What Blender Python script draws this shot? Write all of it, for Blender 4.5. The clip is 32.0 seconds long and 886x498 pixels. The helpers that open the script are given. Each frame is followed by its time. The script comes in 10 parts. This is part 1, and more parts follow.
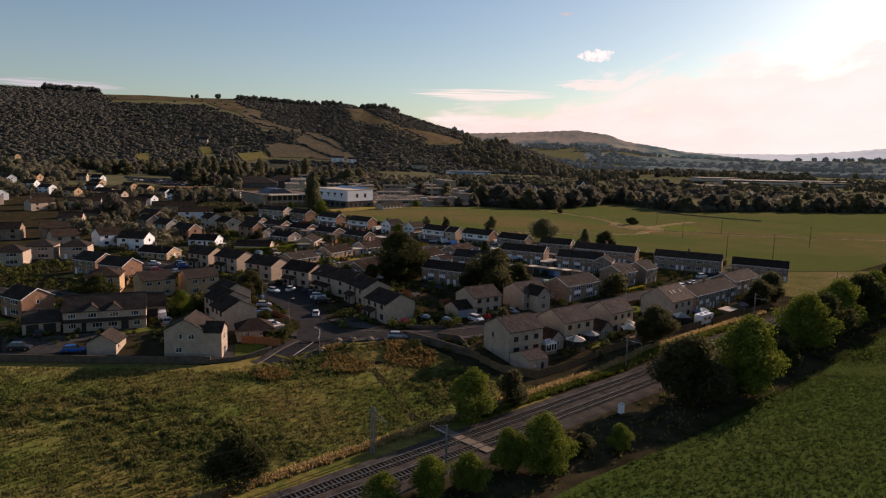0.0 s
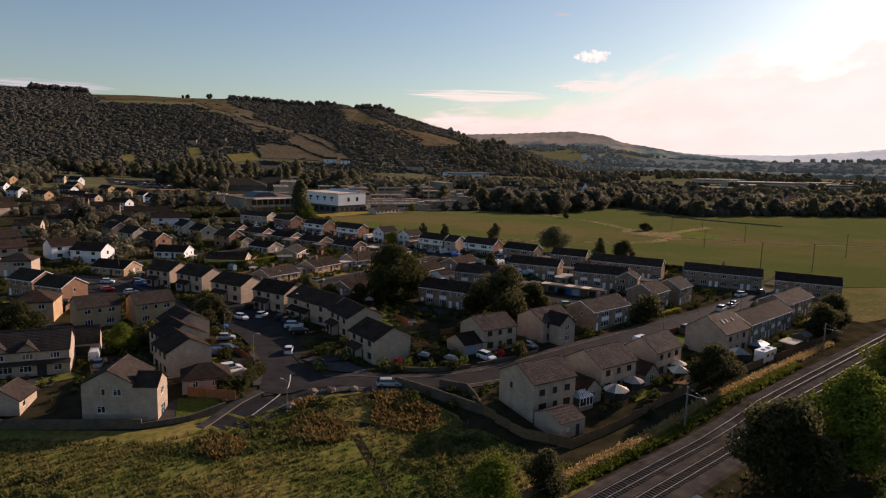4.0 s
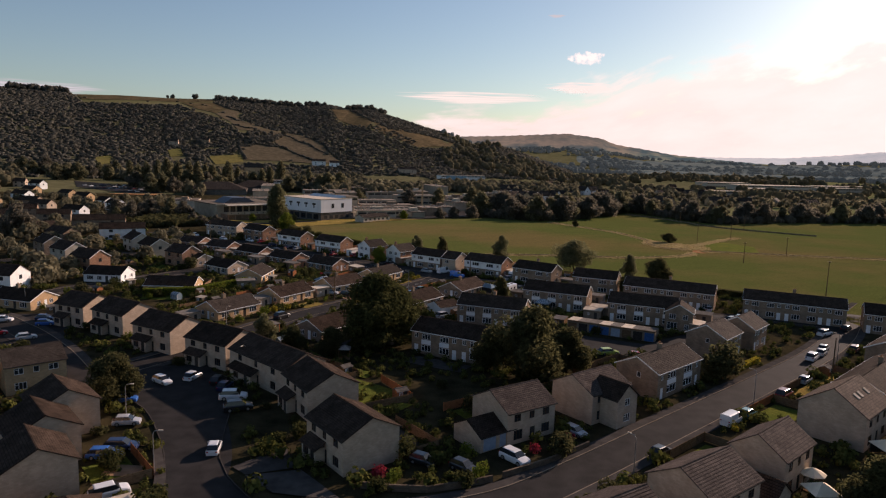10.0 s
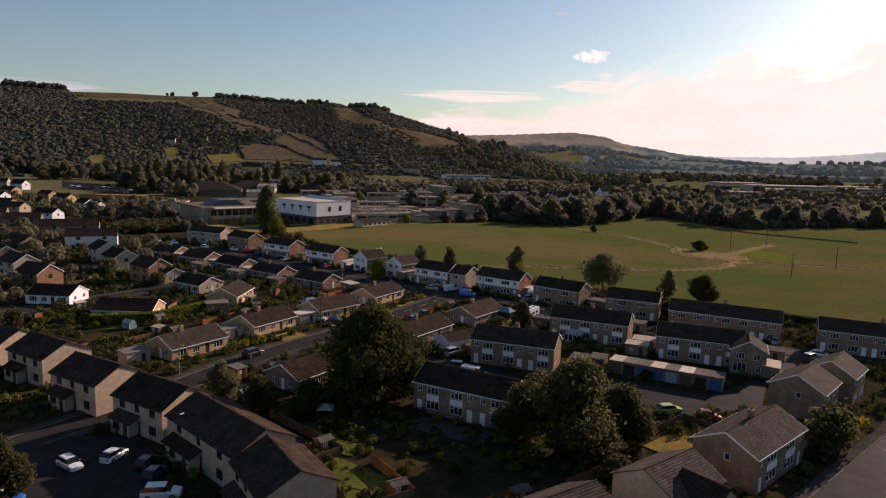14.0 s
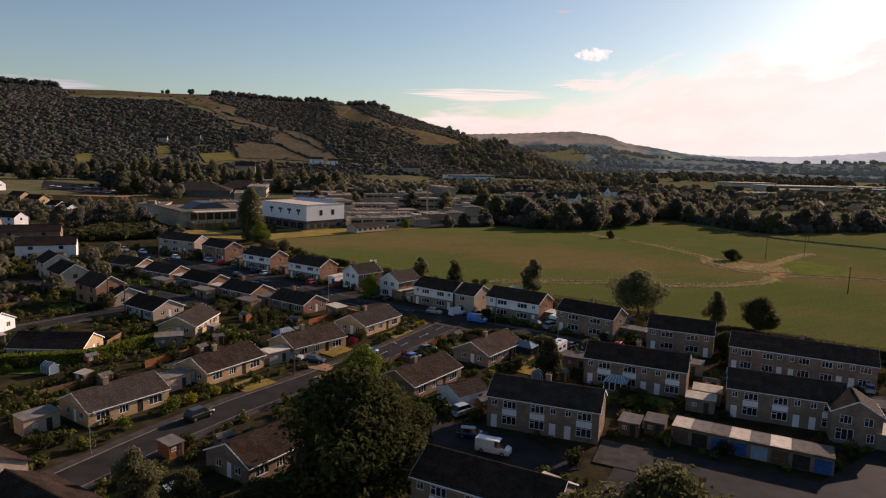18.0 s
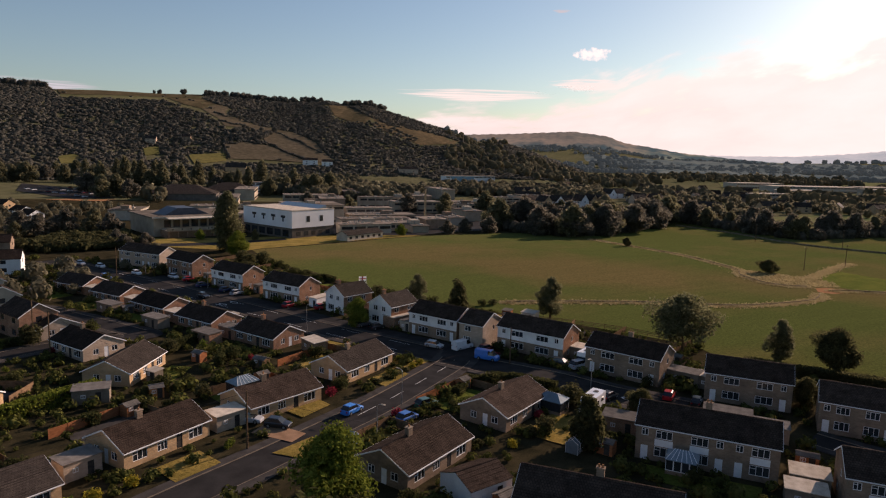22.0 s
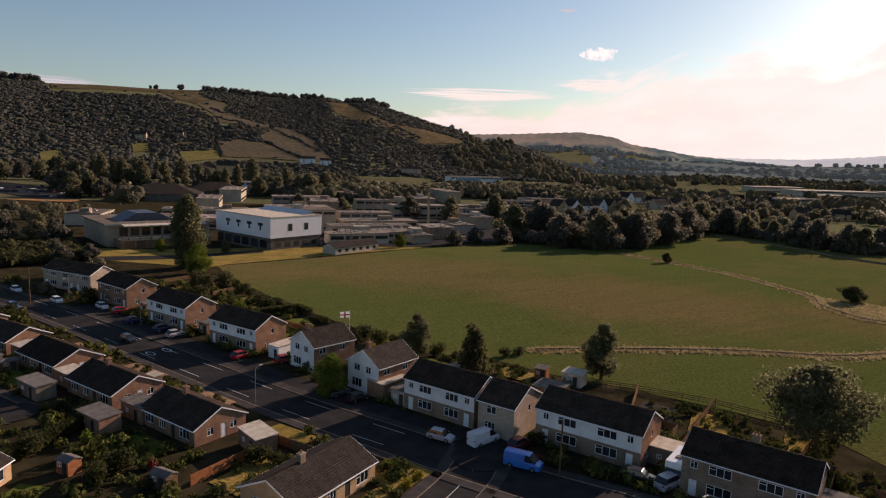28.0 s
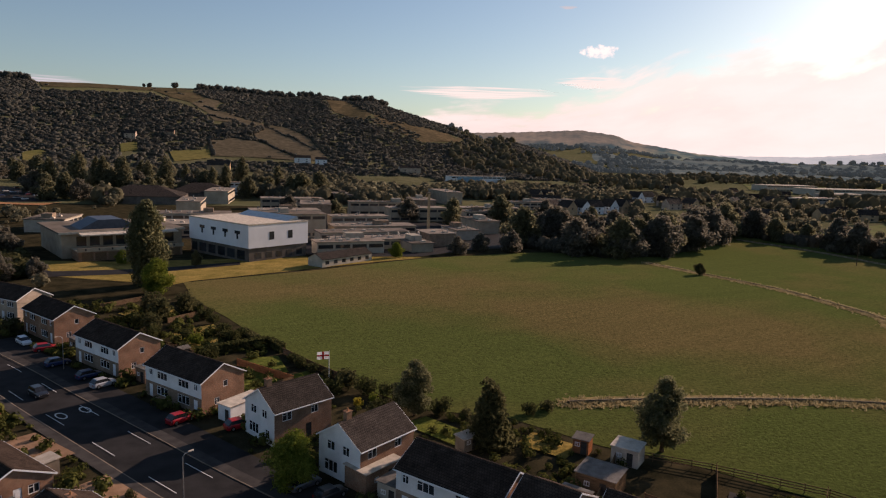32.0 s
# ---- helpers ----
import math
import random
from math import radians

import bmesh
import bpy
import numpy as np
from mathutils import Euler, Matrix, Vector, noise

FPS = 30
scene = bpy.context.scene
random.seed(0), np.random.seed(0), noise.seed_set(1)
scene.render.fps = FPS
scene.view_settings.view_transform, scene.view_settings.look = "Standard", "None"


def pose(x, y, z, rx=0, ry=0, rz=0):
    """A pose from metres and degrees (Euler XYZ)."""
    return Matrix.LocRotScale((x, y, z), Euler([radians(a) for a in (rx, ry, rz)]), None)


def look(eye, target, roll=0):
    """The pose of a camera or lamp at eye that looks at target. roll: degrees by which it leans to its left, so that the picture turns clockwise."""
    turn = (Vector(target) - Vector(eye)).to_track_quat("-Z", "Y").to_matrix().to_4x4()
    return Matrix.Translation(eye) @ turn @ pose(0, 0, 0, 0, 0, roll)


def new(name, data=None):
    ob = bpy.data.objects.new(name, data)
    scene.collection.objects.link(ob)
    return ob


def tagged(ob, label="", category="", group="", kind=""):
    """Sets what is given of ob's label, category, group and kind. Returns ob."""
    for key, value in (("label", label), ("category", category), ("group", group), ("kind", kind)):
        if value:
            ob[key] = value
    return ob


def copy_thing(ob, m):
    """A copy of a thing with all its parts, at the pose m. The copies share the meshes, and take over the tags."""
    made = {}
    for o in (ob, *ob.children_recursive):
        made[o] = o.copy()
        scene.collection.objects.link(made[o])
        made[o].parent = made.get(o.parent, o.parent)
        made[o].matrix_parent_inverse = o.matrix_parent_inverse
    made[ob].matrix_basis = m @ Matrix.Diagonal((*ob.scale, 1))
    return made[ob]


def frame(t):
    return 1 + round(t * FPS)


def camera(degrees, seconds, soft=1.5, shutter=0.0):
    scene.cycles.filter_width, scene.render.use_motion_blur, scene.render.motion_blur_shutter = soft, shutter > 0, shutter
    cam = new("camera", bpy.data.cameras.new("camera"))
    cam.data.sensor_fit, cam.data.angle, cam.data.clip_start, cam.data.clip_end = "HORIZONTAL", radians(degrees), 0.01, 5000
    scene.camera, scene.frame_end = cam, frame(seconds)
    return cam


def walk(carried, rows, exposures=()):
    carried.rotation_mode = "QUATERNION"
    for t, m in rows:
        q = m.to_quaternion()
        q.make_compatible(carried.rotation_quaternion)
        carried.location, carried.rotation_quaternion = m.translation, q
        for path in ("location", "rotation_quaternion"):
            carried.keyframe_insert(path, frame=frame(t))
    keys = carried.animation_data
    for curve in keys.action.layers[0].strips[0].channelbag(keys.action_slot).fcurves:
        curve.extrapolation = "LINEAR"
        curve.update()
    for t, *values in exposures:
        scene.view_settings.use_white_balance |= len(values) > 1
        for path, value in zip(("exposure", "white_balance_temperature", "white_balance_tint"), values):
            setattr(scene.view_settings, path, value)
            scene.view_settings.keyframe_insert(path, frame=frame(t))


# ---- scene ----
cam = camera(67, 32.0, soft=1.2)
PATH = [
    (0, (1.35, -3.79, 43.77), (3.5, 95.13, 29.28), 1.64),
    (1, (1.08, 4.66, 43.55), (3.35, 103.6, 29.18), 1.63),
    (2, (1.02, 13.06, 43.39), (3.34, 111.99, 29.01), 1.56),
    (3, (0.75, 21.45, 43.25), (3.3, 120.39, 28.94), 1.58),
    (5.5, (0.38, 42.17, 42.87), (3.45, 141.11, 28.66), 1.57),
    (6, (0.33, 46.25, 42.74), (3.49, 145.2, 28.62), 1.52),
    (7, (0.19, 54.24, 42.59), (3.62, 153.18, 28.51), 1.53),
    (8, (0.1, 62.25, 42.44), (3.69, 161.2, 28.44), 1.51),
    (9, (-0.08, 70.09, 42.26), (3.71, 169.04, 28.35), 1.68),
    (10, (-0.07, 78.31, 42.12), (3.82, 177.26, 28.24), 1.67),
    (11, (-0.11, 86.9, 42.06), (3.77, 185.86, 28.2), 1.62),
    (12, (-0.2, 95.32, 42.06), (3.61, 194.27, 28.17), 1.64),
    (13, (-0.16, 103.6, 42.15), (3.28, 202.55, 28.13), 1.66),
    (14, (-0.19, 111.93, 41.99), (3.13, 210.89, 27.95), 1.71),
    (16.5, (-0.33, 133.1, 41.8), (3, 232.04, 27.68), 1.78),
    (17, (-0.2, 137.36, 41.86), (3.06, 236.29, 27.69), 1.73),
    (18, (-0.32, 145.45, 41.66), (2.98, 244.38, 27.48), 1.76),
    (19, (-0.47, 153.85, 41.42), (2.82, 252.79, 27.24), 1.72),
    (20, (-0.75, 161.77, 41.38), (2.74, 260.71, 27.25), 1.73),
    (21, (-0.59, 169.9, 41.19), (2.98, 268.84, 27.13), 1.71),
    (22, (-0.17, 177.34, 41.18), (3.44, 276.29, 27.12), 1.62),
    (23, (-0.26, 185.3, 40.87), (3.51, 284.24, 26.87), 1.65),
    (24, (-0.27, 193.16, 40.65), (3.61, 292.11, 26.71), 1.66),
    (25, (-0.36, 201.23, 40.35), (3.37, 300.19, 26.42), 1.89),
    (27.5, (0.06, 221.82, 40.34), (3.52, 320.77, 26.26), 1.99),
    (28, (-0.02, 225.92, 40.36), (3.2, 324.87, 26.28), 2.12),
    (29, (-0.02, 233.75, 40.23), (3.06, 332.7, 26.12), 2.1),
    (30, (0.11, 241.71, 40.11), (3.19, 340.66, 25.97), 2.02),
    (31, (0.16, 249.74, 40.12), (3.35, 348.67, 25.88), 2.01),
    (32, (0.05, 257.98, 39.91), (3.3, 356.91, 25.66), 1.93),
]
EXPOSURE = ((0, 0.26, 7050, 30), (32, 0.26, 7050, 30))
walk(cam, [(t, look(eye, target, roll)) for t, eye, target, roll in PATH], exposures=EXPOSURE)

# ---- world, sun ----
SUN_AZ, SUN_EL = radians(47.5), radians(19.7)      # to the right of +y, above the horizon
world = bpy.data.worlds.new("world")
scene.world = world
world.use_nodes = True
wn, wl = world.node_tree.nodes, world.node_tree.links
sky = wn.new("ShaderNodeTexSky")
sky.sky_type, sky.sun_disc = "NISHITA", False
sky.sun_elevation, sky.sun_rotation = SUN_EL, SUN_AZ
sky.air_density, sky.dust_density, sky.ozone_density = 1.0, 0.7, 1.4
wn["Background"].inputs["Strength"].default_value = 0.079
tint = wn.new("ShaderNodeMix")                 # a clear, slightly teal evening blue
tint.data_type, tint.blend_type = "RGBA", "MULTIPLY"
tint.inputs[0].default_value, tint.inputs[7].default_value = 1.0, (0.83, 1.03, 1.06, 1)
wl.new(sky.outputs[0], tint.inputs[6])
wl.new(tint.outputs[2], wn["Background"].inputs["Color"])
sun_data = bpy.data.lights.new("sun", "SUN")
sun_data.energy, sun_data.angle, sun_data.color = 5.0, radians(0.6), (1.0, 0.86, 0.7)
sun = new("sun", sun_data)
sun_dir = Vector((math.sin(SUN_AZ) * math.cos(SUN_EL), math.cos(SUN_AZ) * math.cos(SUN_EL), math.sin(SUN_EL)))
sun.matrix_world = look(tuple(sun_dir * 300), (0, 0, 0))

# ---- materials ----
def material(name, dark, light, rough=0.85, scale=1.0, fine=9.0, bump=0.25, spec=0.0, metal=0.0, world_space=False,
             vary=0.18, coat=0.0, stretch=(1, 1, 1), island=False, bump_dist=0.03):
    """Two scales of noise between two colours, fine relief and a little variation from object to object."""
    m = bpy.data.materials.new(name)
    m.use_nodes = True
    n, l = m.node_tree.nodes, m.node_tree.links
    b = n["Principled BSDF"]
    b.inputs["Roughness"].default_value = rough
    b.inputs["Specular IOR Level"].default_value = spec
    b.inputs["Metallic"].default_value = metal
    b.inputs["Coat Weight"].default_value = coat
    if world_space:
        src = n.new("ShaderNodeNewGeometry").outputs["Position"]
    else:
        src = n.new("ShaderNodeTexCoord").outputs["Object"]
    mp = n.new("ShaderNodeMapping")
    mp.inputs["Scale"].default_value = stretch
    l.new(src, mp.inputs["Vector"])
    big, small = n.new("ShaderNodeTexNoise"), n.new("ShaderNodeTexNoise")
    big.inputs["Scale"].default_value, big.inputs["Detail"].default_value = scale, 4
    small.inputs["Scale"].default_value, small.inputs["Detail"].default_value = scale * fine, 5
    small.inputs["Roughness"].default_value = 0.7
    for t in (big, small):
        l.new(mp.outputs[0], t.inputs["Vector"])
    add = n.new("ShaderNodeMath")
    add.operation = "MULTIPLY_ADD"
    l.new(small.outputs["Fac"], add.inputs[0])
    add.inputs[1].default_value = 0.6
    l.new(big.outputs["Fac"], add.inputs[2])
    ramp = n.new("ShaderNodeValToRGB")
    ramp.color_ramp.elements[0].position, ramp.color_ramp.elements[1].position = 0.55, 1.05
    ramp.color_ramp.elements[0].color, ramp.color_ramp.elements[1].color = (*dark, 1), (*light, 1)
    l.new(add.outputs[0], ramp.inputs[0])
    out = ramp.outputs[0]
    if vary:
        rnd = n.new("ShaderNodeNewGeometry").outputs["Random Per Island"] if island else n.new("ShaderNodeObjectInfo").outputs["Random"]
        rng = n.new("ShaderNodeMapRange")
        rng.inputs["To Min"].default_value, rng.inputs["To Max"].default_value = 1 - vary, 1 + vary
        l.new(rnd, rng.inputs["Value"])
        mul = n.new("ShaderNodeVectorMath")
        mul.operation = "SCALE"
        l.new(out, mul.inputs[0])
        l.new(rng.outputs[0], mul.inputs["Scale"])
        out = mul.outputs[0]
    l.new(out, b.inputs["Base Color"])
    if bump:
        bp = n.new("ShaderNodeBump")
        bp.inputs["Strength"].default_value, bp.inputs["Distance"].default_value = bump, bump_dist
        l.new(add.outputs[0], bp.inputs["Height"])
        l.new(bp.outputs[0], b.inputs["Normal"])
    return m


def coursed(name, stone, stone2, mortar, bw=0.45, bh=0.2, rough=0.9, stain=0.35):
    """Walling laid in courses, with stained and weathered stones."""
    m = bpy.data.materials.new(name)
    m.use_nodes = True
    n, l = m.node_tree.nodes, m.node_tree.links
    b = n["Principled BSDF"]
    b.inputs["Roughness"].default_value, b.inputs["Specular IOR Level"].default_value = rough, 0.0
    tc = n.new("ShaderNodeTexCoord")
    sep, comb, sm = n.new("ShaderNodeSeparateXYZ"), n.new("ShaderNodeCombineXYZ"), n.new("ShaderNodeMath")
    l.new(tc.outputs["Object"], sep.inputs[0])
    l.new(sep.outputs[0], sm.inputs[0]), l.new(sep.outputs[1], sm.inputs[1])
    l.new(sm.outputs[0], comb.inputs[0]), l.new(sep.outputs[2], comb.inputs[1])
    bt = n.new("ShaderNodeTexBrick")
    bt.inputs["Scale"].default_value = 1.0
    bt.inputs["Brick Width"].default_value, bt.inputs["Row Height"].default_value = bw, bh
    bt.inputs["Mortar Size"].default_value, bt.inputs["Bias"].default_value = 0.012, -0.1
    bt.inputs["Color1"].default_value, bt.inputs["Color2"].default_value = (*stone, 1), (*stone2, 1)
    bt.inputs["Mortar"].default_value = (*mortar, 1)
    l.new(comb.outputs[0], bt.inputs["Vector"])
    ns = n.new("ShaderNodeTexNoise")
    ns.inputs["Scale"].default_value, ns.inputs["Detail"].default_value = 0.6, 6
    l.new(tc.outputs["Object"], ns.inputs["Vector"])
    rng = n.new("ShaderNodeMapRange")
    rng.inputs["From Min"].default_value, rng.inputs["From Max"].default_value = 0.3, 0.75
    rng.inputs["To Min"].default_value, rng.inputs["To Max"].default_value = 1 - stain, 1 + stain * 0.4
    l.new(ns.outputs["Fac"], rng.inputs["Value"])
    mul = n.new("ShaderNodeVectorMath")
    mul.operation = "SCALE"
    l.new(bt.outputs["Color"], mul.inputs[0]), l.new(rng.outputs[0], mul.inputs["Scale"])
    l.new(mul.outputs[0], b.inputs["Base Color"])
    bp = n.new("ShaderNodeBump")
    bp.invert = True
    bp.inputs["Strength"].default_value, bp.inputs["Distance"].default_value = 0.5, 0.02
    l.new(bt.outputs["Fac"], bp.inputs["Height"]), l.new(bp.outputs[0], b.inputs["Normal"])
    return m


def tiled(name, dark, light, vary=0.15, course=0.3):
    """Roof tiles: courses with a shadow line painted dark, tile by tile variation, moss and weather stains."""
    m = material(name, dark, light, 0.72, 0.7, 6, 0.0, 0.008, vary=vary)
    n, l = m.node_tree.nodes, m.node_tree.links
    b = n["Principled BSDF"]
    col = b.inputs["Base Color"].links[0].from_socket
    tc, sep, comb, bt = n.new("ShaderNodeTexCoord"), n.new("ShaderNodeSeparateXYZ"), n.new("ShaderNodeCombineXYZ"), n.new("ShaderNodeTexBrick")
    l.new(tc.outputs["Object"], sep.inputs[0])
    l.new(sep.outputs[0], comb.inputs[0]), l.new(sep.outputs[1], comb.inputs[1])
    bt.inputs["Scale"].default_value, bt.inputs["Brick Width"].default_value, bt.inputs["Row Height"].default_value = 1.0, course * 1.1, course
    bt.inputs["Mortar Size"].default_value, bt.inputs["Mortar Smooth"].default_value = 0.03, 0.6
    bt.inputs["Color1"].default_value, bt.inputs["Color2"].default_value, bt.inputs["Mortar"].default_value = (0.8, 0.8, 0.8, 1), (1.2, 1.18, 1.15, 1), (0.4, 0.4, 0.4, 1)
    l.new(comb.outputs[0], bt.inputs["Vector"])
    mul = n.new("ShaderNodeMix")
    mul.data_type, mul.blend_type = "RGBA", "MULTIPLY"
    mul.inputs[0].default_value = 1.0
    l.new(col, mul.inputs[6]), l.new(bt.outputs["Color"], mul.inputs[7])
    l.new(mul.outputs[2], b.inputs["Base Color"])
    bp = n.new("ShaderNodeBump")
    bp.invert = True
    bp.inputs["Strength"].default_value, bp.inputs["Distance"].default_value = 0.6, 0.03
    l.new(bt.outputs["Fac"], bp.inputs["Height"]), l.new(bp.outputs[0], b.inputs["Normal"])
    return m


def grass_field(name, green, brown, deep, patch, along, blade=1.2, rise=None, sheen=0.08):
    """Grassland: broad green and sun-browned patches, faint mown lines and fine tussocks; no gloss."""
    m = bpy.data.materials.new(name)
    m.use_nodes = True
    n, l = m.node_tree.nodes, m.node_tree.links
    b = n["Principled BSDF"]
    b.inputs["Roughness"].default_value, b.inputs["Specular IOR Level"].default_value = 1.0, 0.0
    b.inputs["Sheen Weight"].default_value, b.inputs["Sheen Roughness"].default_value, b.inputs["Sheen Tint"].default_value = sheen, 0.5, (0.66, 0.65, 0.27, 1)
    pos = n.new("ShaderNodeNewGeometry").outputs["Position"]

    def noise(scale, stretch=(1, 1, 1), turn=0.0, detail=5):
        mp, t = n.new("ShaderNodeMapping"), n.new("ShaderNodeTexNoise")
        mp.vector_type = "TEXTURE"
        mp.inputs["Rotation"].default_value, mp.inputs["Scale"].default_value = (0, 0, radians(turn)), stretch
        t.inputs["Scale"].default_value, t.inputs["Detail"].default_value, t.inputs["Roughness"].default_value = scale, detail, 0.65
        l.new(pos, mp.inputs[0]), l.new(mp.outputs[0], t.inputs["Vector"])
        return t.outputs["Fac"]

    def ramp(fac, p0, p1, c0, c1):
        r = n.new("ShaderNodeValToRGB")
        r.color_ramp.elements[0].position, r.color_ramp.elements[1].position = p0, p1
        r.color_ramp.elements[0].color, r.color_ramp.elements[1].color = (*c0, 1), (*c1, 1)
        l.new(fac, r.inputs[0])
        return r.outputs[0]

    def mix(kind, fac, a, c):
        x = n.new("ShaderNodeMix")
        x.data_type, x.blend_type = "RGBA", kind
        if isinstance(fac, float):
            x.inputs[0].default_value = fac
        else:
            l.new(fac, x.inputs[0])
        l.new(a, x.inputs[6]), l.new(c, x.inputs[7])
        return x.outputs[2]

    broad = noise(patch, detail=3)
    if rise:                                    # drier along the rise of the field
        dot, far, peak, both = n.new("ShaderNodeVectorMath"), n.new("ShaderNodeMath"), n.new("ShaderNodeMapRange"), n.new("ShaderNodeMath")
        dot.operation, dot.inputs[1].default_value = "DOT_PRODUCT", (rise[0], rise[1], 0)
        off = n.new("ShaderNodeMath")
        off.inputs[1].default_value, far.operation = rise[2], "ABSOLUTE"
        peak.inputs["From Max"].default_value, peak.inputs["To Min"].default_value, peak.inputs["To Max"].default_value = rise[3], 0.13, -0.09
        l.new(pos, dot.inputs[0]), l.new(dot.outputs["Value"], off.inputs[0]), l.new(off.outputs[0], far.inputs[0]), l.new(far.outputs[0], peak.inputs["Value"])
        l.new(peak.outputs[0], both.inputs[0]), l.new(broad, both.inputs[1])
        broad = both.outputs[0]
    base = ramp(broad, 0.38, 0.64, green, brown)
    tussock = noise(blade, detail=6)
    base = mix("MULTIPLY", 0.3, base, ramp(noise(0.35, (9, 1, 1), along), 0.3, 0.7, (0.55, 0.6, 0.55), (1.3, 1.25, 1.2)))
    base = mix("MULTIPLY", 0.75, base, ramp(tussock, 0.32, 0.68, deep, (1.5, 1.45, 1.4)))
    l.new(base, b.inputs["Base Color"])
    bp = n.new("ShaderNodeBump")
    bp.inputs["Strength"].default_value, bp.inputs["Distance"].default_value = 0.7, 0.25
    l.new(tussock, bp.inputs["Height"]), l.new(bp.outputs[0], b.inputs["Normal"])
    return m


def foliage(name, dark, light, trans=0.25, patch=0.35, vary=0.3):
    """Leaves: two greens by clump, a little light passing through."""
    m = material(name, dark, light, rough=0.7, scale=patch, fine=5.0, bump=0.0, spec=0.0, vary=vary, island=True)
    n, l = m.node_tree.nodes, m.node_tree.links
    b = n["Principled BSDF"]
    col = b.inputs["Base Color"].links[0].from_socket
    tr, mix = n.new("ShaderNodeBsdfTranslucent"), n.new("ShaderNodeMixShader")
    l.new(col, tr.inputs["Color"])
    mix.inputs[0].default_value = trans
    l.new(b.outputs[0], mix.inputs[1]), l.new(tr.outputs[0], mix.inputs[2])
    l.new(mix.outputs[0], n["Material Output"].inputs["Surface"])
    return m


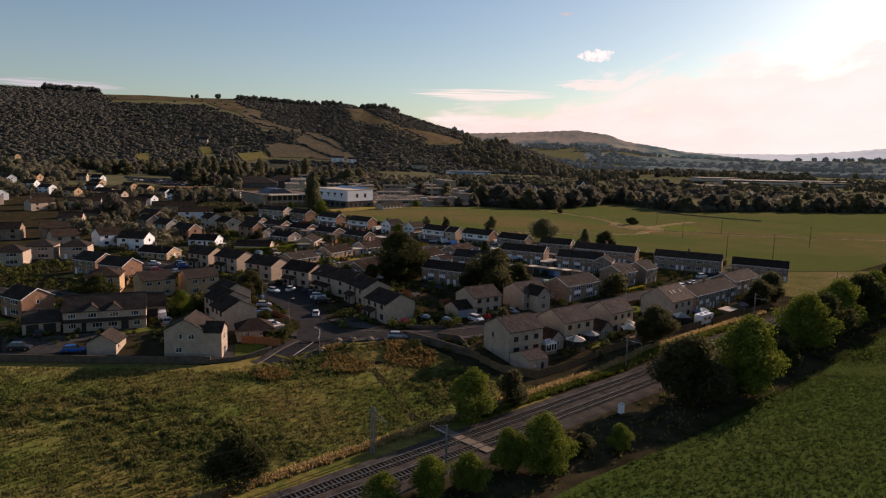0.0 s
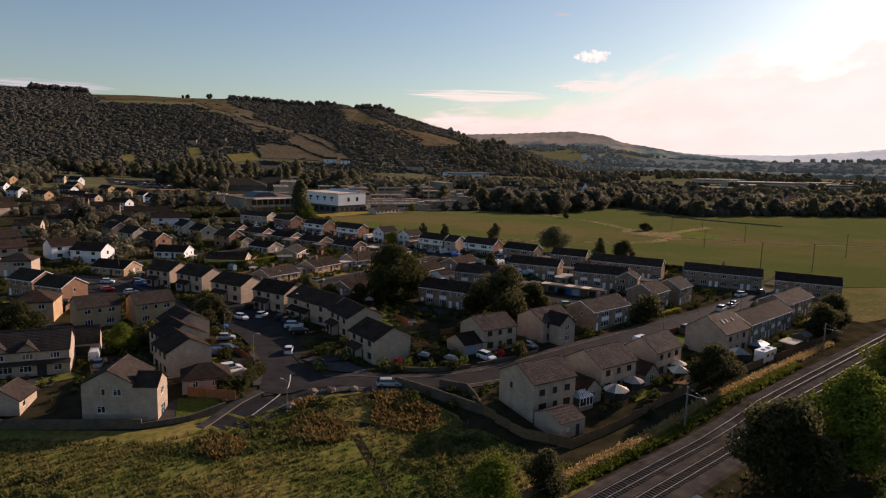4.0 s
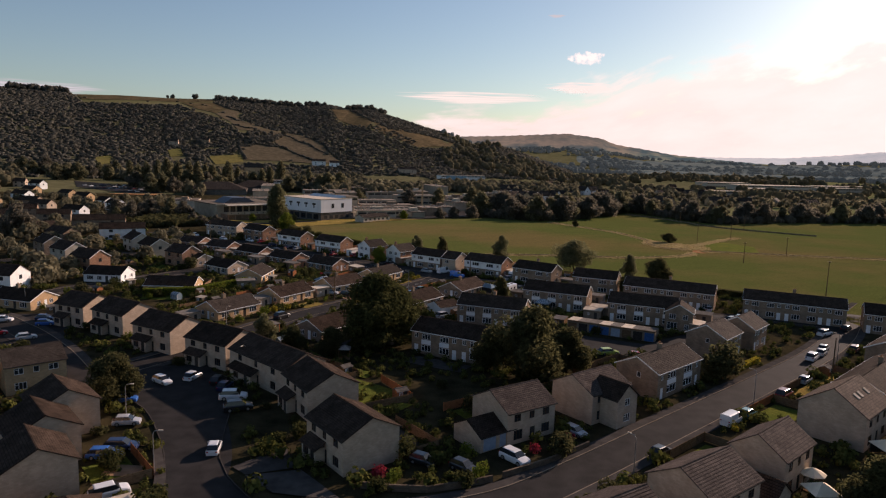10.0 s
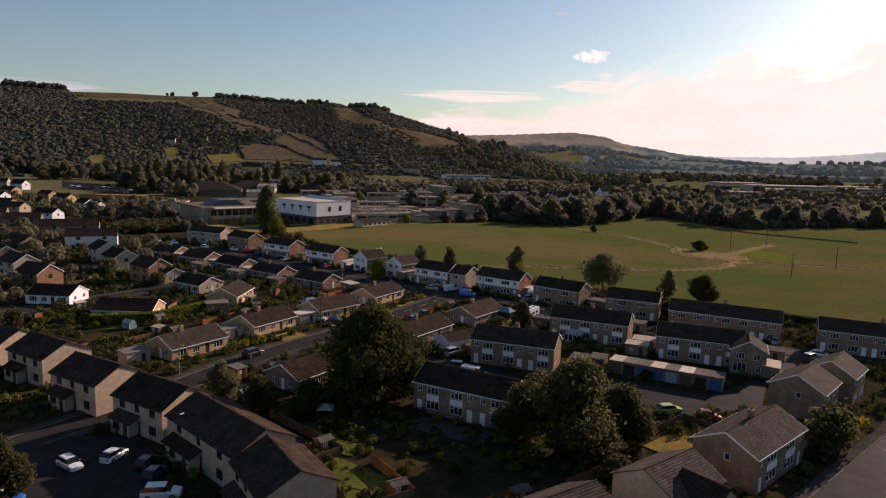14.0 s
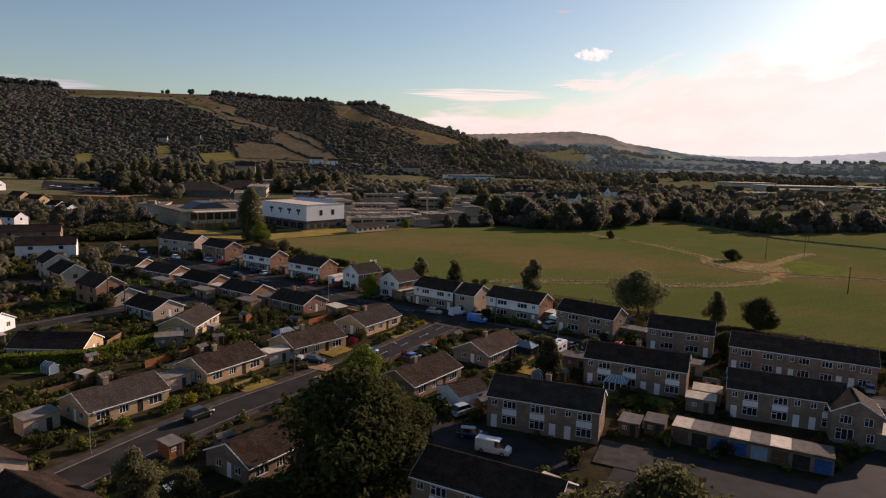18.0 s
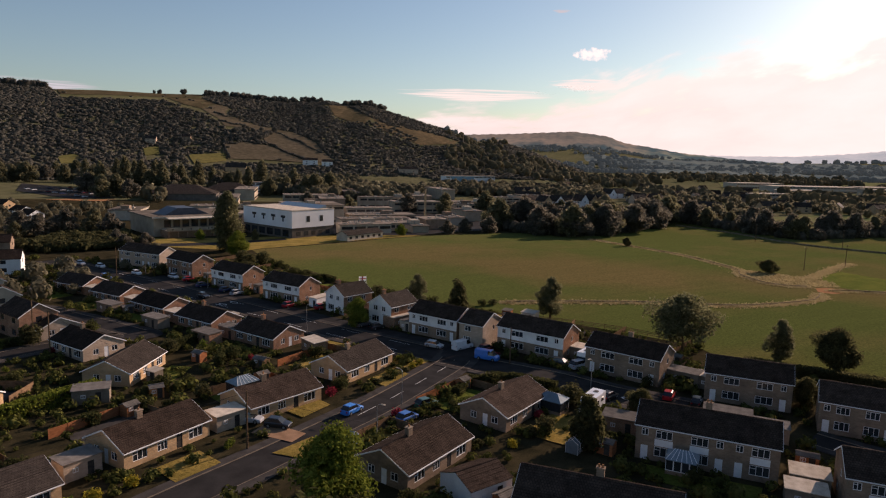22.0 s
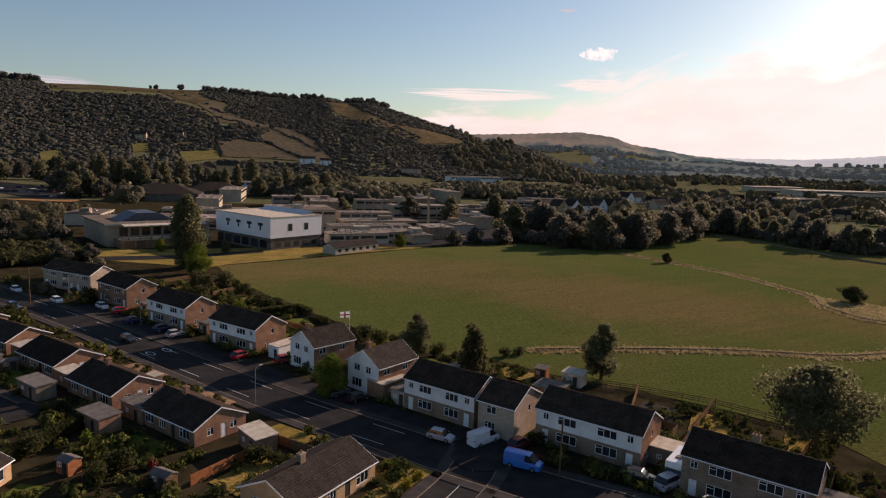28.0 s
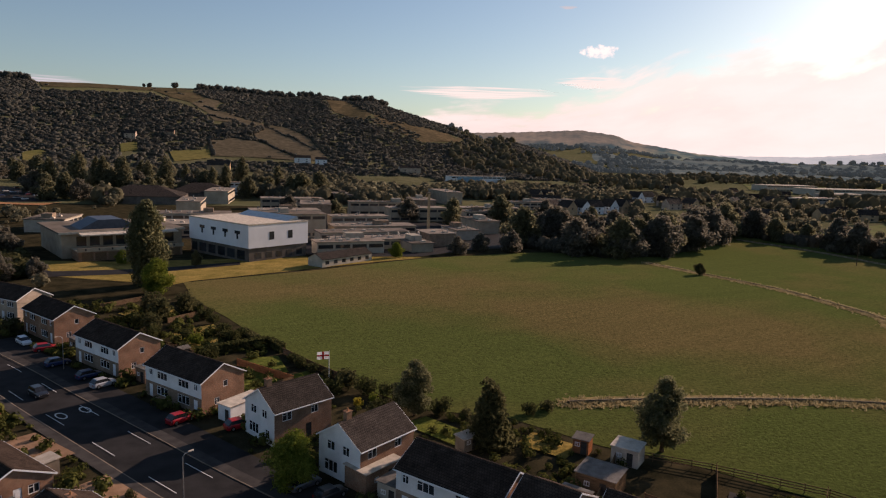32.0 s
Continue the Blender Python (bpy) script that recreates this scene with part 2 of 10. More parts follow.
M = {
    "stone": coursed("buff_stone", (0.5, 0.385, 0.29), (0.41, 0.312, 0.232), (0.41, 0.335, 0.265), stain=0.22),
    "stone_dark": coursed("brown_stone", (0.31, 0.222, 0.157), (0.235, 0.168, 0.119), (0.295, 0.236, 0.178)),
    "stone_tan": coursed("tan_stone", (0.55, 0.36, 0.2), (0.44, 0.285, 0.16), (0.46, 0.36, 0.25), stain=0.25),
    "brick": coursed("red_brown_brick", (0.33, 0.175, 0.108), (0.25, 0.13, 0.08), (0.363, 0.26, 0.1806), 0.225, 0.075),
    "white": material("white_render", (0.62, 0.62, 0.6), (0.8, 0.8, 0.78), 0.8, 0.5, 12, 0.15, vary=0.06),
    "grey_render": material("grey_render", (0.33, 0.29, 0.2322), (0.462, 0.4, 0.3182), 0.9, 0.5, 12, 0.15, vary=0.1),
    "tile_dark": tiled("dark_roof_tile", (0.033, 0.0235, 0.0185), (0.072, 0.051, 0.04), 0.25),
    "tile_brown": tiled("brown_roof_tile", (0.064, 0.051, 0.045), (0.106, 0.085, 0.075), 0.1, 0.34),
    "tile_new": tiled("newer_brown_tile", (0.09, 0.068, 0.054), (0.145, 0.11, 0.088), 0.1, 0.34),
    "tile_grey": tiled("grey_roof_tile", (0.044, 0.036, 0.031), (0.074, 0.06, 0.051), 0.15),
    "upvc": material("white_frame", (0.7, 0.7, 0.69), (0.82, 0.82, 0.81), 0.45, 2, 8, 0.05, vary=0.05),
    "frame_dark": material("brown_frame", (0.045, 0.03, 0.022), (0.09, 0.06, 0.045), 0.5, 2, 8, 0.05),
    "wood": material("weathered_wood", (0.099, 0.06, 0.0344), (0.22, 0.14, 0.0817), 0.85, 1.2, 10, 0.4, stretch=(1, 1, 6)),
    "wood_red": material("red_brown_timber", (0.22, 0.085, 0.0387), (0.374, 0.15, 0.0688), 0.8, 1.2, 10, 0.4, stretch=(1, 1, 6)),
    "door_dark": material("dark_door_paint", (0.033, 0.03, 0.0275), (0.066, 0.06, 0.0533), 0.5, 2, 8, 0.1),
    "door_grey": material("blue_grey_door_paint", (0.2, 0.27, 0.35), (0.27, 0.34, 0.42), 0.5, 2, 8, 0.1),
    "door_blue": material("blue_door_paint", (0.03, 0.1, 0.27), (0.05, 0.15, 0.36), 0.5, 2, 8, 0.1),
    "felt": material("grey_felt_roof", (0.1, 0.09, 0.08), (0.2, 0.18, 0.158), 0.9, 0.8, 9, 0.3),
    "felt_pale": material("pale_sheet_roof", (0.36, 0.3, 0.235), (0.6, 0.52, 0.42), 0.6, 0.8, 9, 0.2),
    "asphalt": material("asphalt", (0.022, 0.0205, 0.0198), (0.041, 0.038, 0.0365), 0.75, 0.35, 30, 0.3, 0.02, world_space=True, vary=0),
    "paving": material("paving", (0.044, 0.04, 0.037), (0.08, 0.072, 0.066), 0.9, 0.6, 20, 0.3, world_space=True, vary=0.15),
    "paving_warm": material("warm_paving", (0.22, 0.13, 0.0774), (0.363, 0.22, 0.1376), 0.9, 0.6, 20, 0.3, world_space=True, vary=0.15),
    "line": material("road_paint", (0.45, 0.45, 0.43), (0.7, 0.7, 0.68), 0.7, 1.5, 12, 0.1, world_space=True, vary=0),
    "soil": material("garden_ground", (0.014, 0.014, 0.008), (0.06, 0.048, 0.026), 0.95, 0.25, 14, 0.5, world_space=True, vary=0, bump_dist=0.1),
    "lawn": grass_field("lawn", (0.06, 0.085, 0.014), (0.105, 0.11, 0.022), (0.5, 0.55, 0.5), 0.15, 20, 2.0),
    "bleached": grass_field("bleached_grass", (0.15, 0.115, 0.05), (0.24, 0.18, 0.085), (0.5, 0.5, 0.45), 0.2, 20, 1.2),
    "lawn_dry": grass_field("dry_lawn", (0.17, 0.12, 0.03), (0.27, 0.18, 0.055), (0.55, 0.55, 0.5), 0.2, 20, 2.0),
    "lawn_rough": grass_field("rough_dry_grass", (0.07, 0.075, 0.025), (0.15, 0.105, 0.045), (0.45, 0.48, 0.45), 0.06, 40, 1.0),
    "meadow": grass_field("rough_meadow", (0.08, 0.105, 0.02), (0.2, 0.145, 0.045), (0.4, 0.45, 0.4), 0.05, 10, 0.8),
    "crop": grass_field("green_crop", (0.032, 0.058, 0.01), (0.05, 0.07, 0.015), (0.5, 0.55, 0.5), 0.03, 40, 2.0),
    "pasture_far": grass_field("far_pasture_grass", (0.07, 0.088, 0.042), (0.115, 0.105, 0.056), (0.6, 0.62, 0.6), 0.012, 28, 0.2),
    "pasture": grass_field("pasture_grass", (0.05, 0.068, 0.016), (0.106, 0.075, 0.031), (0.36, 0.4, 0.36), 0.014, 28, 1.5, rise=(0.222, 0.975, -424, 44), sheen=0.085),
    "hill": grass_field("hillside_grass", (0.047, 0.05, 0.034), (0.08, 0.072, 0.05), (0.4, 0.42, 0.4), 0.006, 15, 0.08),
    "hayfield": grass_field("dry_hill_field", (0.1, 0.083, 0.056), (0.135, 0.108, 0.073), (0.6, 0.6, 0.55), 0.012, 60, 0.15, sheen=0.0),
    "glade": grass_field("ochre_glade", (0.075, 0.07, 0.024), (0.12, 0.095, 0.035), (0.6, 0.6, 0.55), 0.012, 60, 0.15),
    "heath": grass_field("heather_moor", (0.075, 0.058, 0.038), (0.13, 0.095, 0.058), (0.35, 0.35, 0.35), 0.02, 30, 0.12, sheen=0.02),
    "straw_pale": foliage("faded_grass", (0.29, 0.23, 0.12), (0.45, 0.36, 0.19), 0.5, 0.3, 0.15),
    "slate_blue": material("dark_blue_slate", (0.035, 0.045, 0.065), (0.07, 0.085, 0.11), 0.5, 0.6, 10, 0.2, spec=0.3),
    # dark brown walling, deepened further by shade put into the stone colour
    "wall_dark": coursed("walling_painted_shade", (0.15, 0.115, 0.085), (0.105, 0.08, 0.06), (0.12, 0.1, 0.08)),
    "straw_dull": foliage("rusty_weeds", (0.13, 0.085, 0.03), (0.26, 0.17, 0.06), 0.4, 0.3),
    "boulder": material("boulder_stone", (0.12, 0.095, 0.07), (0.26, 0.2, 0.15), 0.9, 1.2, 8, 0.6),
    "straw": foliage("dry_tall_grass", (0.324, 0.22, 0.0855), (0.4968, 0.35, 0.152), 0.45),
    "ballast": material("ballast", (0.036, 0.031, 0.027), (0.09, 0.077, 0.066), 0.95, 0.5, 25, 0.9, world_space=True, vary=0, bump_dist=0.06),
    "rail": material("rail_steel", (0.22, 0.19, 0.16), (0.4, 0.36, 0.32), 0.38, 1, 10, 0.1, metal=0.75, vary=0),
    "sleeper": material("concrete_sleeper", (0.06, 0.05, 0.04), (0.11, 0.092, 0.074), 0.9, 1, 10, 0.3),
    "steel": material("galvanised_steel", (0.2, 0.2, 0.2), (0.32, 0.32, 0.31), 0.5, 1.5, 8, 0.15, metal=0.6),
    "pole": material("pole_timber", (0.077, 0.05, 0.0301), (0.154, 0.1, 0.0602), 0.9, 1, 10, 0.3),
    "concrete": material("concrete", (0.143, 0.115, 0.086), (0.253, 0.205, 0.1548), 0.9, 0.6, 14, 0.35, vary=0.12),
    "drystone": coursed("dry_stone", (0.33, 0.26, 0.172), (0.22, 0.17, 0.1118), (0.077, 0.06, 0.043), 0.35, 0.16, stain=0.5),
    "school_white": material("white_cladding", (0.66, 0.66, 0.67), (0.76, 0.76, 0.77), 0.55, 0.2, 20, 0.05, vary=0.05),
    "school_grey": material("dark_brick_base", (0.099, 0.085, 0.0731), (0.176, 0.15, 0.1247), 0.8, 0.4, 20, 0.2, vary=0.1),
    "flat_roof": material("flat_roof", (0.15, 0.125, 0.1), (0.29, 0.24, 0.195), 0.85, 0.15, 12, 0.2, vary=0.35),
    "school_cream": material("cream_panels", (0.286, 0.23, 0.1677), (0.44, 0.36, 0.2666), 0.8, 0.3, 14, 0.15, vary=0.15),
    "bark": material("bark", (0.055, 0.035, 0.0215), (0.132, 0.09, 0.0559), 0.95, 2, 8, 0.8, stretch=(1, 1, 0.3)),
    "leaf": foliage("leaf_green", (0.032, 0.038, 0.016), (0.09, 0.09, 0.034), 0.45),
    "leaf_dark": foliage("leaf_dark_green", (0.048, 0.05, 0.024), (0.112, 0.106, 0.048), 0.58),
    "flag_white": foliage("thin_white_cloth", (0.7, 0.7, 0.7), (0.8, 0.8, 0.8), 0.5),
    "flag_red": foliage("thin_red_cloth", (0.5, 0.03, 0.03), (0.6, 0.05, 0.05), 0.5),
    # leaves of the far trees, lightened to put haze into their colour
    "leaf_far_haze": foliage("far_leaf_green_haze", (0.1, 0.102, 0.066), (0.21, 0.19, 0.105), 0.62),
    "leaf_far_dark_haze": foliage("far_leaf_dark_haze_tint", (0.105, 0.098, 0.078), (0.18, 0.16, 0.12), 0.62),
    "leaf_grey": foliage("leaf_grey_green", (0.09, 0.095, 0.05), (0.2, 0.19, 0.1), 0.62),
    "leaf_bright": foliage("leaf_bright_green", (0.081, 0.115, 0.0152), (0.1944, 0.21, 0.038), 0.3),
    "leaf_yellow": foliage("leaf_golden", (0.24, 0.19, 0.02), (0.42, 0.34, 0.05), 0.3),
    "leaf_red": foliage("leaf_red", (0.2, 0.02, 0.03), (0.4, 0.06, 0.08), 0.2),
    # distant canopies, made paler and greyer so the leaf colour carries haze
    "wood_far_haze": foliage("wood_canopy_haze", (0.112, 0.11, 0.095), (0.152, 0.146, 0.121), 0.62, 0.03, 0.1),
    "wood_near_haze": foliage("mixed_canopy_haze", (0.11, 0.107, 0.078), (0.22, 0.195, 0.12), 0.62, 0.06, 0.15),
    "scrub": foliage("bramble_leaves", (0.055, 0.075, 0.022), (0.15, 0.14, 0.048), 0.5, 0.1, 0.15),
    "garden_leaf": foliage("garden_leaves", (0.022, 0.03, 0.01), (0.125, 0.125, 0.035), 0.25, 0.3),
    "tuft": foliage("weed_tufts", (0.085, 0.11, 0.026), (0.185, 0.15, 0.055), 0.5, 0.05, 0.12),
    "weed_green": foliage("lush_weeds", (0.06, 0.085, 0.012), (0.16, 0.17, 0.03), 0.4, 0.2),
    "crop_leaf": foliage("crop_leaf", (0.042, 0.066, 0.014), (0.056, 0.078, 0.019), 0.5, 0.05, 0.1),
    "red_earth": material("red_earth", (0.275, 0.13, 0.0602), (0.396, 0.2, 0.1032), 0.95, 0.05, 14, 0.4, world_space=True, vary=0),
    "tyre": material("tyre_rubber", (0.0165, 0.015, 0.0129), (0.033, 0.03, 0.0258), 0.9, 3, 8, 0.2),
    "rim": material("alloy_rim", (0.35, 0.35, 0.36), (0.5, 0.5, 0.5), 0.35, 3, 8, 0.1, metal=0.8),
    "canvas": material("pale_canvas", (0.66, 0.55, 0.4042), (0.825, 0.7, 0.5246), 0.8, 1, 10, 0.2),
    "canvas_grey": material("grey_canvas", (0.22, 0.2, 0.1892), (0.352, 0.32, 0.2924), 0.7, 1, 10, 0.2),
    "red_paint": material("red_paint", (0.35, 0.03, 0.03), (0.5, 0.05, 0.05), 0.5, 2, 8, 0.1),
    "orange": material("orange_timber", (0.36, 0.13, 0.04), (0.5, 0.2, 0.07), 0.8, 1.2, 10, 0.3),
    "blue_sheet": material("blue_sheet", (0.16, 0.29, 0.36), (0.24, 0.38, 0.45), 0.5, 2, 8, 0.1),
}


def paint(name, c, rough=0.3):
    return material(name, tuple(v * 0.85 for v in c), c, rough, 1.5, 6, 0.0, spec=0.5, coat=0.5, vary=0.05)


def glazing(name, c, rough=0.08):
    m = material(name, tuple(v * 0.7 for v in c), c, rough, 0.6, 4, 0.02, spec=0.6, vary=0.35)
    return m


M["glass"] = glazing("window_glass", (0.035, 0.038, 0.042))
M["glass_roof"] = glazing("conservatory_glass", (0.2, 0.27, 0.31), 0.15)
M["car_glass"] = glazing("car_glass", (0.02, 0.022, 0.025))
M["lamp_white"] = paint("headlight", (0.7, 0.7, 0.7), 0.15)
M["lamp_red"] = paint("tail_light", (0.4, 0.02, 0.02), 0.2)


# haze painted as pale colour and emission, for what lies two kilometres off and more
def haze_glow_material(name, a, b, glow, scale=0.004):
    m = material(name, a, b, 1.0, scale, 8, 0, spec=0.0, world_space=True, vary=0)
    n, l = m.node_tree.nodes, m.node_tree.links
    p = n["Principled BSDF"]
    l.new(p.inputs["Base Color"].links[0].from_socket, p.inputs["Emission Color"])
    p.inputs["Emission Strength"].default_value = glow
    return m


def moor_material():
    """Tan moorland above, woods and small fields on the lower slopes, with haze painted in as blue and glow."""
    m = haze_glow_material("far_moor_painted_haze", (0.085, 0.088, 0.078), (0.2, 0.155, 0.118), 0.6)
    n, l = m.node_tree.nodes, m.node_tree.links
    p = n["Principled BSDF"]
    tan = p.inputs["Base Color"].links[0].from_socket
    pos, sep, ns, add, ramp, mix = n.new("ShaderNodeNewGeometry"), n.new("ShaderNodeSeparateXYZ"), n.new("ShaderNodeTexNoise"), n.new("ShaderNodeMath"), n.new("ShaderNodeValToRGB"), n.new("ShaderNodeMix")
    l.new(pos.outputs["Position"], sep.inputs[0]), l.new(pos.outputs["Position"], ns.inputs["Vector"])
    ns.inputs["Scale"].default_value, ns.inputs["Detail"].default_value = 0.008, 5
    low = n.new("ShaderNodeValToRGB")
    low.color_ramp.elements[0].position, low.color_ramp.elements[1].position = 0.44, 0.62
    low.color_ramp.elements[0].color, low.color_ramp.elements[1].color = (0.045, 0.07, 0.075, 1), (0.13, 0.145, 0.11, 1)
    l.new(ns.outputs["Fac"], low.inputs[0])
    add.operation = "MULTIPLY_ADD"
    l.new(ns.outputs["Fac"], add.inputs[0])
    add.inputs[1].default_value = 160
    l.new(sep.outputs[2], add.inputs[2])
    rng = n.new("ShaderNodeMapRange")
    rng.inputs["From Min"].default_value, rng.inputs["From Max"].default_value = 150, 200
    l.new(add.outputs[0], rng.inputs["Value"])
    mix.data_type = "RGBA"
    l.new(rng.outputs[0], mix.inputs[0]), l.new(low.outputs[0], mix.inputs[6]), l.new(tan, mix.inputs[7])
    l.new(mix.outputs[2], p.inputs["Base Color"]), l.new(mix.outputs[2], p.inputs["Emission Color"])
    return m


# far tree colour: blue-grey and a faint glow stand in for haze
M["hazy"] = haze_glow_material("canopy_painted_haze", (0.05, 0.066, 0.07), (0.09, 0.102, 0.096), 0.3)

# ---- mesh helpers ----
class Shape:
    """Collects faces for one mesh."""

    def __init__(self):
        self.v, self.f = [], []

    def poly(self, *pts):
        k = len(self.v)
        self.v.extend(tuple(p) for p in pts)
        self.f.append(tuple(range(k, k + len(pts))))
        return self

    def box(self, x0, x1, y0, y1, z0, z1):
        k = len(self.v)
        self.v.extend([(x0, y0, z0), (x1, y0, z0), (x1, y1, z0), (x0, y1, z0), (x0, y0, z1), (x1, y0, z1), (x1, y1, z1), (x0, y1, z1)])
        self.f.extend(tuple(k + i for i in q) for q in ((0, 3, 2, 1), (4, 5, 6, 7), (0, 1, 5, 4), (1, 2, 6, 5), (2, 3, 7, 6), (3, 0, 4, 7)))
        return self

    def loft(self, rings, close=True, caps=True):
        """Rings of equally many points joined one after another."""
        k, n = len(self.v), len(rings[0])
        for r in rings:
            self.v.extend(tuple(p) for p in r)
        for a in range(len(rings) - 1):
            for i in range(n if close else n - 1):
                j = (i + 1) % n
                self.f.append((k + a * n + i, k + a * n + j, k + (a + 1) * n + j, k + (a + 1) * n + i))
        if caps:
            self.f.append(tuple(k + i for i in reversed(range(n))))
            self.f.append(tuple(k + (len(rings) - 1) * n + i for i in range(n)))
        return self

    def tube(self, pts, radii, n=8):
        rings = []
        for i, (p, r) in enumerate(zip(pts, radii)):
            p = Vector(p)
            d = (Vector(pts[min(i + 1, len(pts) - 1)]) - Vector(pts[max(i - 1, 0)])).normalized()
            a = d.orthogonal().normalized()
            b = d.cross(a)
            rings.append([p + r * (math.cos(w) * a + math.sin(w) * b) for w in (2 * math.pi * j / n for j in range(n))])
        return self.loft(rings)

    def moved(self, m):
        self.v = [tuple(m @ Vector(p)) for p in self.v]
        return self

    def add(self, other):
        k = len(self.v)
        self.v.extend(other.v)
        self.f.extend(tuple(k + i for i in q) for q in other.f)
        return self

    def mesh(self, name, mat, smooth=False):
        me = bpy.data.meshes.new(name)
        me.from_pydata(self.v, [], self.f)
        me.materials.append(mat)
        if smooth:
            me.polygons.foreach_set("use_smooth", [True] * len(me.polygons))
        me.update()
        return me


def raw_mesh(name, verts, faces, mat, smooth=False):
    """A mesh from number arrays: verts (n, 3), faces (m, 3 or 4)."""
    me = bpy.data.meshes.new(name)
    verts, faces = np.asarray(verts, np.float32), np.asarray(faces, np.int32)
    m, k = faces.shape
    me.vertices.add(len(verts)), me.loops.add(m * k), me.polygons.add(m)
    me.vertices.foreach_set("co", verts.ravel())
    me.loops.foreach_set("vertex_index", faces.ravel())
    me.polygons.foreach_set("loop_start", np.arange(0, m * k, k, dtype=np.int32))
    me.polygons.foreach_set("use_smooth", np.full(m, smooth))
    me.materials.append(mat)
    me.update(calc_edges=True)
    return me


MESHES = {}


def shared(key, make):
    if key not in MESHES:
        MESHES[key] = make()
    return MESHES[key]


def part(name, shape, mat, parent, label="", at=None, smooth=False):
    """One mesh object under a thing or a part; shape: a Shape, or a mesh that several parts share."""
    ob = new(name, shape.mesh(name, mat, smooth) if isinstance(shape, Shape) else shape)
    ob.parent = parent
    if at is not None:
        ob.matrix_basis = at
    return tagged(ob, label)


def thing(name, m, label, category, group="", kind=""):
    ob = new(name)
    ob.empty_display_size = 0.5
    ob.matrix_basis = m
    return tagged(ob, label, category, group, kind)


def solid(name, shape, mat, label, category, kind="", group="", m=None, smooth=False):
    """A thing of one mesh."""
    ob = new(name, shape.mesh(name, mat, smooth) if isinstance(shape, Shape) else shape)
    if m is not None:
        ob.matrix_basis = m
    return tagged(ob, label, category, group, kind)


# ---- the lie of the land ----
def smooth01(t):
    t = np.clip(t, 0, 1)
    return t * t * (3 - 2 * t)


# azimuth to the right of +y and rise of the skyline, in degrees, from the middle of the estate
NEAR_HILL = ((-60, 3.9), (-30, 3.85), (-27.6, 3.8), (-26.7, 3.72), (-24, 3.82), (-20, 3.8), (-16.8, 3.9), (-15, 3.85), (-10.7, 3.62), (-8.9, 3.72),
             (-7.5, 3.8), (-6.1, 3.55), (-4.2, 3.62), (-2.3, 3.05), (0.1, 2.35), (2.5, 1.7), (3.9, 1.1), (4.6, 0.8), (5.5, 1.0), (6.4, 1.0), (7.5, 0.7), (9.3, 0.15), (11.5, -0.65), (13.2, -1.15), (60, -1.15))
FAR_HILL = ((-60, 1.0), (0, 1.2), (3.9, 1.6), (10, 1.9), (12.4, 2.05), (15.1, 1.75), (17.9, 0.95), (20.9, 0.44), (24.3, 0.36), (35, 0.9), (60, 1.0))
PIVOT = (0.0, 104.0)


def land(x, y):
    """Height of the ground."""
    x, y = np.asarray(x, float), np.asarray(y, float)
    dx, dy = x - PIVOT[0], y - PIVOT[1]
    r, az = np.hypot(dx, dy), np.degrees(np.arctan2(dx, dy))
    near = 42 + 1850 * np.tan(np.radians(np.interp(az, *zip(*NEAR_HILL))))
    far = 42 + 3500 * np.tan(np.radians(np.interp(az, *zip(*FAR_HILL))))
    s = np.clip((r - 850) / 1000, 0, 1)
    ripple = 6 * np.sin(x * 0.011 + 1) * np.sin(y * 0.009) * smooth01((r - 1000) / 300) * smooth01((1800 - r) / 200)
    z = np.where(near > 1, near * (0.45 * smooth01(s) + 0.55 * s) + ripple * (near > 60), 0)
    z = z - np.where(r > 1850, (r - 1850) * 0.06 * (near > 1), 0)
    z = np.maximum(z, 0.55 * far * smooth01((r - 2300) / 1200) - 0.05 * np.maximum(r - 3500, 0))
    z = np.where(np.abs(az) > 75, 0, z)
    z = z - 1.6 * smooth01((146 - y) / 14) * smooth01((500 - r) / 100)                       # the meadow and railway lie lower
    return z + 2.2 * np.exp(-((x - 25) / 75) ** 2 - ((y - 470) / 55) ** 2) + 6 * smooth01((-x - 150) / 350) * smooth01((y - 330) / 250) * (r < 1400)


def z_at(x, y):
    return float(land(x, y))


def sheet(name, outline, mat, label, category, lift=0.03, step=6.0, kind="structure"):
    """A patch of ground within an outline, draped over the land."""
    pts = [Vector((p[0], p[1], 0)) for p in outline]
    bm = bmesh.new()
    bm.faces.new([bm.verts.new(p) for p in pts])
    xs, ys = [p.x for p in pts], [p.y for p in pts]
    for axis, lo, hi in ((0, min(xs), max(xs)), (1, min(ys), max(ys))):
        for k in range(1, int((hi - lo) / step)):
            co, no = [0, 0, 0], [0, 0, 0]
            co[axis], no[axis] = lo + k * step, 1
            bmesh.ops.bisect_plane(bm, geom=bm.verts[:] + bm.edges[:] + bm.faces[:], plane_co=co, plane_no=no)
    for v in bm.verts:
        v.co.z = z_at(v.co.x, v.co.y) + lift
    bmesh.ops.recalc_face_normals(bm, faces=bm.faces)
    if bm.faces and sum(f.normal.z for f in bm.faces) < 0:
        bmesh.ops.reverse_faces(bm, faces=bm.faces)
    me = bpy.data.meshes.new(name)
    bm.to_mesh(me), bm.free()
    me.materials.append(mat)
    return tagged(new(name, me), label, category, "", kind)


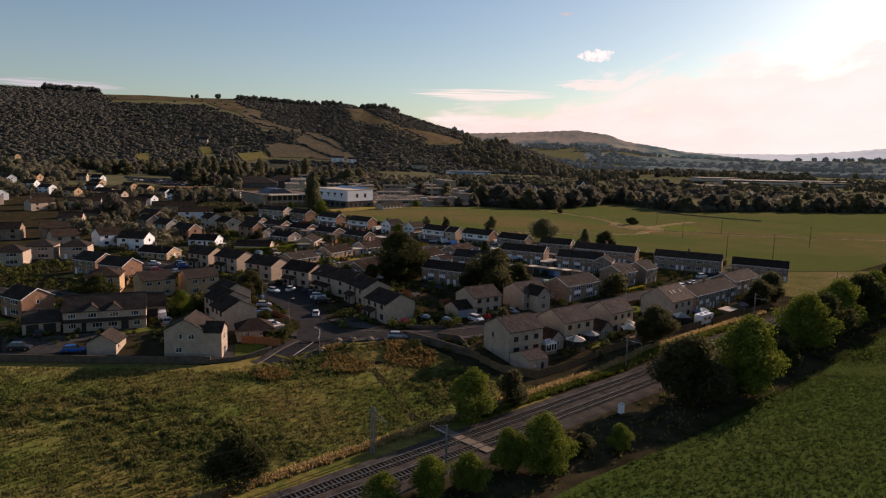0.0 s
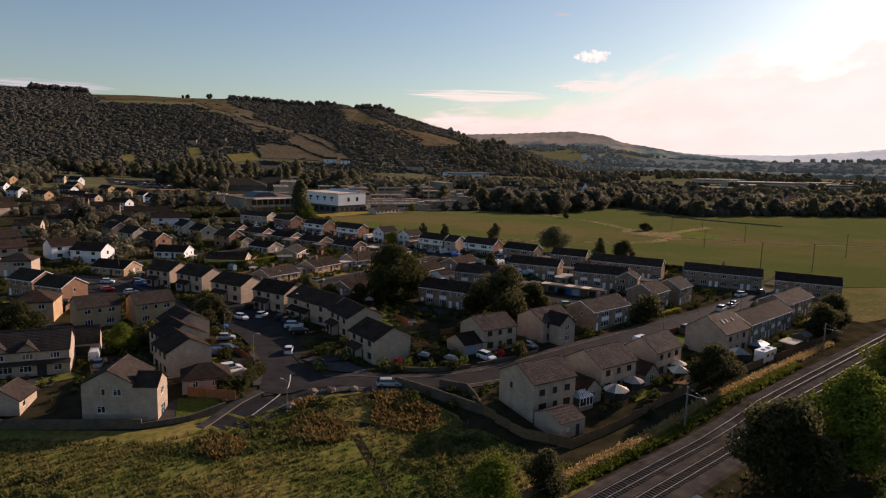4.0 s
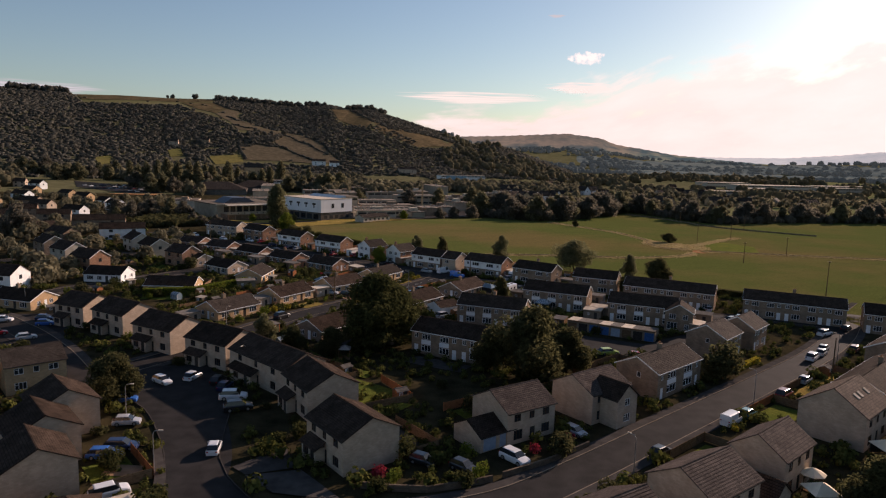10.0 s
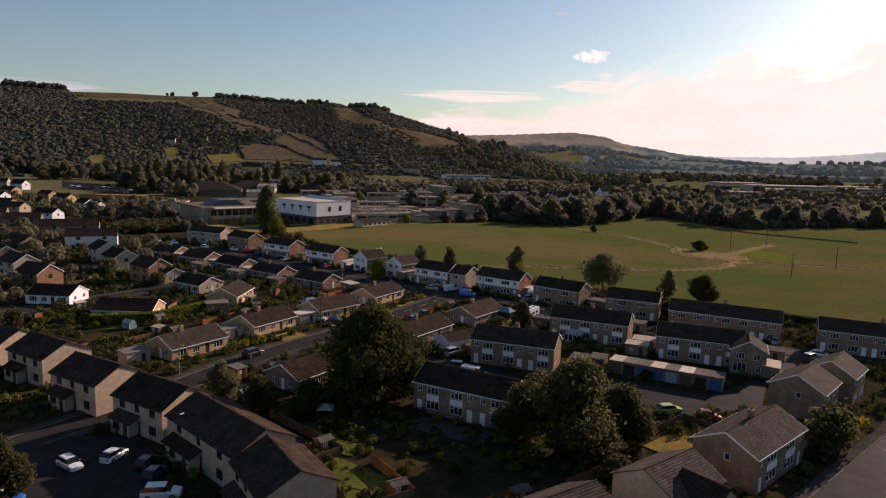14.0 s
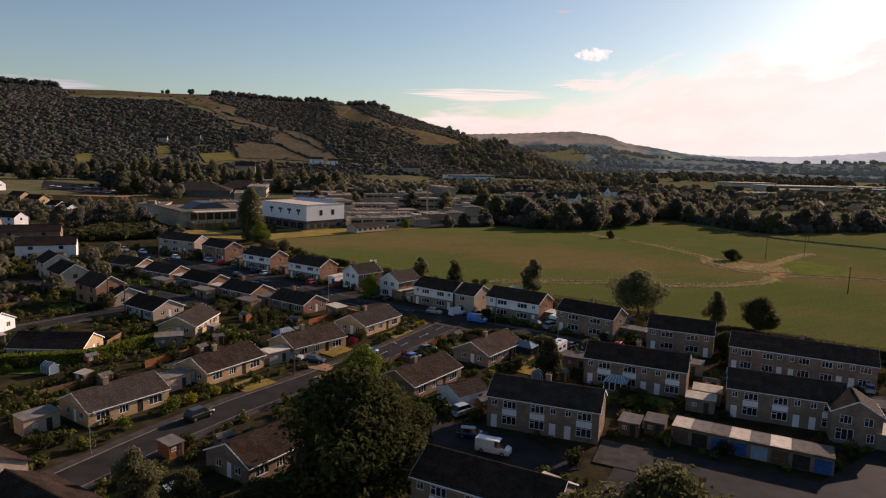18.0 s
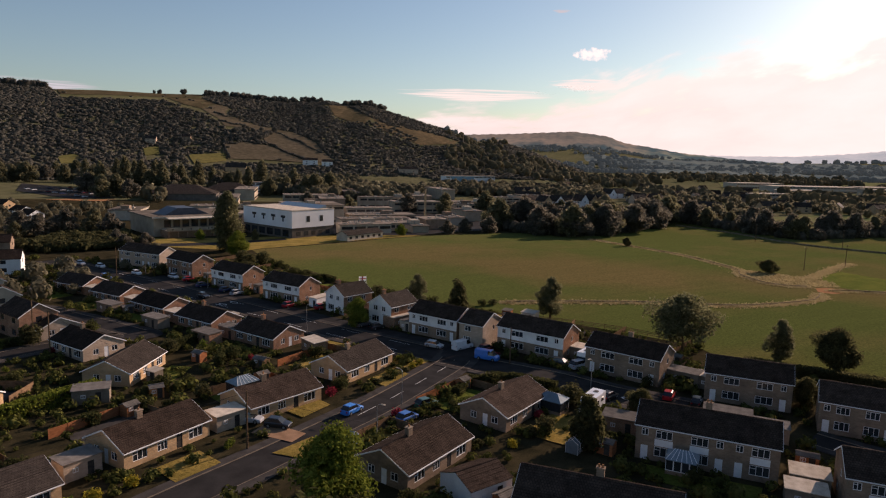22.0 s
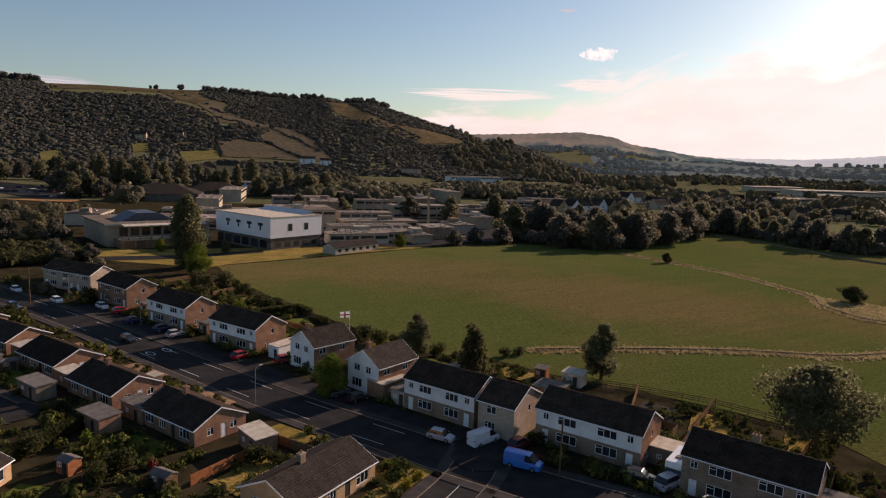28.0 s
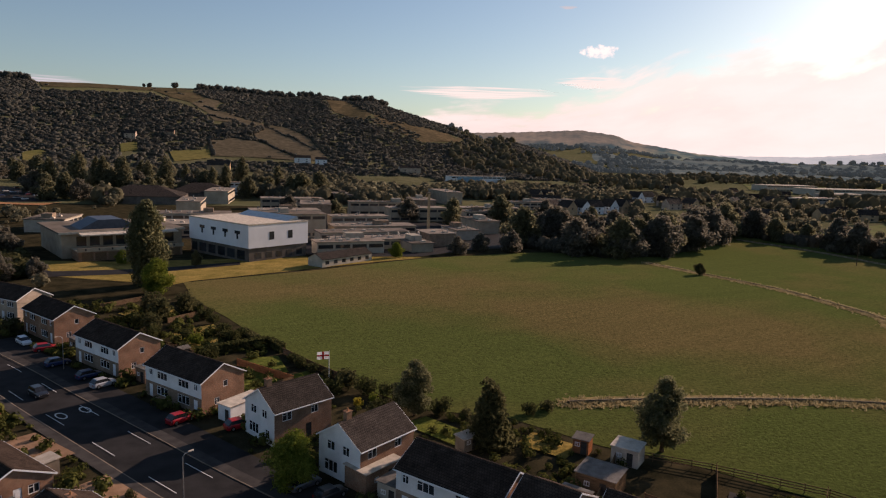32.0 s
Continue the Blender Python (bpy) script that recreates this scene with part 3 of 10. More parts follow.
def spread(pts, step):
    """Points every so often along a line, eased at its corners."""
    out = []
    n = len(pts)
    for i in range(n - 1):
        p0, p1, p2, p3 = (Vector((*pts[min(max(k, 0), n - 1)], 0)) for k in (i - 1, i, i + 1, i + 2))
        m = max(1, int((p2 - p1).length / step))
        for k in range(m):
            t = k / m
            out.append(0.5 * (2 * p1 + (p2 - p0) * t + (2 * p0 - 5 * p1 + 4 * p2 - p3) * t * t + (3 * p1 - p0 - 3 * p2 + p3) * t ** 3))
    return out + [Vector((*pts[-1], 0))]


def strip(pts, left, right, z0, z1, step=3.0):
    """A band along a line, from left to right of it (metres to its left are negative): flat when z1 is None, else a solid from z0 to z1."""
    mid, s, rings = spread(pts, step), Shape(), []
    for i, p in enumerate(mid):
        d = (mid[min(i + 1, len(mid) - 1)] - mid[max(i - 1, 0)]).normalized()
        n = Vector((d.y, -d.x, 0))
        a, b, g = p + n * left, p + n * right, None
        za, zb = z_at(a.x, a.y), z_at(b.x, b.y)
        if z1 is None:
            rings.append([(b.x, b.y, zb + z0), (a.x, a.y, za + z0)])
        else:
            rings.append([(a.x, a.y, za + z0), (b.x, b.y, zb + z0), (b.x, b.y, zb + z1), (a.x, a.y, za + z1)])
    return s.loft(rings, close=z1 is not None, caps=z1 is not None)


def clear(x, y, pad=0.0, road=True):
    """Whether a spot is free of houses and roads."""
    for m, hx, hy in FOOT:
        p = m.inverted() @ Vector((x, y, m.translation.z))
        if abs(p.x) < hx + pad and abs(p.y) < hy + pad:
            return False
    if road:
        for line, half in ROADS.values():
            for a, b in zip(line, line[1:]):
                ax, ay, bx, by = a[0], a[1], b[0], b[1]
                t = max(0, min(1, ((x - ax) * (bx - ax) + (y - ay) * (by - ay)) / ((bx - ax) ** 2 + (by - ay) ** 2)))
                if math.hypot(x - ax - t * (bx - ax), y - ay - t * (by - ay)) < half + 1.8 + pad:
                    return False
        for _, outline in yards:
            inside, n = False, len(outline)
            for i in range(n):
                (x1, y1), (x2, y2) = outline[i], outline[i - 1]
                if (y1 > y) != (y2 > y) and x < (x2 - x1) * (y - y1) / (y2 - y1) + x1:
                    inside = not inside
            if inside:
                return False
    return True

# ---- ground ----
def make_ground():
    radii = [0.0]
    while radii[-1] < 4900:
        radii.append(radii[-1] + max(6.0, radii[-1] * 0.022))
    az = np.concatenate([np.arange(-180, -50, 4), np.arange(-50, 50, 0.4), np.arange(50, 180, 4)])
    rr, aa = np.meshgrid(radii[1:], np.radians(az), indexing="ij")
    x, y = PIVOT[0] + rr * np.sin(aa), PIVOT[1] + rr * np.cos(aa)
    verts = np.stack([x, y, land(x, y)], -1).reshape(-1, 3)
    nr, na = rr.shape
    i, j = np.meshgrid(np.arange(nr - 1), np.arange(na), indexing="ij")
    jn = (j + 1) % na
    faces = np.stack([i * na + j, (i + 1) * na + j, (i + 1) * na + jn, i * na + jn], -1).reshape(-1, 4)[:, ::-1]
    verts = np.vstack([verts, [[*PIVOT, z_at(*PIVOT)]]])
    me = raw_mesh("ground", verts, faces, M["soil"], True)
    me.materials.append(M["hill"])
    cy = verts[faces].mean(1)
    far = (np.hypot(cy[:, 0] - PIVOT[0], cy[:, 1] - PIVOT[1]) > 620) | (np.abs(cy[:, 0]) > 330)
    me.polygons.foreach_set("material_index", far.astype(np.int32))
    ob = tagged(new("ground", me), "dark earth and rough grass over the whole valley", "ground", "", "structure")
    hub = Shape()
    ring = [tuple(v) for v in verts[:na]]
    for k in range(na):
        hub.poly(tuple(verts[-1]), ring[k], ring[(k + 1) % na])
    part("ground_patch", hub, M["soil"], ob, "dark earth patch")
    return ob


make_ground()
sheet("meadow", [(-190, -40), (-30, 62), (0, 84), (30, 112), (20, 122), (8, 137), (-4, 148), (-20, 143), (-26, 138), (-32, 138), (-38, 134), (-44, 131), (-88, 130), (-190, 130)],
      M["meadow"], "overgrown meadow of green and dry grass beside the railway", "meadow", 0.04)
sheet("crop_field", [(-10, 46), (15, 76), (24, 84), (48, 101.5), (130, 170), (190, 222), (420, 330), (420, -60), (-10, -60)], M["crop"],
      "bright green crop field beyond the railway hedge", "field", 0.12, 8)
sheet("pasture", [(-68, 449), (-58, 428), (-44.9, 411.4), (-34, 396), (-25.5, 384.2), (-18.4, 376.3), (-11.5, 369.2), (-3.7, 362), (1.2, 358), (14, 355.4), (26, 346), (38, 340), (62, 322), (66, 306), (112, 270), (138, 256), (176, 262), (262, 334), (430, 476), (520, 600), (420, 592), (338, 576), (278, 562), (236, 550), (212, 542),
      (190, 596), (182, 640), (168, 616), (138, 590), (86, 535), (46, 527), (38, 523), (3, 500), (-30, 473)], M["pasture"], "wide pasture of green and sun-browned grass", "field", 0.06, 7)
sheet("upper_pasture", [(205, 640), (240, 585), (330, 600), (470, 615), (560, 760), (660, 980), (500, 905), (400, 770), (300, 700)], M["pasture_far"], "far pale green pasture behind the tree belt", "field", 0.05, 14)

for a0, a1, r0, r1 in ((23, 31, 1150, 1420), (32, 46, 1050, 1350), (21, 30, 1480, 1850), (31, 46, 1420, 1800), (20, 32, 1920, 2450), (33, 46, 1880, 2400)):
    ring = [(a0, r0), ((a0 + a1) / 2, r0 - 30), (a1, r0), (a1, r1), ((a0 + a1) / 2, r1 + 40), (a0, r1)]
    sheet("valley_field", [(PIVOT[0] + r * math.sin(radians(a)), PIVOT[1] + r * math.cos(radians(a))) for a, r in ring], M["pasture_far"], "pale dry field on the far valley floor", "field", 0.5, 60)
sheet("worn_track", [(130, 387), (133, 393.5), (138, 394.5), (141, 391), (138, 386), (133, 384)], M["red_earth"], "bare trodden earth where the field paths meet", "track", 0.09, 7)
sheet("rank_grass", [(144, 408), (152, 420), (164, 428), (172, 412), (164, 390), (146, 389.5), (143, 396)], M["lawn"], "bright rank grass beside the field track", "grass", 0.1, 7)

# pale dry grass along the field walls
LOWER_WALL = [(24.6, 361.9), (35.4, 363.4), (53.1, 364.8), (70, 365.1), (88.9, 363.4), (99, 365), (109.7, 368.4), (121.5, 374.2), (128.3, 383.2)]
LOOP_WALL = [(131, 395), (124, 396), (119.8, 399.5), (118.3, 408), (117.8, 416), (122, 425), (121.8, 432), (120.2, 438), (113.9, 460.2), (97, 488), (86, 507)]
SIDE_WALL = [(136, 389), (149.4, 388), (200, 378), (260, 372)]
CROSS_PATH = [(141.6, 412), (154, 424), (166.7, 437), (181, 449.5)]
sheet("dry_bank", [(123, 428), (119, 416), (119.5, 408), (121, 400.5), (131, 396), (137, 395), (143, 396), (146, 405), (142, 413), (132, 422)], M["bleached"], "rough bank of bleached grass round the thorn bush", "grass", 0.09, 6)
for line in (LOWER_WALL, SIDE_WALL, LOOP_WALL, CROSS_PATH):
    for a, b in ((-2.2, -0.3), (0.3, 2.2)):
        solid("verge", strip(line, a, b, 0.1, None), M["bleached"], "strip of dry golden grass along the field wall", "verge", "structure")
sheet("dry_ground", [(118, 262), (138, 255), (176, 261), (200, 268), (182, 247), (150, 222), (122, 206), (112, 214), (120, 236)], M["lawn_rough"], "rough dry grass between the houses and the railway", "grass", 0.05, 12)
# ---- roads ----
ROADS = {
    "main": ([(-31, 131), (-25.5, 142), (-15, 150.5), (-3, 150.5), (11, 154.8), (23, 163.5), (42, 179.5), (65.8, 199.5), (89, 219.5), (105, 236), (118, 252), (140, 276)], 3.1),
    "close": ([(-24, 146), (-26.5, 157), (-28, 166), (-32, 178), (-37, 189), (-39, 198)], 3.2),
    "avenue": ([(-60, 196), (-50, 212), (-42.8, 226), (-36.1, 239), (-29, 250.5), (-20.5, 262), (-13.5, 272), (-6, 283), (1, 295), (7, 306), (10, 316)], 2.9),
    "crescent": ([(45, 283), (34, 290), (26, 297), (17, 302.5), (6, 309.5), (-3, 316), (-11, 321.6), (-19, 327.6), (-27, 333.8), (-36, 341.2), (-46, 349.4), (-57, 358.4), (-70, 369.4), (-86, 382), (-104, 395.5), (-130, 416)], 3.9),
    "side_road": ([(-140, 192), (-112, 187.2), (-103, 185.2), (-94.4, 183.8), (-84, 182.4), (-74, 176.5)], 2.2),
    "lane": ([(112, 246), (98, 254), (84, 256), (68, 264), (60, 272)], 2.4),
    "west_street": ([(-60, 196), (-75, 215), (-92, 232), (-110, 243), (-150, 240)], 3.0),
    "bungalow_street": ([(-60, 322), (-75, 312), (-84, 300), (-95, 285), (-105, 268), (-100, 250)], 2.6),
    "north_street": ([(-60, 322), (-80, 335), (-100, 345), (-122, 340), (-150, 320)], 2.6),
}
for key, (line, half) in ROADS.items():
    r = thing("road", Matrix(), "dark worn asphalt street with pale kerbs", "road", "", "structure")
    lift = 0.05 + 0.006 * list(ROADS).index(key)
    part("carriageway", strip(line, -half, half, lift, None), M["asphalt"], r)
    for side in (-1, 1) if key != "close" else ():
        a, b = sorted((side * half, side * (half + 0.14)))
        part("kerb", strip(line, a, b, -0.1, 0.15), M["concrete"], r, "pale concrete kerb")
        a, b = sorted((side * (half + 0.14), side * (half + 1.7)))
        part("footway", strip(line, a, b, -0.1, 0.142), M["paving"], r, "grey footway")
# edges of the close
close_edge = thing("kerb_line", Matrix(), "worn kerbs edging the wide mouth of the close", "kerb", "", "structure")
for line in ([(-28.8, 147.8), (-30.7, 157.4), (-33, 164), (-36.4, 171.5), (-43.8, 183.8), (-52.8, 191.5)], [(-37, 201), (-30.9, 188), (-28.3, 175), (-26.4, 166.1), (-23.8, 160.8), (-18.2, 153.6)]):
    part("kerb", strip(line, -0.07, 0.07, -0.1, 0.27), M["paving"], close_edge)
part("footway", strip([(-28.8, 147.8), (-30.7, 157.4), (-33, 164), (-36.4, 171.5)], -1.3, -0.07, -0.1, 0.26), M["paving"], close_edge, "grey footway")
yards = (("court", [(-27, 143), (-28.8, 147.8), (-30.7, 157.4), (-33, 164), (-36.4, 171.5), (-43.8, 183.8), (-52.8, 191.5), (-55, 199.2), (-50, 205), (-41, 207), (-37, 201), (-30.9, 188), (-28.3, 175), (-26.4, 166.1), (-23.8, 160.8), (-18.2, 153.6), (-12.5, 152.2), (-14, 149)]),
         ("court", [(-108, 243), (-84, 246), (-76, 219), (-92, 213)]),
         ("court", [(31, 238.5), (53, 227), (70, 239), (60, 222), (45, 216), (22, 222)]),
         ("court", [(62, 243), (72, 254), (88, 258), (86, 246), (76, 240)]),
         ("forecourt", [(-8, 324), (-25, 337.5), (-36, 346), (-50, 357.5), (-70, 374), (-86, 386.5), (-82, 391.5), (-62, 374.5), (-45, 361), (-31, 349.5), (-17, 337.5), (-2, 326.5), (13, 315.5), (10, 311)]),
         ("court", [(2, 246), (16, 240), (22, 230), (12, 226), (2, 234)]))
for i, (n, outline) in enumerate(yards):
    sheet("yard", outline, M["asphalt"], "dark asphalt parking court between the houses", "yard", 0.1 + 0.005 * i if i else 0.17, 20)
for i, (x, y, r) in enumerate(((-24.5, 148.5, 4.6), (-59.5, 197, 5.0), (9.5, 314, 4.2), (9, 311, 4.2), (111, 247, 4.5), (-60, 322, 4.0), (-103, 254, 4.0))):
    sheet("junction", [(x + r * math.cos(k * 0.5236), y + r * math.sin(k * 0.5236)) for k in range(12)], M["asphalt"], "asphalt road junction", "road", 0.165 + 0.004 * (i % 3), 20)
marks = solid("road_marking", strip([(-27.5, 136.5), (-24.5, 143), (-23.5, 147), (-24.5, 154)], -0.08, 0.08, 0.19, None), M["line"], "white painted line along the road edge", "road marking", "structure")


def dashes(line, off, length, gap, width, z):
    pts, s, run = spread(line, 0.5), Shape(), 0
    while run + int(length * 2) < len(pts):
        seg = pts[run:run + int(length * 2) + 1]
        if len(seg) > 1:
            s.add(strip([(p.x, p.y) for p in seg], off - width / 2, off + width / 2, z, None, 1.0))
        run += int((length + gap) * 2)
    return s


for cx, cy in ((-51.6, 352.4), (-49.4, 354.9), (38.6, 284.4), (36.8, 287.0)):
    ring = [[(cx + r * (1.0 * math.cos(a) * 0.77 - 0.45 * math.sin(a) * 0.64), cy + r * (-1.0 * math.cos(a) * 0.64 - 0.45 * math.sin(a) * 0.77), z_at(cx, cy) + 0.15) for r in (1.15, 1.5)] for a in (2 * math.pi * k / 24 for k in range(25))]
    solid("road_marking", Shape().loft(ring, close=False, caps=False), M["line"], "white painted oval on the road", "road marking", "structure")
for off in (-2.4, 2.4):
    solid("road_marking", dashes(ROADS["crescent"][0][5:15], off, 6, 8, 0.1, 0.16), M["line"], "white dashed edge line along the road", "road marking", "structure")
solid("road_marking", dashes(ROADS["avenue"][0][6:11], 0.0, 4, 4, 0.1, 0.14), M["line"], "white dashed centre line on the road", "road marking", "structure")

# ---- houses ----
FOOT = []                                        # what stands where, to keep gardens clear of it


def lattice(xs, zs, filled, y0, y1):
    """A plate cut into cells, some filled and some open, as one connected piece."""
    s, nx, nz = Shape(), len(xs), len(zs)
    for y in (y0, y1):
        s.v.extend((x, y, z) for z in zs for x in xs)
    idx = lambda i, j, b: b * nx * nz + j * nx + i
    ok = lambda i, j: 0 <= i < nx - 1 and 0 <= j < nz - 1 and filled(i, j)
    for j in range(nz - 1):
        for i in range(nx - 1):
            if ok(i, j):
                s.f += [(idx(i, j, 0), idx(i + 1, j, 0), idx(i + 1, j + 1, 0), idx(i, j + 1, 0)), (idx(i, j, 1), idx(i, j + 1, 1), idx(i + 1, j + 1, 1), idx(i + 1, j, 1))]
                for di, dj, p, q in ((0, -1, (0, 0), (1, 0)), (1, 0, (1, 0), (1, 1)), (0, 1, (1, 1), (0, 1)), (-1, 0, (0, 1), (0, 0))):
                    if not ok(i + di, j + dj):
                        s.f.append((idx(i + p[0], j + p[1], 0), idx(i + p[0], j + p[1], 1), idx(i + q[0], j + q[1], 1), idx(i + q[0], j + q[1], 0)))
    return s


FRAMES = ["upvc"]                                # the window frames of the house in hand


def window_mesh(w, h, bars):
    mat = FRAMES[0]

    def make():
        t, xs = 0.07, [-w / 2]
        for k in range(bars):
            a, b = -w / 2 + w * k / bars, -w / 2 + w * (k + 1) / bars
            xs += [a + (t if k == 0 else t / 2), b - (t if k == bars - 1 else t / 2)]
        xs.append(w / 2)
        zs = [-h / 2, -h / 2 + t, h / 6, h / 6 + 0.05, h / 2 - t, h / 2]
        solid_cell = lambda i, j: i % 2 == 0 or j in (0, 4) or (bars > 1 and j == 2 and i == 1)
        return lattice(xs, zs, solid_cell, 0.03, 0.1).mesh("window", M[mat])
    return shared(("window", w, h, bars, mat), make)


def pane_mesh(w, h):
    return shared(("pane", w, h), lambda: Shape().box(-w / 2 + 0.03, w / 2 - 0.03, 0.075, 0.095, -h / 2 + 0.03, h / 2 - 0.03).mesh("pane", M["glass"]))


def door_mesh(w, h, mat):
    def make():
        s = Shape().box(-w / 2, w / 2, 0.05, 0.11, -h / 2, h / 2)
        for z in (-h * 0.26, h * 0.18):
            s.box(-w * 0.3, w * 0.3, 0.03, 0.05, z - h * 0.16, z + h * 0.16)
        return s.mesh("door", M[mat])
    return shared(("door", w, h, mat), make)


def garage_door_mesh(w, h, mat):
    def make():
        n, prof = int(h / 0.3), [(0.12, h / 2), (0.12, -h / 2)]
        for k in range(n):
            z = -h / 2 + h * k / n
            prof += [(0.07, z), (0.045, z + 0.03), (0.045, z + h / n - 0.03), (0.07, z + h / n - 0.005)]
        return Shape().loft([[(x, y, z) for y, z in prof] for x in (-w / 2, w / 2)]).mesh("garage_door", M[mat])
    return shared(("garage_door", w, h, mat), make)


def pierced(s, p0, p1, z0, z1, holes):
    """One face of a wall, from p0 to p1, with openings (along, low, width, height) and their reveals."""
    p0, p1 = Vector((*p0, 0)), Vector((*p1, 0))
    length = (p1 - p0).length
    u = (p1 - p0) / length
    n = Vector((u.y, -u.x, 0))
    rects = [(a - w / 2, a + w / 2, z0 + b, z0 + b + h) for a, b, w, h in holes]
    xs = sorted({0.0, length, *(v for r in rects for v in r[:2])})
    zs = sorted({z0, z1, *(v for r in rects for v in r[2:])})
    at = lambda a, z, d=0.0: tuple(p0 + u * a - n * d + Vector((0, 0, z)))
    for i in range(len(xs) - 1):
        for j in range(len(zs) - 1):
            a, z = (xs[i] + xs[i + 1]) / 2, (zs[j] + zs[j + 1]) / 2
            if not any(r[0] < a < r[1] and r[2] < z < r[3] for r in rects):
                s.poly(at(xs[i], zs[j]), at(xs[i + 1], zs[j]), at(xs[i + 1], zs[j + 1]), at(xs[i], zs[j + 1]))
    for a0, a1, b0, b1 in rects:
        d = 0.13
        s.poly(at(a0, b0), at(a1, b0), at(a1, b0, d), at(a0, b0, d)).poly(at(a0, b1), at(a0, b1, d), at(a1, b1, d), at(a1, b1))
        s.poly(at(a0, b0), at(a0, b0, d), at(a0, b1, d), at(a0, b1)).poly(at(a1, b0), at(a1, b1), at(a1, b1, d), at(a1, b0, d))
        s.poly(at(a0, b0, d), at(a1, b0, d), at(a1, b1, d), at(a0, b1, d))


def gable_roof(L, W, eave, ridge, over=0.3, verge=0.2, course=0.36, thick=0.12):
    """Two tiled slopes along x, laid in overlapping courses, with a ridge."""
    s = Shape()
    half, rise = W / 2, ridge - eave
    slope = rise / half
    x0, x1 = -L / 2 - verge, L / 2 + verge
    for side in (-1, 1):
        lo = Vector((0, side * (half + over), eave - over * slope))
        hi = Vector((0, 0, ridge))
        n = max(3, int((hi - lo).length / course))
        up = Vector((0, side * rise, half)).normalized()
        top = []
        for k in range(n):
            a, b = lo.lerp(hi, k / n), lo.lerp(hi, (k + 1) / n)
            top += [a + up * 0.035, b]
        under = [lo - up * thick, hi - Vector((0, 0, thick * 1.1))]
        ring = top + under[::-1]
        order = (x0, x1) if side < 0 else (x1, x0)
        s.loft([[(x, p.y, p.z) for p in ring] for x in order])
    s.loft([[(x, -0.13, ridge - 0.05), (x, 0.13, ridge - 0.05), (x, 0.08, ridge + 0.09), (x, -0.08, ridge + 0.09)] for x in (x1 + 0.01, x0 - 0.01)])
    return s


def hip_roof(L, W, eave, ridge, over=0.3, run=None, thick=0.1):
    s, h, w, run = Shape(), L / 2 + over, W / 2 + over, W / 2 if run is None else run
    r = max(0.02, L / 2 - run)
    e = [(-h, -w, eave), (h, -w, eave), (h, w, eave), (-h, w, eave)]
    a, b = (-r, 0, ridge), (r, 0, ridge)
    s.poly(e[0], e[1], b, a).poly(e[1], e[2], b).poly(e[2], e[3], a, b).poly(e[3], e[0], a)
    lowered = [(x, y, z - thick) for x, y, z in e]
    for i in range(4):
        s.poly(lowered[i], lowered[(i + 1) % 4], e[(i + 1) % 4], e[i])
    return s.poly(*lowered[::-1])


def lean_roof(x0, x1, y0, y1, z0, z1, thick=0.1):
    """One slope that rises from y0 to y1."""
    up = Vector((0, z0 - z1, y1 - y0)).normalized() * thick
    ring = lambda x: [(x, y0, z0), (x, y1, z1), (x, y1, z1 - thick), (x, y0, z0 - thick)]
    return Shape().loft([ring(x1), ring(x0)])


def fit_opening(parent, p0, p1, z0, hole):
    """The window, door, garage door or panel in an opening."""
    a, b, w, h, what = hole
    p0, p1 = Vector((*p0, 0)), Vector((*p1, 0))
    u = (p1 - p0).normalized()
    at = Matrix.Translation(p0 + u * a + Vector((0, 0, z0 + b + h / 2))) @ Matrix.Rotation(math.atan2(u.y, u.x), 4, "Z")
    if what[0] == "v":
        part("window", shared(("plain_window", w, h), lambda: lattice([-w / 2, -w / 2 + 0.1, -0.05, 0.05, w / 2 - 0.1, w / 2], [-h / 2, h / 2], lambda i, j: True, 0.03, 0.1).mesh("window", M["glass"])), None, parent, at=at)
    elif what[0] == "w":
        ob = part("window", window_mesh(w, h, int(what[1:])), None, parent, at=at)
        part("pane", pane_mesh(w, h), None, ob)
    elif what[0] == "d":
        mats = {"d": "upvc", "dd": "door_dark", "db": "door_blue", "dr": "red_paint"}
        part("door", door_mesh(w, h, mats[what]), None, parent, at=at)
    else:
        mats = {"g": "upvc", "gb": "door_blue", "gd": "door_dark", "gw": "wood", "gg": "door_grey"}
        part("garage_door", garage_door_mesh(w, h, mats[what]), None, parent, at=at)


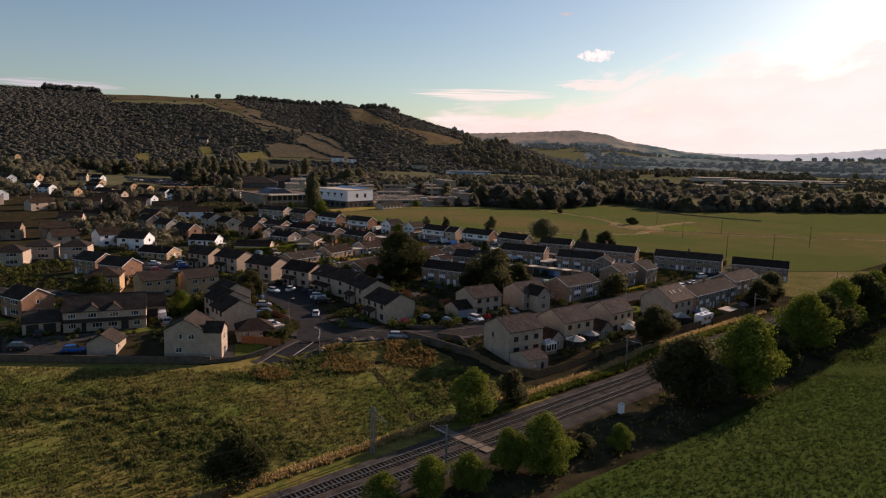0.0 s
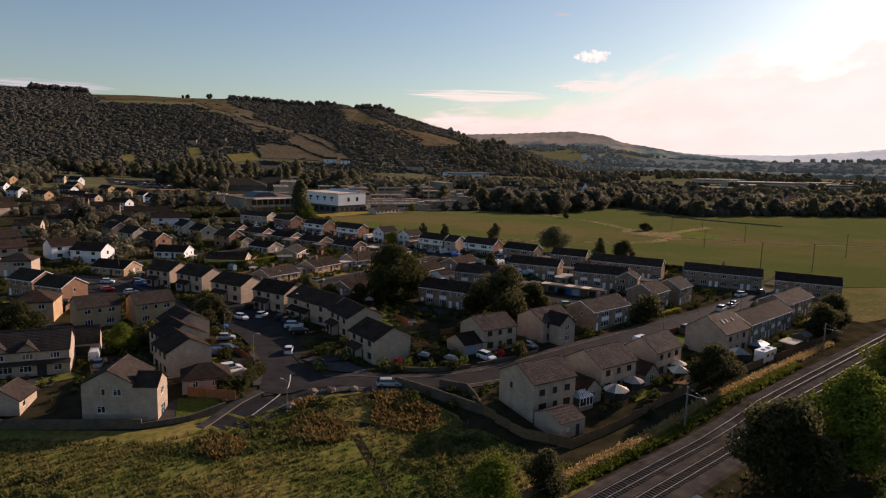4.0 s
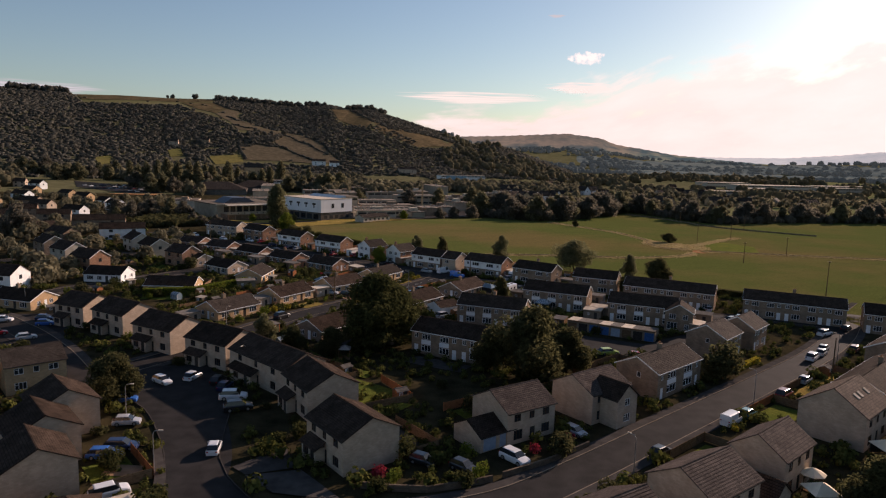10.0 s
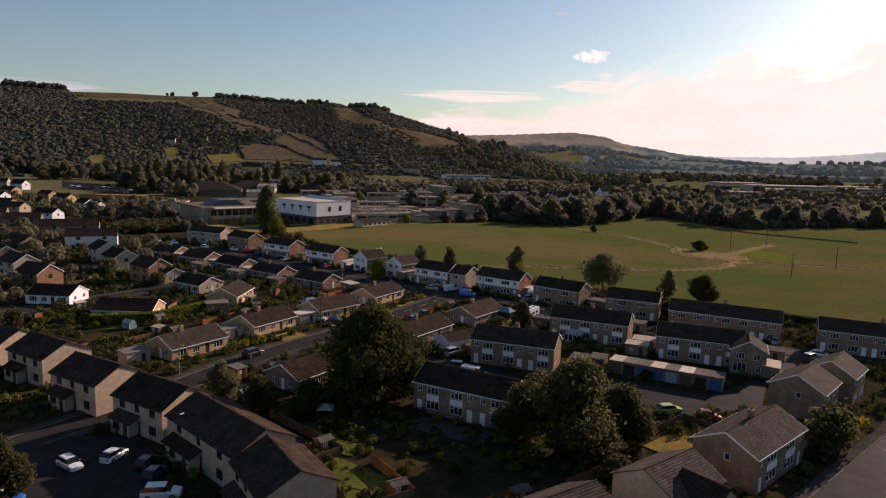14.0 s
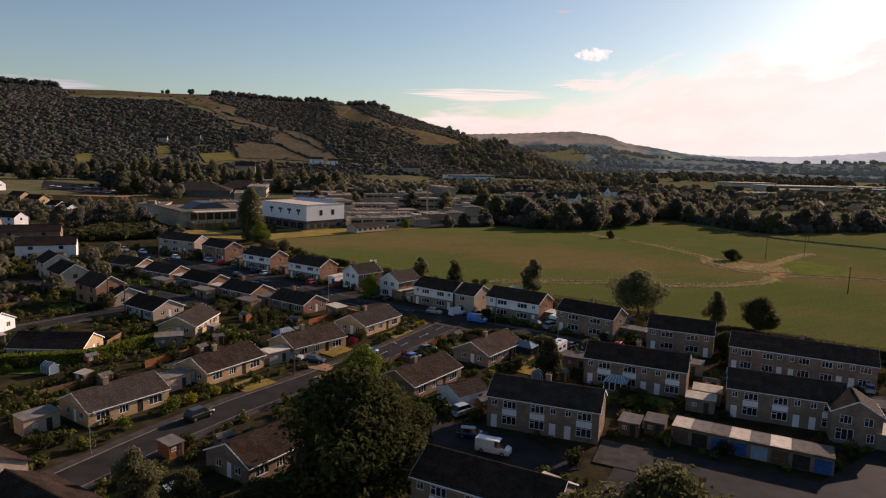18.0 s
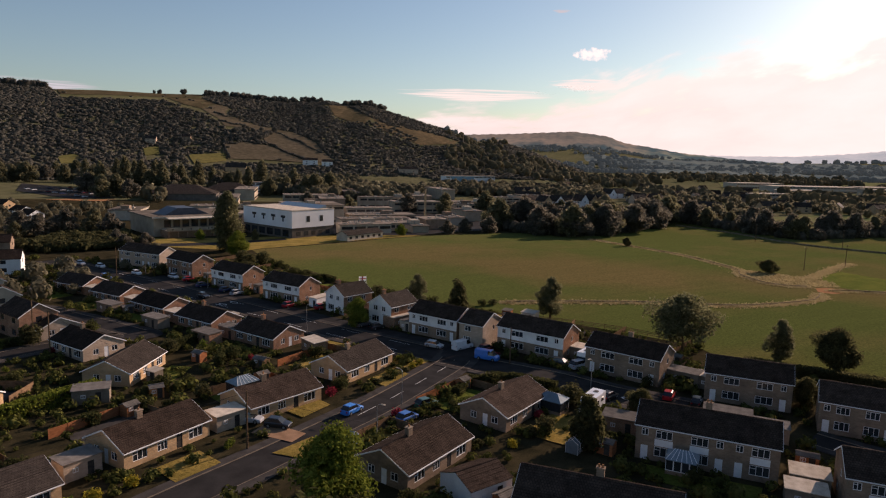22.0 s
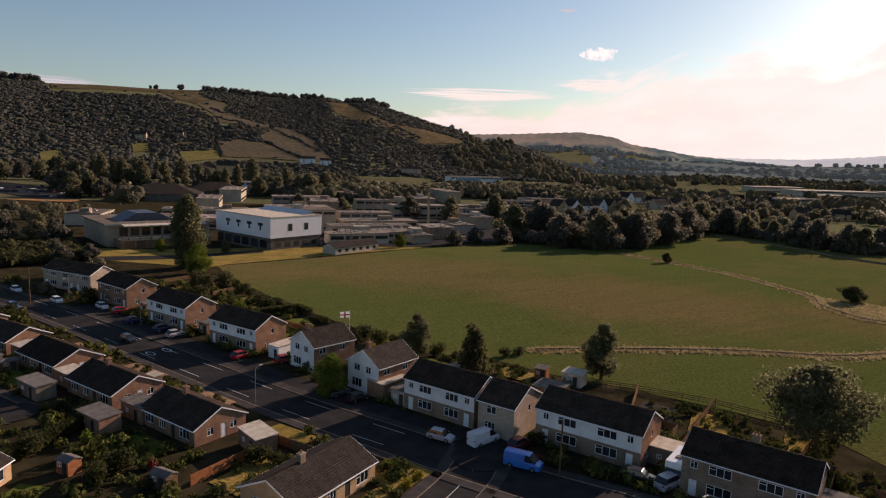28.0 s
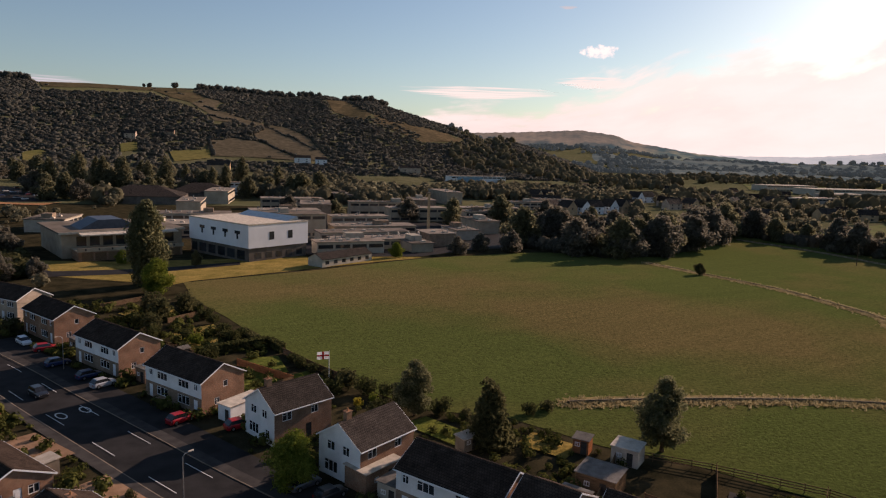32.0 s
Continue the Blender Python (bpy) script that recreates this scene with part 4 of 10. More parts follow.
def building(m, L, W, eave, ridge, wall, roof, label, category="house", group="", front=(), back=(), left=(), right=(), trim=True,
             chimneys=(), base=0.0, hip=False, upper=None, side=None, pots=2, verge=0.2, name="house", sink=1.2):
    """A pitched-roof building: ridge along x, front to -y. Openings: (along, low, width, height, what)."""
    h = thing(name, m, label, category, group)
    FOOT.append((m, L / 2 + 0.8, W / 2 + 0.8))
    c = [(-L / 2, -W / 2), (L / 2, -W / 2), (L / 2, W / 2), (-L / 2, W / 2)]
    faces = {}
    for k, holes in enumerate((front, right, back, left)):
        p0, p1 = c[k], c[(k + 1) % 4]
        s = faces.setdefault((side, k) if side and k % 2 else (wall, k if upper or side else 0), Shape())
        cut = [q[:4] for q in holes if q[4] != "p"]
        if upper and k % 2 == 0:
            pierced(s, p0, p1, base, base + 2.5, [q for q in cut if q[1] < 2.4])
            pierced(faces.setdefault((upper, k), Shape()), p0, p1, base + 2.5, eave, [(q[0], q[1] - 2.5, *q[2:]) for q in cut if q[1] > 2.4])
        else:
            pierced(s, p0, p1, base, eave, cut)
        if sink:
            s.poly((*p0, base - sink), (*p1, base - sink), (*p1, base), (*p0, base))
        for q in holes:
            if q[4] == "p":
                u = (Vector(p1) - Vector(p0)).normalized()
                at = Matrix.Translation((*(Vector(p0) + u * q[0]), base + q[1] + q[3] / 2)) @ Matrix.Rotation(math.atan2(u.y, u.x), 4, "Z")
                part("panel", shared(("panel", q[2], q[3]), lambda: Shape().box(-q[2] / 2, q[2] / 2, -0.035, 0.02, -q[3] / 2, q[3] / 2).mesh("panel", M["upvc"])), None, h, "white weatherboard panel", at=at)
            else:
                fit_opening(h, p0, p1, base, q)
    if not hip:
        mixed = upper or side
        faces[(side or wall, 1 if mixed else 0)].poly((L / 2, -W / 2, eave), (L / 2, W / 2, eave), (L / 2, 0, ridge - 0.1))
        faces[(side or wall, 3 if mixed else 0)].poly((-L / 2, W / 2, eave), (-L / 2, -W / 2, eave), (-L / 2, 0, ridge - 0.1))
    for key, s in faces.items():
        part("wall", s, M[key[0]], h)
    part("roof", hip_roof(L, W, eave, ridge) if hip else gable_roof(L, W, eave, ridge, verge=verge), M[roof], h)
    slope = (ridge - eave) / (W / 2)
    low = eave - 0.3 * slope
    for side in (-1, 1) if group != "distant houses" else ():
        y = side * (W / 2 + 0.3)
        a, b = sorted((y, y + side * 0.1))
        part("gutter", Shape().box(-L / 2 - verge, L / 2 + verge, a, b, low - 0.14, low - 0.02), M["upvc"] if trim else M["door_dark"], h)
    if trim and not hip:
        for x in (-L / 2 - verge, L / 2 + verge):
            for side in (-1, 1):
                a, b = (x - 0.03, x) if x < 0 else (x, x + 0.03)
                y, z = side * (W / 2 + 0.3), low
                ring = lambda xx: [(xx, y, z - 0.17), (xx, 0, ridge - 0.17), (xx, 0, ridge + 0.03), (xx, y, z + 0.03)]
                part("bargeboard", Shape().loft([ring(a), ring(b)]), M["upvc"], h)
    for cx, cy in chimneys:
        top = ridge + 0.95
        z = ridge - abs(cy) * slope - 0.5
        st = part("chimney", Shape().box(cx - 0.42, cx + 0.42, cy - 0.32, cy + 0.32, z, top).box(cx - 0.5, cx + 0.5, cy - 0.4, cy + 0.4, top, top + 0.1), M["stone_dark" if wall != "brick" else "brick"], h)
        for k in range(pots):
            px = cx + (k - (pots - 1) / 2) * 0.42
            part("chimney_pot", Shape().tube([(px, cy, top + 0.1), (px, cy, top + 0.45)], [0.12, 0.1], 8), M["red_earth"], st, "clay chimney pot")
    return h


def dish(parent, x, y, z, turn):
    at = pose(x, y, z, 60, 0, turn)
    ring = lambda r, d: [(r * math.cos(a), r * math.sin(a), d) for a in (2 * math.pi * k / 10 for k in range(10))]
    return part("satellite_dish", shared("dish", lambda: Shape().loft([ring(0.3, 0.1), ring(0.2, 0.03), ring(0.05, 0)]).mesh("satellite_dish", M["steel"])), None, parent, at=at)


def semi_front(L, n, panels=True, tall=True, door="d"):
    """Openings for a terrace of n homes, each with a door and two windows a floor."""
    out, w = [], L / n
    for k in range(n):
        x = w * k
        flip = k % 2
        xd, xw, xs = (x + w * 0.2, x + w * 0.62, x + w * 0.2) if not flip else (x + w * 0.8, x + w * 0.38, x + w * 0.8)
        out += [(xd, 0.02, 0.95, 2.05, door), (xw, 0.75, w * 0.4, 1.35, "w3")]
        if tall:
            out += [(xw, 3.3, w * 0.36, 1.2, "w3"), (xs, 3.5, 0.9, 1.0, "w2")]
        if panels:
            out += [(xw, 2.25, w * 0.4, 0.95, "p")]
    return out


def side_windows(W, tall=True, low=True):
    out = []
    if tall:
        out.append((W * 0.55, 3.4, 0.8, 1.0, "w1"))
    if low:
        out.append((W * 0.35, 0.95, 0.9, 1.1, "w2"))
    return out


def bungalow(x, y, turn, L, label, W=8.4, wall="stone_tan", roof="tile_dark", chim=True, mirror=False, eave=2.55, ridge=4.55, garage=False, trim=True):
    f = [(L * 0.17, 0.7, 2.1, 1.3, "w3"), (L * 0.42, 0.7, 1.5, 1.25, "w3"), (L * 0.62, 0.02, 0.95, 2.05, "dd"), (L * 0.82, 0.6, 2.3, 1.4, "w3")]
    e = [(W * 0.3, 0.9, 1.1, 1.1, "w2"), (W * 0.55, 0.02, 0.9, 2.05, "d"), (W * 0.75, 0.9, 1.2, 1.1, "w2")]
    return building(pose(x, y, z_at(x, y), 0, 0, turn), L, W, eave, ridge, wall, roof, label, "bungalow", "estate houses", front=f, back=[(L * 0.3, 0.8, 1.6, 1.2, "w2"), (L * 0.7, 0.8, 1.6, 1.2, "w2")],
                    left=e, right=e, chimneys=[(-0.12 * L if not mirror else 0.18 * L, 0.0)] if chim else (), pots=1, name="bungalow", trim=trim)


def terrace(x, y, turn, L, n, label, W=7.8, wall="stone_dark", roof="tile_dark", panels=True, eave=5.1, ridge=7.2, chimneys=True, trim=True, door="d"):
    return building(pose(x, y, z_at(x, y), 0, 0, turn), L, W, eave, ridge, wall, roof, label, "house", "estate houses",
                    front=semi_front(L, n, panels, door=door), back=semi_front(L, n, False), left=side_windows(W), right=side_windows(W),
                    chimneys=[(0, 0.25)] if chimneys else (), trim=trim)


# terraces and semi-detached houses beyond the garages
terrace(19.9, 244.6, -22, 17.0, 3, "brown stone terrace with white window panels and dark roof")
terrace(8.6, 217.0, -30, 17.0, 3, "shaded brown stone terrace behind the dark garden trees", chimneys=False)
terrace(40.4, 264.5, -26, 18.0, 3, "brown stone terrace with white panels and a conservatory")
terrace(58.0, 288.5, -26, 13.6, 2, "brown stone semi-detached pair with dark roof", panels=False, chimneys=False)
terrace(75.6, 272.0, -29, 25.5, 5, "long brown stone terrace along the field edge", panels=False)
terrace(60.2, 249.9, -24, 17.2, 3, "brown stone terrace with a projecting wing", chimneys=False)
terrace(41.0, 301.4, -39, 14.6, 2, "brown stone semi-detached pair with dark roof", panels=False)
terrace(104.0, 255.5, -28, 25.0, 5, "long brown stone terrace beside the pasture", panels=False)
terrace(125.5, 241.0, -28, 19.0, 4, "low brown terrace at the end of the street", panels=False, chimneys=False)

# white-fronted houses of the crescent
def white_pair(x, y, turn, L, label, n=2, side="brick", ch=True):
    return building(pose(x, y, z_at(x, y), 0, 0, turn), L, 7.8, 5.1, 7.2, "stone_dark", "tile_dark", label, "house", "estate houses", upper="white", side=side,
                    front=semi_front(L, n, False), back=semi_front(L, n, False), left=side_windows(7.8), right=side_windows(7.8), chimneys=[(0, 0.3)] if ch else ())


white_pair(25.7, 315.7, -37, 15.4, "semi-detached pair with white upper storey and brown brick gables", ch=False)
white_pair(5.6, 327.6, -37, 13.2, "semi-detached pair with white upper storey and dark roof", ch=False)
white_pair(-35.3, 361.2, -36, 14.3, "semi-detached pair with white upper storey and brick gables", ch=False)
white_pair(-54.3, 376.9, -37, 14.5, "semi-detached pair with white upper storey beside the lane", ch=False)
terrace(-74.4, 395.0, -39, 14.3, 2, "brick semi-detached pair with dark roof", wall="brick", panels=False, chimneys=False)
terrace(-94.0, 410.5, -28, 19.5, 3, "buff terrace with red porch doors at the end of the crescent", wall="stone", panels=False, chimneys=False)
building(pose(14.0, 321.2, 0, 0, 0, -37), 6.0, 8.4, 5.1, 7.25, "stone", "tile_dark", "plain buff end house joined to the white pair", "house", "estate houses",
         front=[(2.2, 3.3, 1.6, 1.2, "w2"), (2.0, 0.7, 1.8, 1.4, "w3")], right=side_windows(8.4, True, False), trim=True)


def chalet(x, y, turn, label):
    return building(pose(x, y, z_at(x, y), 0, 0, turn), 9.4, 7.4, 5.0, 7.3, "brick", "tile_grey", label, "house", "estate houses", side="white",
                    front=[(2.0, 3.3, 1.5, 1.2, "w2"), (6.5, 3.3, 1.2, 1.1, "w2"), (5.5, 0.02, 0.95, 2.05, "dd")],
                    left=[(2.2, 3.4, 1.4, 1.2, "w2"), (4.9, 3.4, 1.2, 1.2, "w2"), (2.2, 0.6, 2.4, 1.5, "w3"), (5.6, 0.7, 1.0, 1.3, "w2")],
                    right=side_windows(7.4), chimneys=[(-3.2, 0.2)], pots=1)


chalet(-6.1, 338.6, 49, "detached house with white gable and brown brick side")
chalet(-18.1, 349.4, 45, "detached house with white gable behind a bright green tree")
# bungalows of the avenue
bungalow(-36.9, 267.0, 57, 13.4, "buff stone bungalow with dark roof, chimney and front lawn")
bungalow(-48.0, 248.4, 54, 13.2, "buff stone bungalow with brown roof and clipped garden", roof="tile_grey")
bungalow(-23.5, 282.6, 48, 13.6, "buff stone bungalow with chimney and dry lawn")
bungalow(-12.2, 300.9, 57, 14.0, "buff stone bungalow on the road bend with dry lawn", roof="tile_grey")
bungalow(-71.7, 275.6, 0, 14.3, "pale gabled bungalow behind a tall hedge", wall="stone_tan", chim=False)
bungalow(-52.8, 296.4, 85, 13.2, "stone bungalow with a bay porch and long window side", roof="tile_grey", chim=False)
bungalow(-32.3, 319.4, -37, 13.0, "brick bungalow with dark roof and chimney on the crescent", wall="brick")
bungalow(-48.8, 331.3, -36, 13.2, "brick bungalow with dark roof on the crescent", wall="brick")
bungalow(-64.3, 344.2, -36, 13.4, "brick bungalow with pale carport beside it", wall="brick", chim=False)
bungalow(-80.3, 356.6, -32, 12.6, "brick bungalow with dark roof on the crescent", wall="brick", chim=False)
bungalow(-95.6, 367.9, -28, 12.0, "brick bungalow with pale garage roof", wall="brick", chim=False)
bungalow(-66.0, 309.5, -35, 12.0, "buff bungalow with dark roof and chimney", wall="stone")
bungalow(14.4, 280.5, 52, 13.6, "brown stone bungalow with a glass sunroom on the bend", wall="stone_dark", chim=True)
bungalow(0.1, 262.5, 53, 14.4, "brown stone bungalow with dark roof and front shrubs", wall="stone_dark")
bungalow(-20.6, 231.6, 54, 12.5, "dark bungalow half hidden by the great tree", wall="stone_dark", chim=False)
bungalow(-102.6, 253.8, -18, 13.5, "tan stone bungalow beside the parking court", wall="stone_tan")
bungalow(-97.0, 290.5, -6, 12.0, "pale rendered bungalow with white gable", wall="white", chim=False)
bungalow(-80.0, 322.0, -40, 10.0, "small stone bungalow with dark roof", wall="stone", chim=False)


def cream_house(x, y, turn, L, W, label, roof="tile_brown", wall="stone", ridge=7.3, eave=5.1, gable=(), chim=()):
    f = [(L * 0.2, 3.4, 1.3, 1.15, "w2"), (L * 0.5, 3.4, 1.0, 1.15, "w2"), (L * 0.8, 3.4, 1.3, 1.15, "w2"),
         (L * 0.22, 0.6, 1.7, 1.5, "w3"), (L * 0.52, 0.02, 1.0, 2.05, "dd"), (L * 0.8, 0.7, 1.6, 1.4, "w3")]
    FRAMES[0] = "frame_dark"
    h = building(pose(x, y, z_at(x, y), 0, 0, turn), L, W, eave, ridge, wall, roof, label, "house", "estate houses", front=f, back=f, left=gable, right=gable, trim=False, chimneys=chim)
    FRAMES[0] = "upvc"
    return h


# detached cream stone houses along the railway
cream_house(20.9, 142.3, 32.5, 9.6, 9.0, "cream stone house with brown tiled roof backing on the railway", gable=[(3.2, 3.4, 0.7, 1.1, "w1")], eave=5.9, ridge=8.2)
cream_house(34.7, 152.2, 35, 10.0, 8.6, "cream stone house with brown tiled roof and garden gazebo", eave=5.4, ridge=7.8)
cream_house(48.1, 161.9, 40, 9.4, 7.2, "cream stone house with stepped brown roof", eave=5.4, ridge=7.8)
sky_house = cream_house(68.2, 177.7, 39.5, 10.8, 9.6, "cream stone house with three rooflights in its brown roof", eave=5.5, ridge=8.7, roof="tile_new")
for u in (-2.2, -0.6, 2.2):
    part("rooflight", Shape().box(-0.35, 0.35, -0.55, 0.55, -0.02, 0.09), M["felt_pale"], sky_house, "pale framed rooflight", at=pose(u, -2.2, 8.7 - 2.2 * 3.2 / 4.8 + 0.06, math.degrees(math.atan(3.2 / 4.8)), 0, 0))
terrace(84.6, 192.6, 41, 25.0, 5, "brown stone terrace with dark roof along the main road", panels=True, W=8.2)
terrace(103.5, 213.5, 41, 18.0, 3, "brown stone terrace at the far end of the main road", panels=True, W=8.2)
cream_house(15.5, 177.5, 32.5, 9.4, 8.6, "cream stone house with brown roof and double garage", gable=())
cream_house(29.8, 185.8, 36, 9.6, 8.6, "cream stone house with a dark cross gable")
terrace(46.2, 199.0, 40, 15.6, 2, "brown stone pair with white panels on the main road", wall="stone_dark", panels=True, W=8.6, roof="tile_grey")
building(pose(66.5, 221.0, 0, 0, 0, 45), 9.6, 8.6, 5.1, 7.4, "stone_dark", "tile_grey", "brown stone gabled house on the street corner", "house", "estate houses", front=semi_front(9.6, 2, False), left=side_windows(8.6, True, False), trim=True)
building(pose(77.0, 229.0, 0, 0, 0, 45), 8.6, 8.0, 5.1, 7.4, "stone_dark", "tile_grey", "brown stone gabled house with grey roof", "house", "estate houses", front=semi_front(8.6, 2, False), left=side_windows(8.0), trim=True)
for x, y, turn, lab in ((29.3, 145.6, 34, "low stone garage with dark roof between two cream houses"), (43.0, 155.4, 37, "low stone link garage with dark roof beside a cream house")):
    building(pose(x, y, z_at(x, y), 0, 0, turn + 90), 6.4, 4.2, 2.5, 4.2, "stone", "tile_dark", lab, "garage", "", left=[(2.1, 0.9, 1.2, 1.1, "w2")], trim=False, name="garage")
# stepped cream houses of the close
for x, y, turn, L, lab in ((-8.5, 168.0, -54, 10.4, "cream stone house with dark roof and lean-to porch on the corner"), (-15.6, 186.0, -58, 10.6, "cream stone house with dark roof in the close"),
                           (-25.4, 198.7, -45, 18.0, "long cream stone pair with dark roof in the close"), (-38.5, 210.0, -33, 11.6, "cream stone house with dark roof facing the close"),
                           (-52.6, 219.5, -32, 12.0, "cream stone house with dark roof facing the close"), (-67.0, 231.6, -33, 11.4, "tan stone house with dark roof at the head of the close"),
                           (-79.0, 238.0, -26, 9.5, "low tan stone house with chimney beside the close")):
    c = cream_house(x, y, turn, L, 8.8, lab, roof="tile_dark")
    part("porch", Shape().box(-L * 0.36, L * 0.02, -5.9, -4.42, -1, 2.3), M["stone"], c)
    FRAMES[0] = "frame_dark"
    part("window", window_mesh(1.5, 1.1, 3), None, c, at=pose(-L * 0.24, -5.98, 1.35))
    part("pane", pane_mesh(1.5, 1.1), None, c, at=pose(-L * 0.24, -5.98, 1.35))
    part("door", door_mesh(0.95, 2.05, "door_dark"), None, c, at=pose(-L * 0.06, -5.98, 1.08))
    FRAMES[0] = "upvc"
    part("porch_roof", lean_roof(-L * 0.4, L * 0.06, -6.2, -4.42, 2.25, 3.15), M["tile_dark"], c)
for x, y, turn in ((-45.9, 156.5, -52), (-50.5, 166.3, -50), (-52.5, 175.8, -49)):
    c = cream_house(x, y, turn, 8.6, 8.2, "cream stone house with dark roof, one of a stepped row", roof="tile_dark")
building(pose(-38.5, 147.5, 0, 0, 0, 20), 8.0, 6.0, 2.5, 4.4, "stone", "tile_dark", "low stone garage block with hipped dark roof", "garage", "", front=[(2.2, 0.9, 0.9, 1.1, "w2"), (5.4, 0.9, 0.9, 1.1, "w2")], hip=True, trim=False, name="garage")
for x, y, turn in ((-67.2, 194.3, 40), (-78.2, 189.0, 40)):
    building(pose(x, y, 0, 0, 0, turn), 9.2, 8.0, 5.1, 7.1, "stone_tan", "tile_grey", "tan brick house with brown roof beside the close", "house", "estate houses", front=[(2.0, 3.4, 1.4, 1.1, "w2"), (4.6, 3.4, 0.9, 1.1, "w1"), (7.2, 3.4, 1.5, 1.1, "w2"), (2.2, 0.7, 1.8, 1.3, "w3"), (6.8, 0.7, 1.8, 1.3, "w3")], trim=False)
building(pose(-94.0, 192.6, 0, 0, 0, 16), 9.0, 9.0, 5.1, 7.4, "stone_tan", "tile_dark", "tan brick house with hipped dark roof", "house", "estate houses", front=[(2.0, 3.3, 1.4, 1.2, "w2"), (6.5, 3.3, 1.4, 1.2, "w2"), (2.0, 0.7, 1.6, 1.3, "w2"), (6.5, 0.7, 1.6, 1.3, "w2")], hip=True, trim=False)
for x, y, turn in ((-110.1, 219.2, -24), (-98.0, 211.1, -22)):
    building(pose(x, y, 0, 0, 0, turn), 10.0, 8.2, 5.0, 7.2, "brick", "tile_dark", "orange-brown brick house with dark roof", "house", "estate houses", front=semi_front(10.0, 2, False), right=[(4, 3.2, 0.8, 1.1, "w1")], trim=True)
for x, y in ((-142.5, 246), (-131, 248), (-145, 231.5)):
    building(pose(x, y, 0, 0, 0, 12), 9.4, 8.0, 5.0, 7.2, "stone", "tile_grey", "buff house with grey hipped roof by the west street", "house", "estate houses", front=semi_front(9.4, 1, False), hip=True, trim=False)
# the new houses at the meadow's edge
z_house = building(pose(-75.3, 153.9, 0, 0, 0, 21.5), 17.4, 8.4, 5.0, 7.9, "stone", "tile_grey", "long cream stone house with two front gables", "house", "estate houses",
                   front=[(1.8, 3.2, 1.6, 1.1, "w3"), (6.0, 3.2, 1.8, 1.1, "w3"), (10.6, 3.2, 1.8, 1.1, "w3"), (15.0, 3.2, 1.6, 1.1, "w3"), (1.8, 0.8, 1.6, 1.2, "w3"), (4.2, 0.02, 1.0, 2.05, "dd"), (7.0, 0.8, 2.2, 1.2, "w3"), (10.2, 0.8, 2.0, 1.2, "w3"), (12.8, 0.02, 1.6, 2.05, "dd"), (15.4, 0.8, 1.4, 1.2, "w2")], trim=False)
for x in (-2.7, 1.9):
    part("gablet", gable_roof(2.4, 3.6, 5.0, 6.5, course=0.5).moved(pose(x, -3.6, 0, 0, 0, 90)), M["tile_grey"], z_house, "small front gable roof")
    part("gable_wall", Shape().box(x - 1.7, x + 1.7, -4.5, -3.0, 4.6, 5.0).loft([[(x - 1.7, y, 5.0), (x + 1.7, y, 5.0), (x, y, 6.35)] for y in (-4.5, -3.0)]), M["stone"], z_house)
part("entrance_roof", lean_roof(-8.9, 8.9, -5.3, -4.22, 2.45, 3.0), M["tile_grey"], z_house, "long lean-to porch roof")
building(pose(-69.6, 166.4, 0, 0, 0, 21.5), 6.0, 7.0, 3.0, 5.6, "stone", "tile_grey", "low cream stone garage behind the long house", "garage", "", front=[(3.0, 0.05, 2.6, 2.1, "gd")], trim=False, name="garage")
building(pose(-49.9, 138.4, -1.5, 0, 0, 92), 8.2, 8.4, 6.4, 8.7, "stone", "tile_grey", "cream stone house with sunlit roof slope at the meadow's edge", "house", "estate houses",
         left=[(5.6, 4.3, 1.3, 1.2, "w2"), (3.4, 4.3, 0.7, 1.2, "w1"), (3.0, 1.4, 1.3, 1.2, "w2")], right=side_windows(8.4), trim=False)
building(pose(-43.9, 136.8, -1.5, 0, 0, 2), 3.6, 4.6, 6.2, 7.8, "stone", "tile_dark", "cream stone wing with sunlit gable and glazed doors", "house", "estate houses",
         right=[(2.3, 4.0, 1.2, 1.3, "w2"), (2.5, 0.1, 1.8, 2.2, "w2")], trim=False)
building(pose(-68.0, 138.3, -1.2, 0, 0, 95), 5.9, 6.0, 2.6, 4.4, "stone", "tile_grey", "cream stone garage with sunlit side", "garage", "", front=[(1.6, 0.9, 0.8, 1.0, "w1")], trim=False, name="garage")
building(pose(-88.1, 149.3, 0, 0, 0, 28), 7.5, 7.0, 2.7, 4.6, "stone", "tile_grey", "cream stone double garage with dark doors", "garage", "", front=[(2.0, 0.05, 2.5, 2.1, "gd"), (5.4, 0.05, 2.5, 2.1, "gd")], trim=False, name="garage")
building(pose(-99.6, 163.5, 0, 0, 0, -30), 9.0, 8.0, 5.0, 7.2, "brick", "tile_dark", "orange brick house with dark roof at the meadow road", "house", "estate houses", front=semi_front(9.0, 1, False), right=[(4, 3.2, 0.8, 1.1, "w1"), (4, 0.8, 1.2, 1.2, "w2")], trim=True)

# ---- more of the estate, farther off ----
def far_house(x, y, turn, L, W, eave, ridge, wall, roof, label, side=None):
    """A house too far off for more than its main openings."""
    f = [(L * 0.25, 0.7, 1.8, 1.3, "v"), (L * 0.75, 0.7, 1.8, 1.3, "v")]
    if eave > 4:
        f += [(L * 0.25, 3.3, 1.5, 1.2, "v"), (L * 0.75, 3.3, 1.5, 1.2, "v")]
    g = [(W * 0.5, eave - 1.7, 1.2, 1.2, "v")]
    return building(pose(x, y, z_at(x, y), 0, 0, turn), L, W, eave, ridge, wall, roof, label, "house", "distant houses", front=f, right=g, side=side, trim="semi-detached" in label)


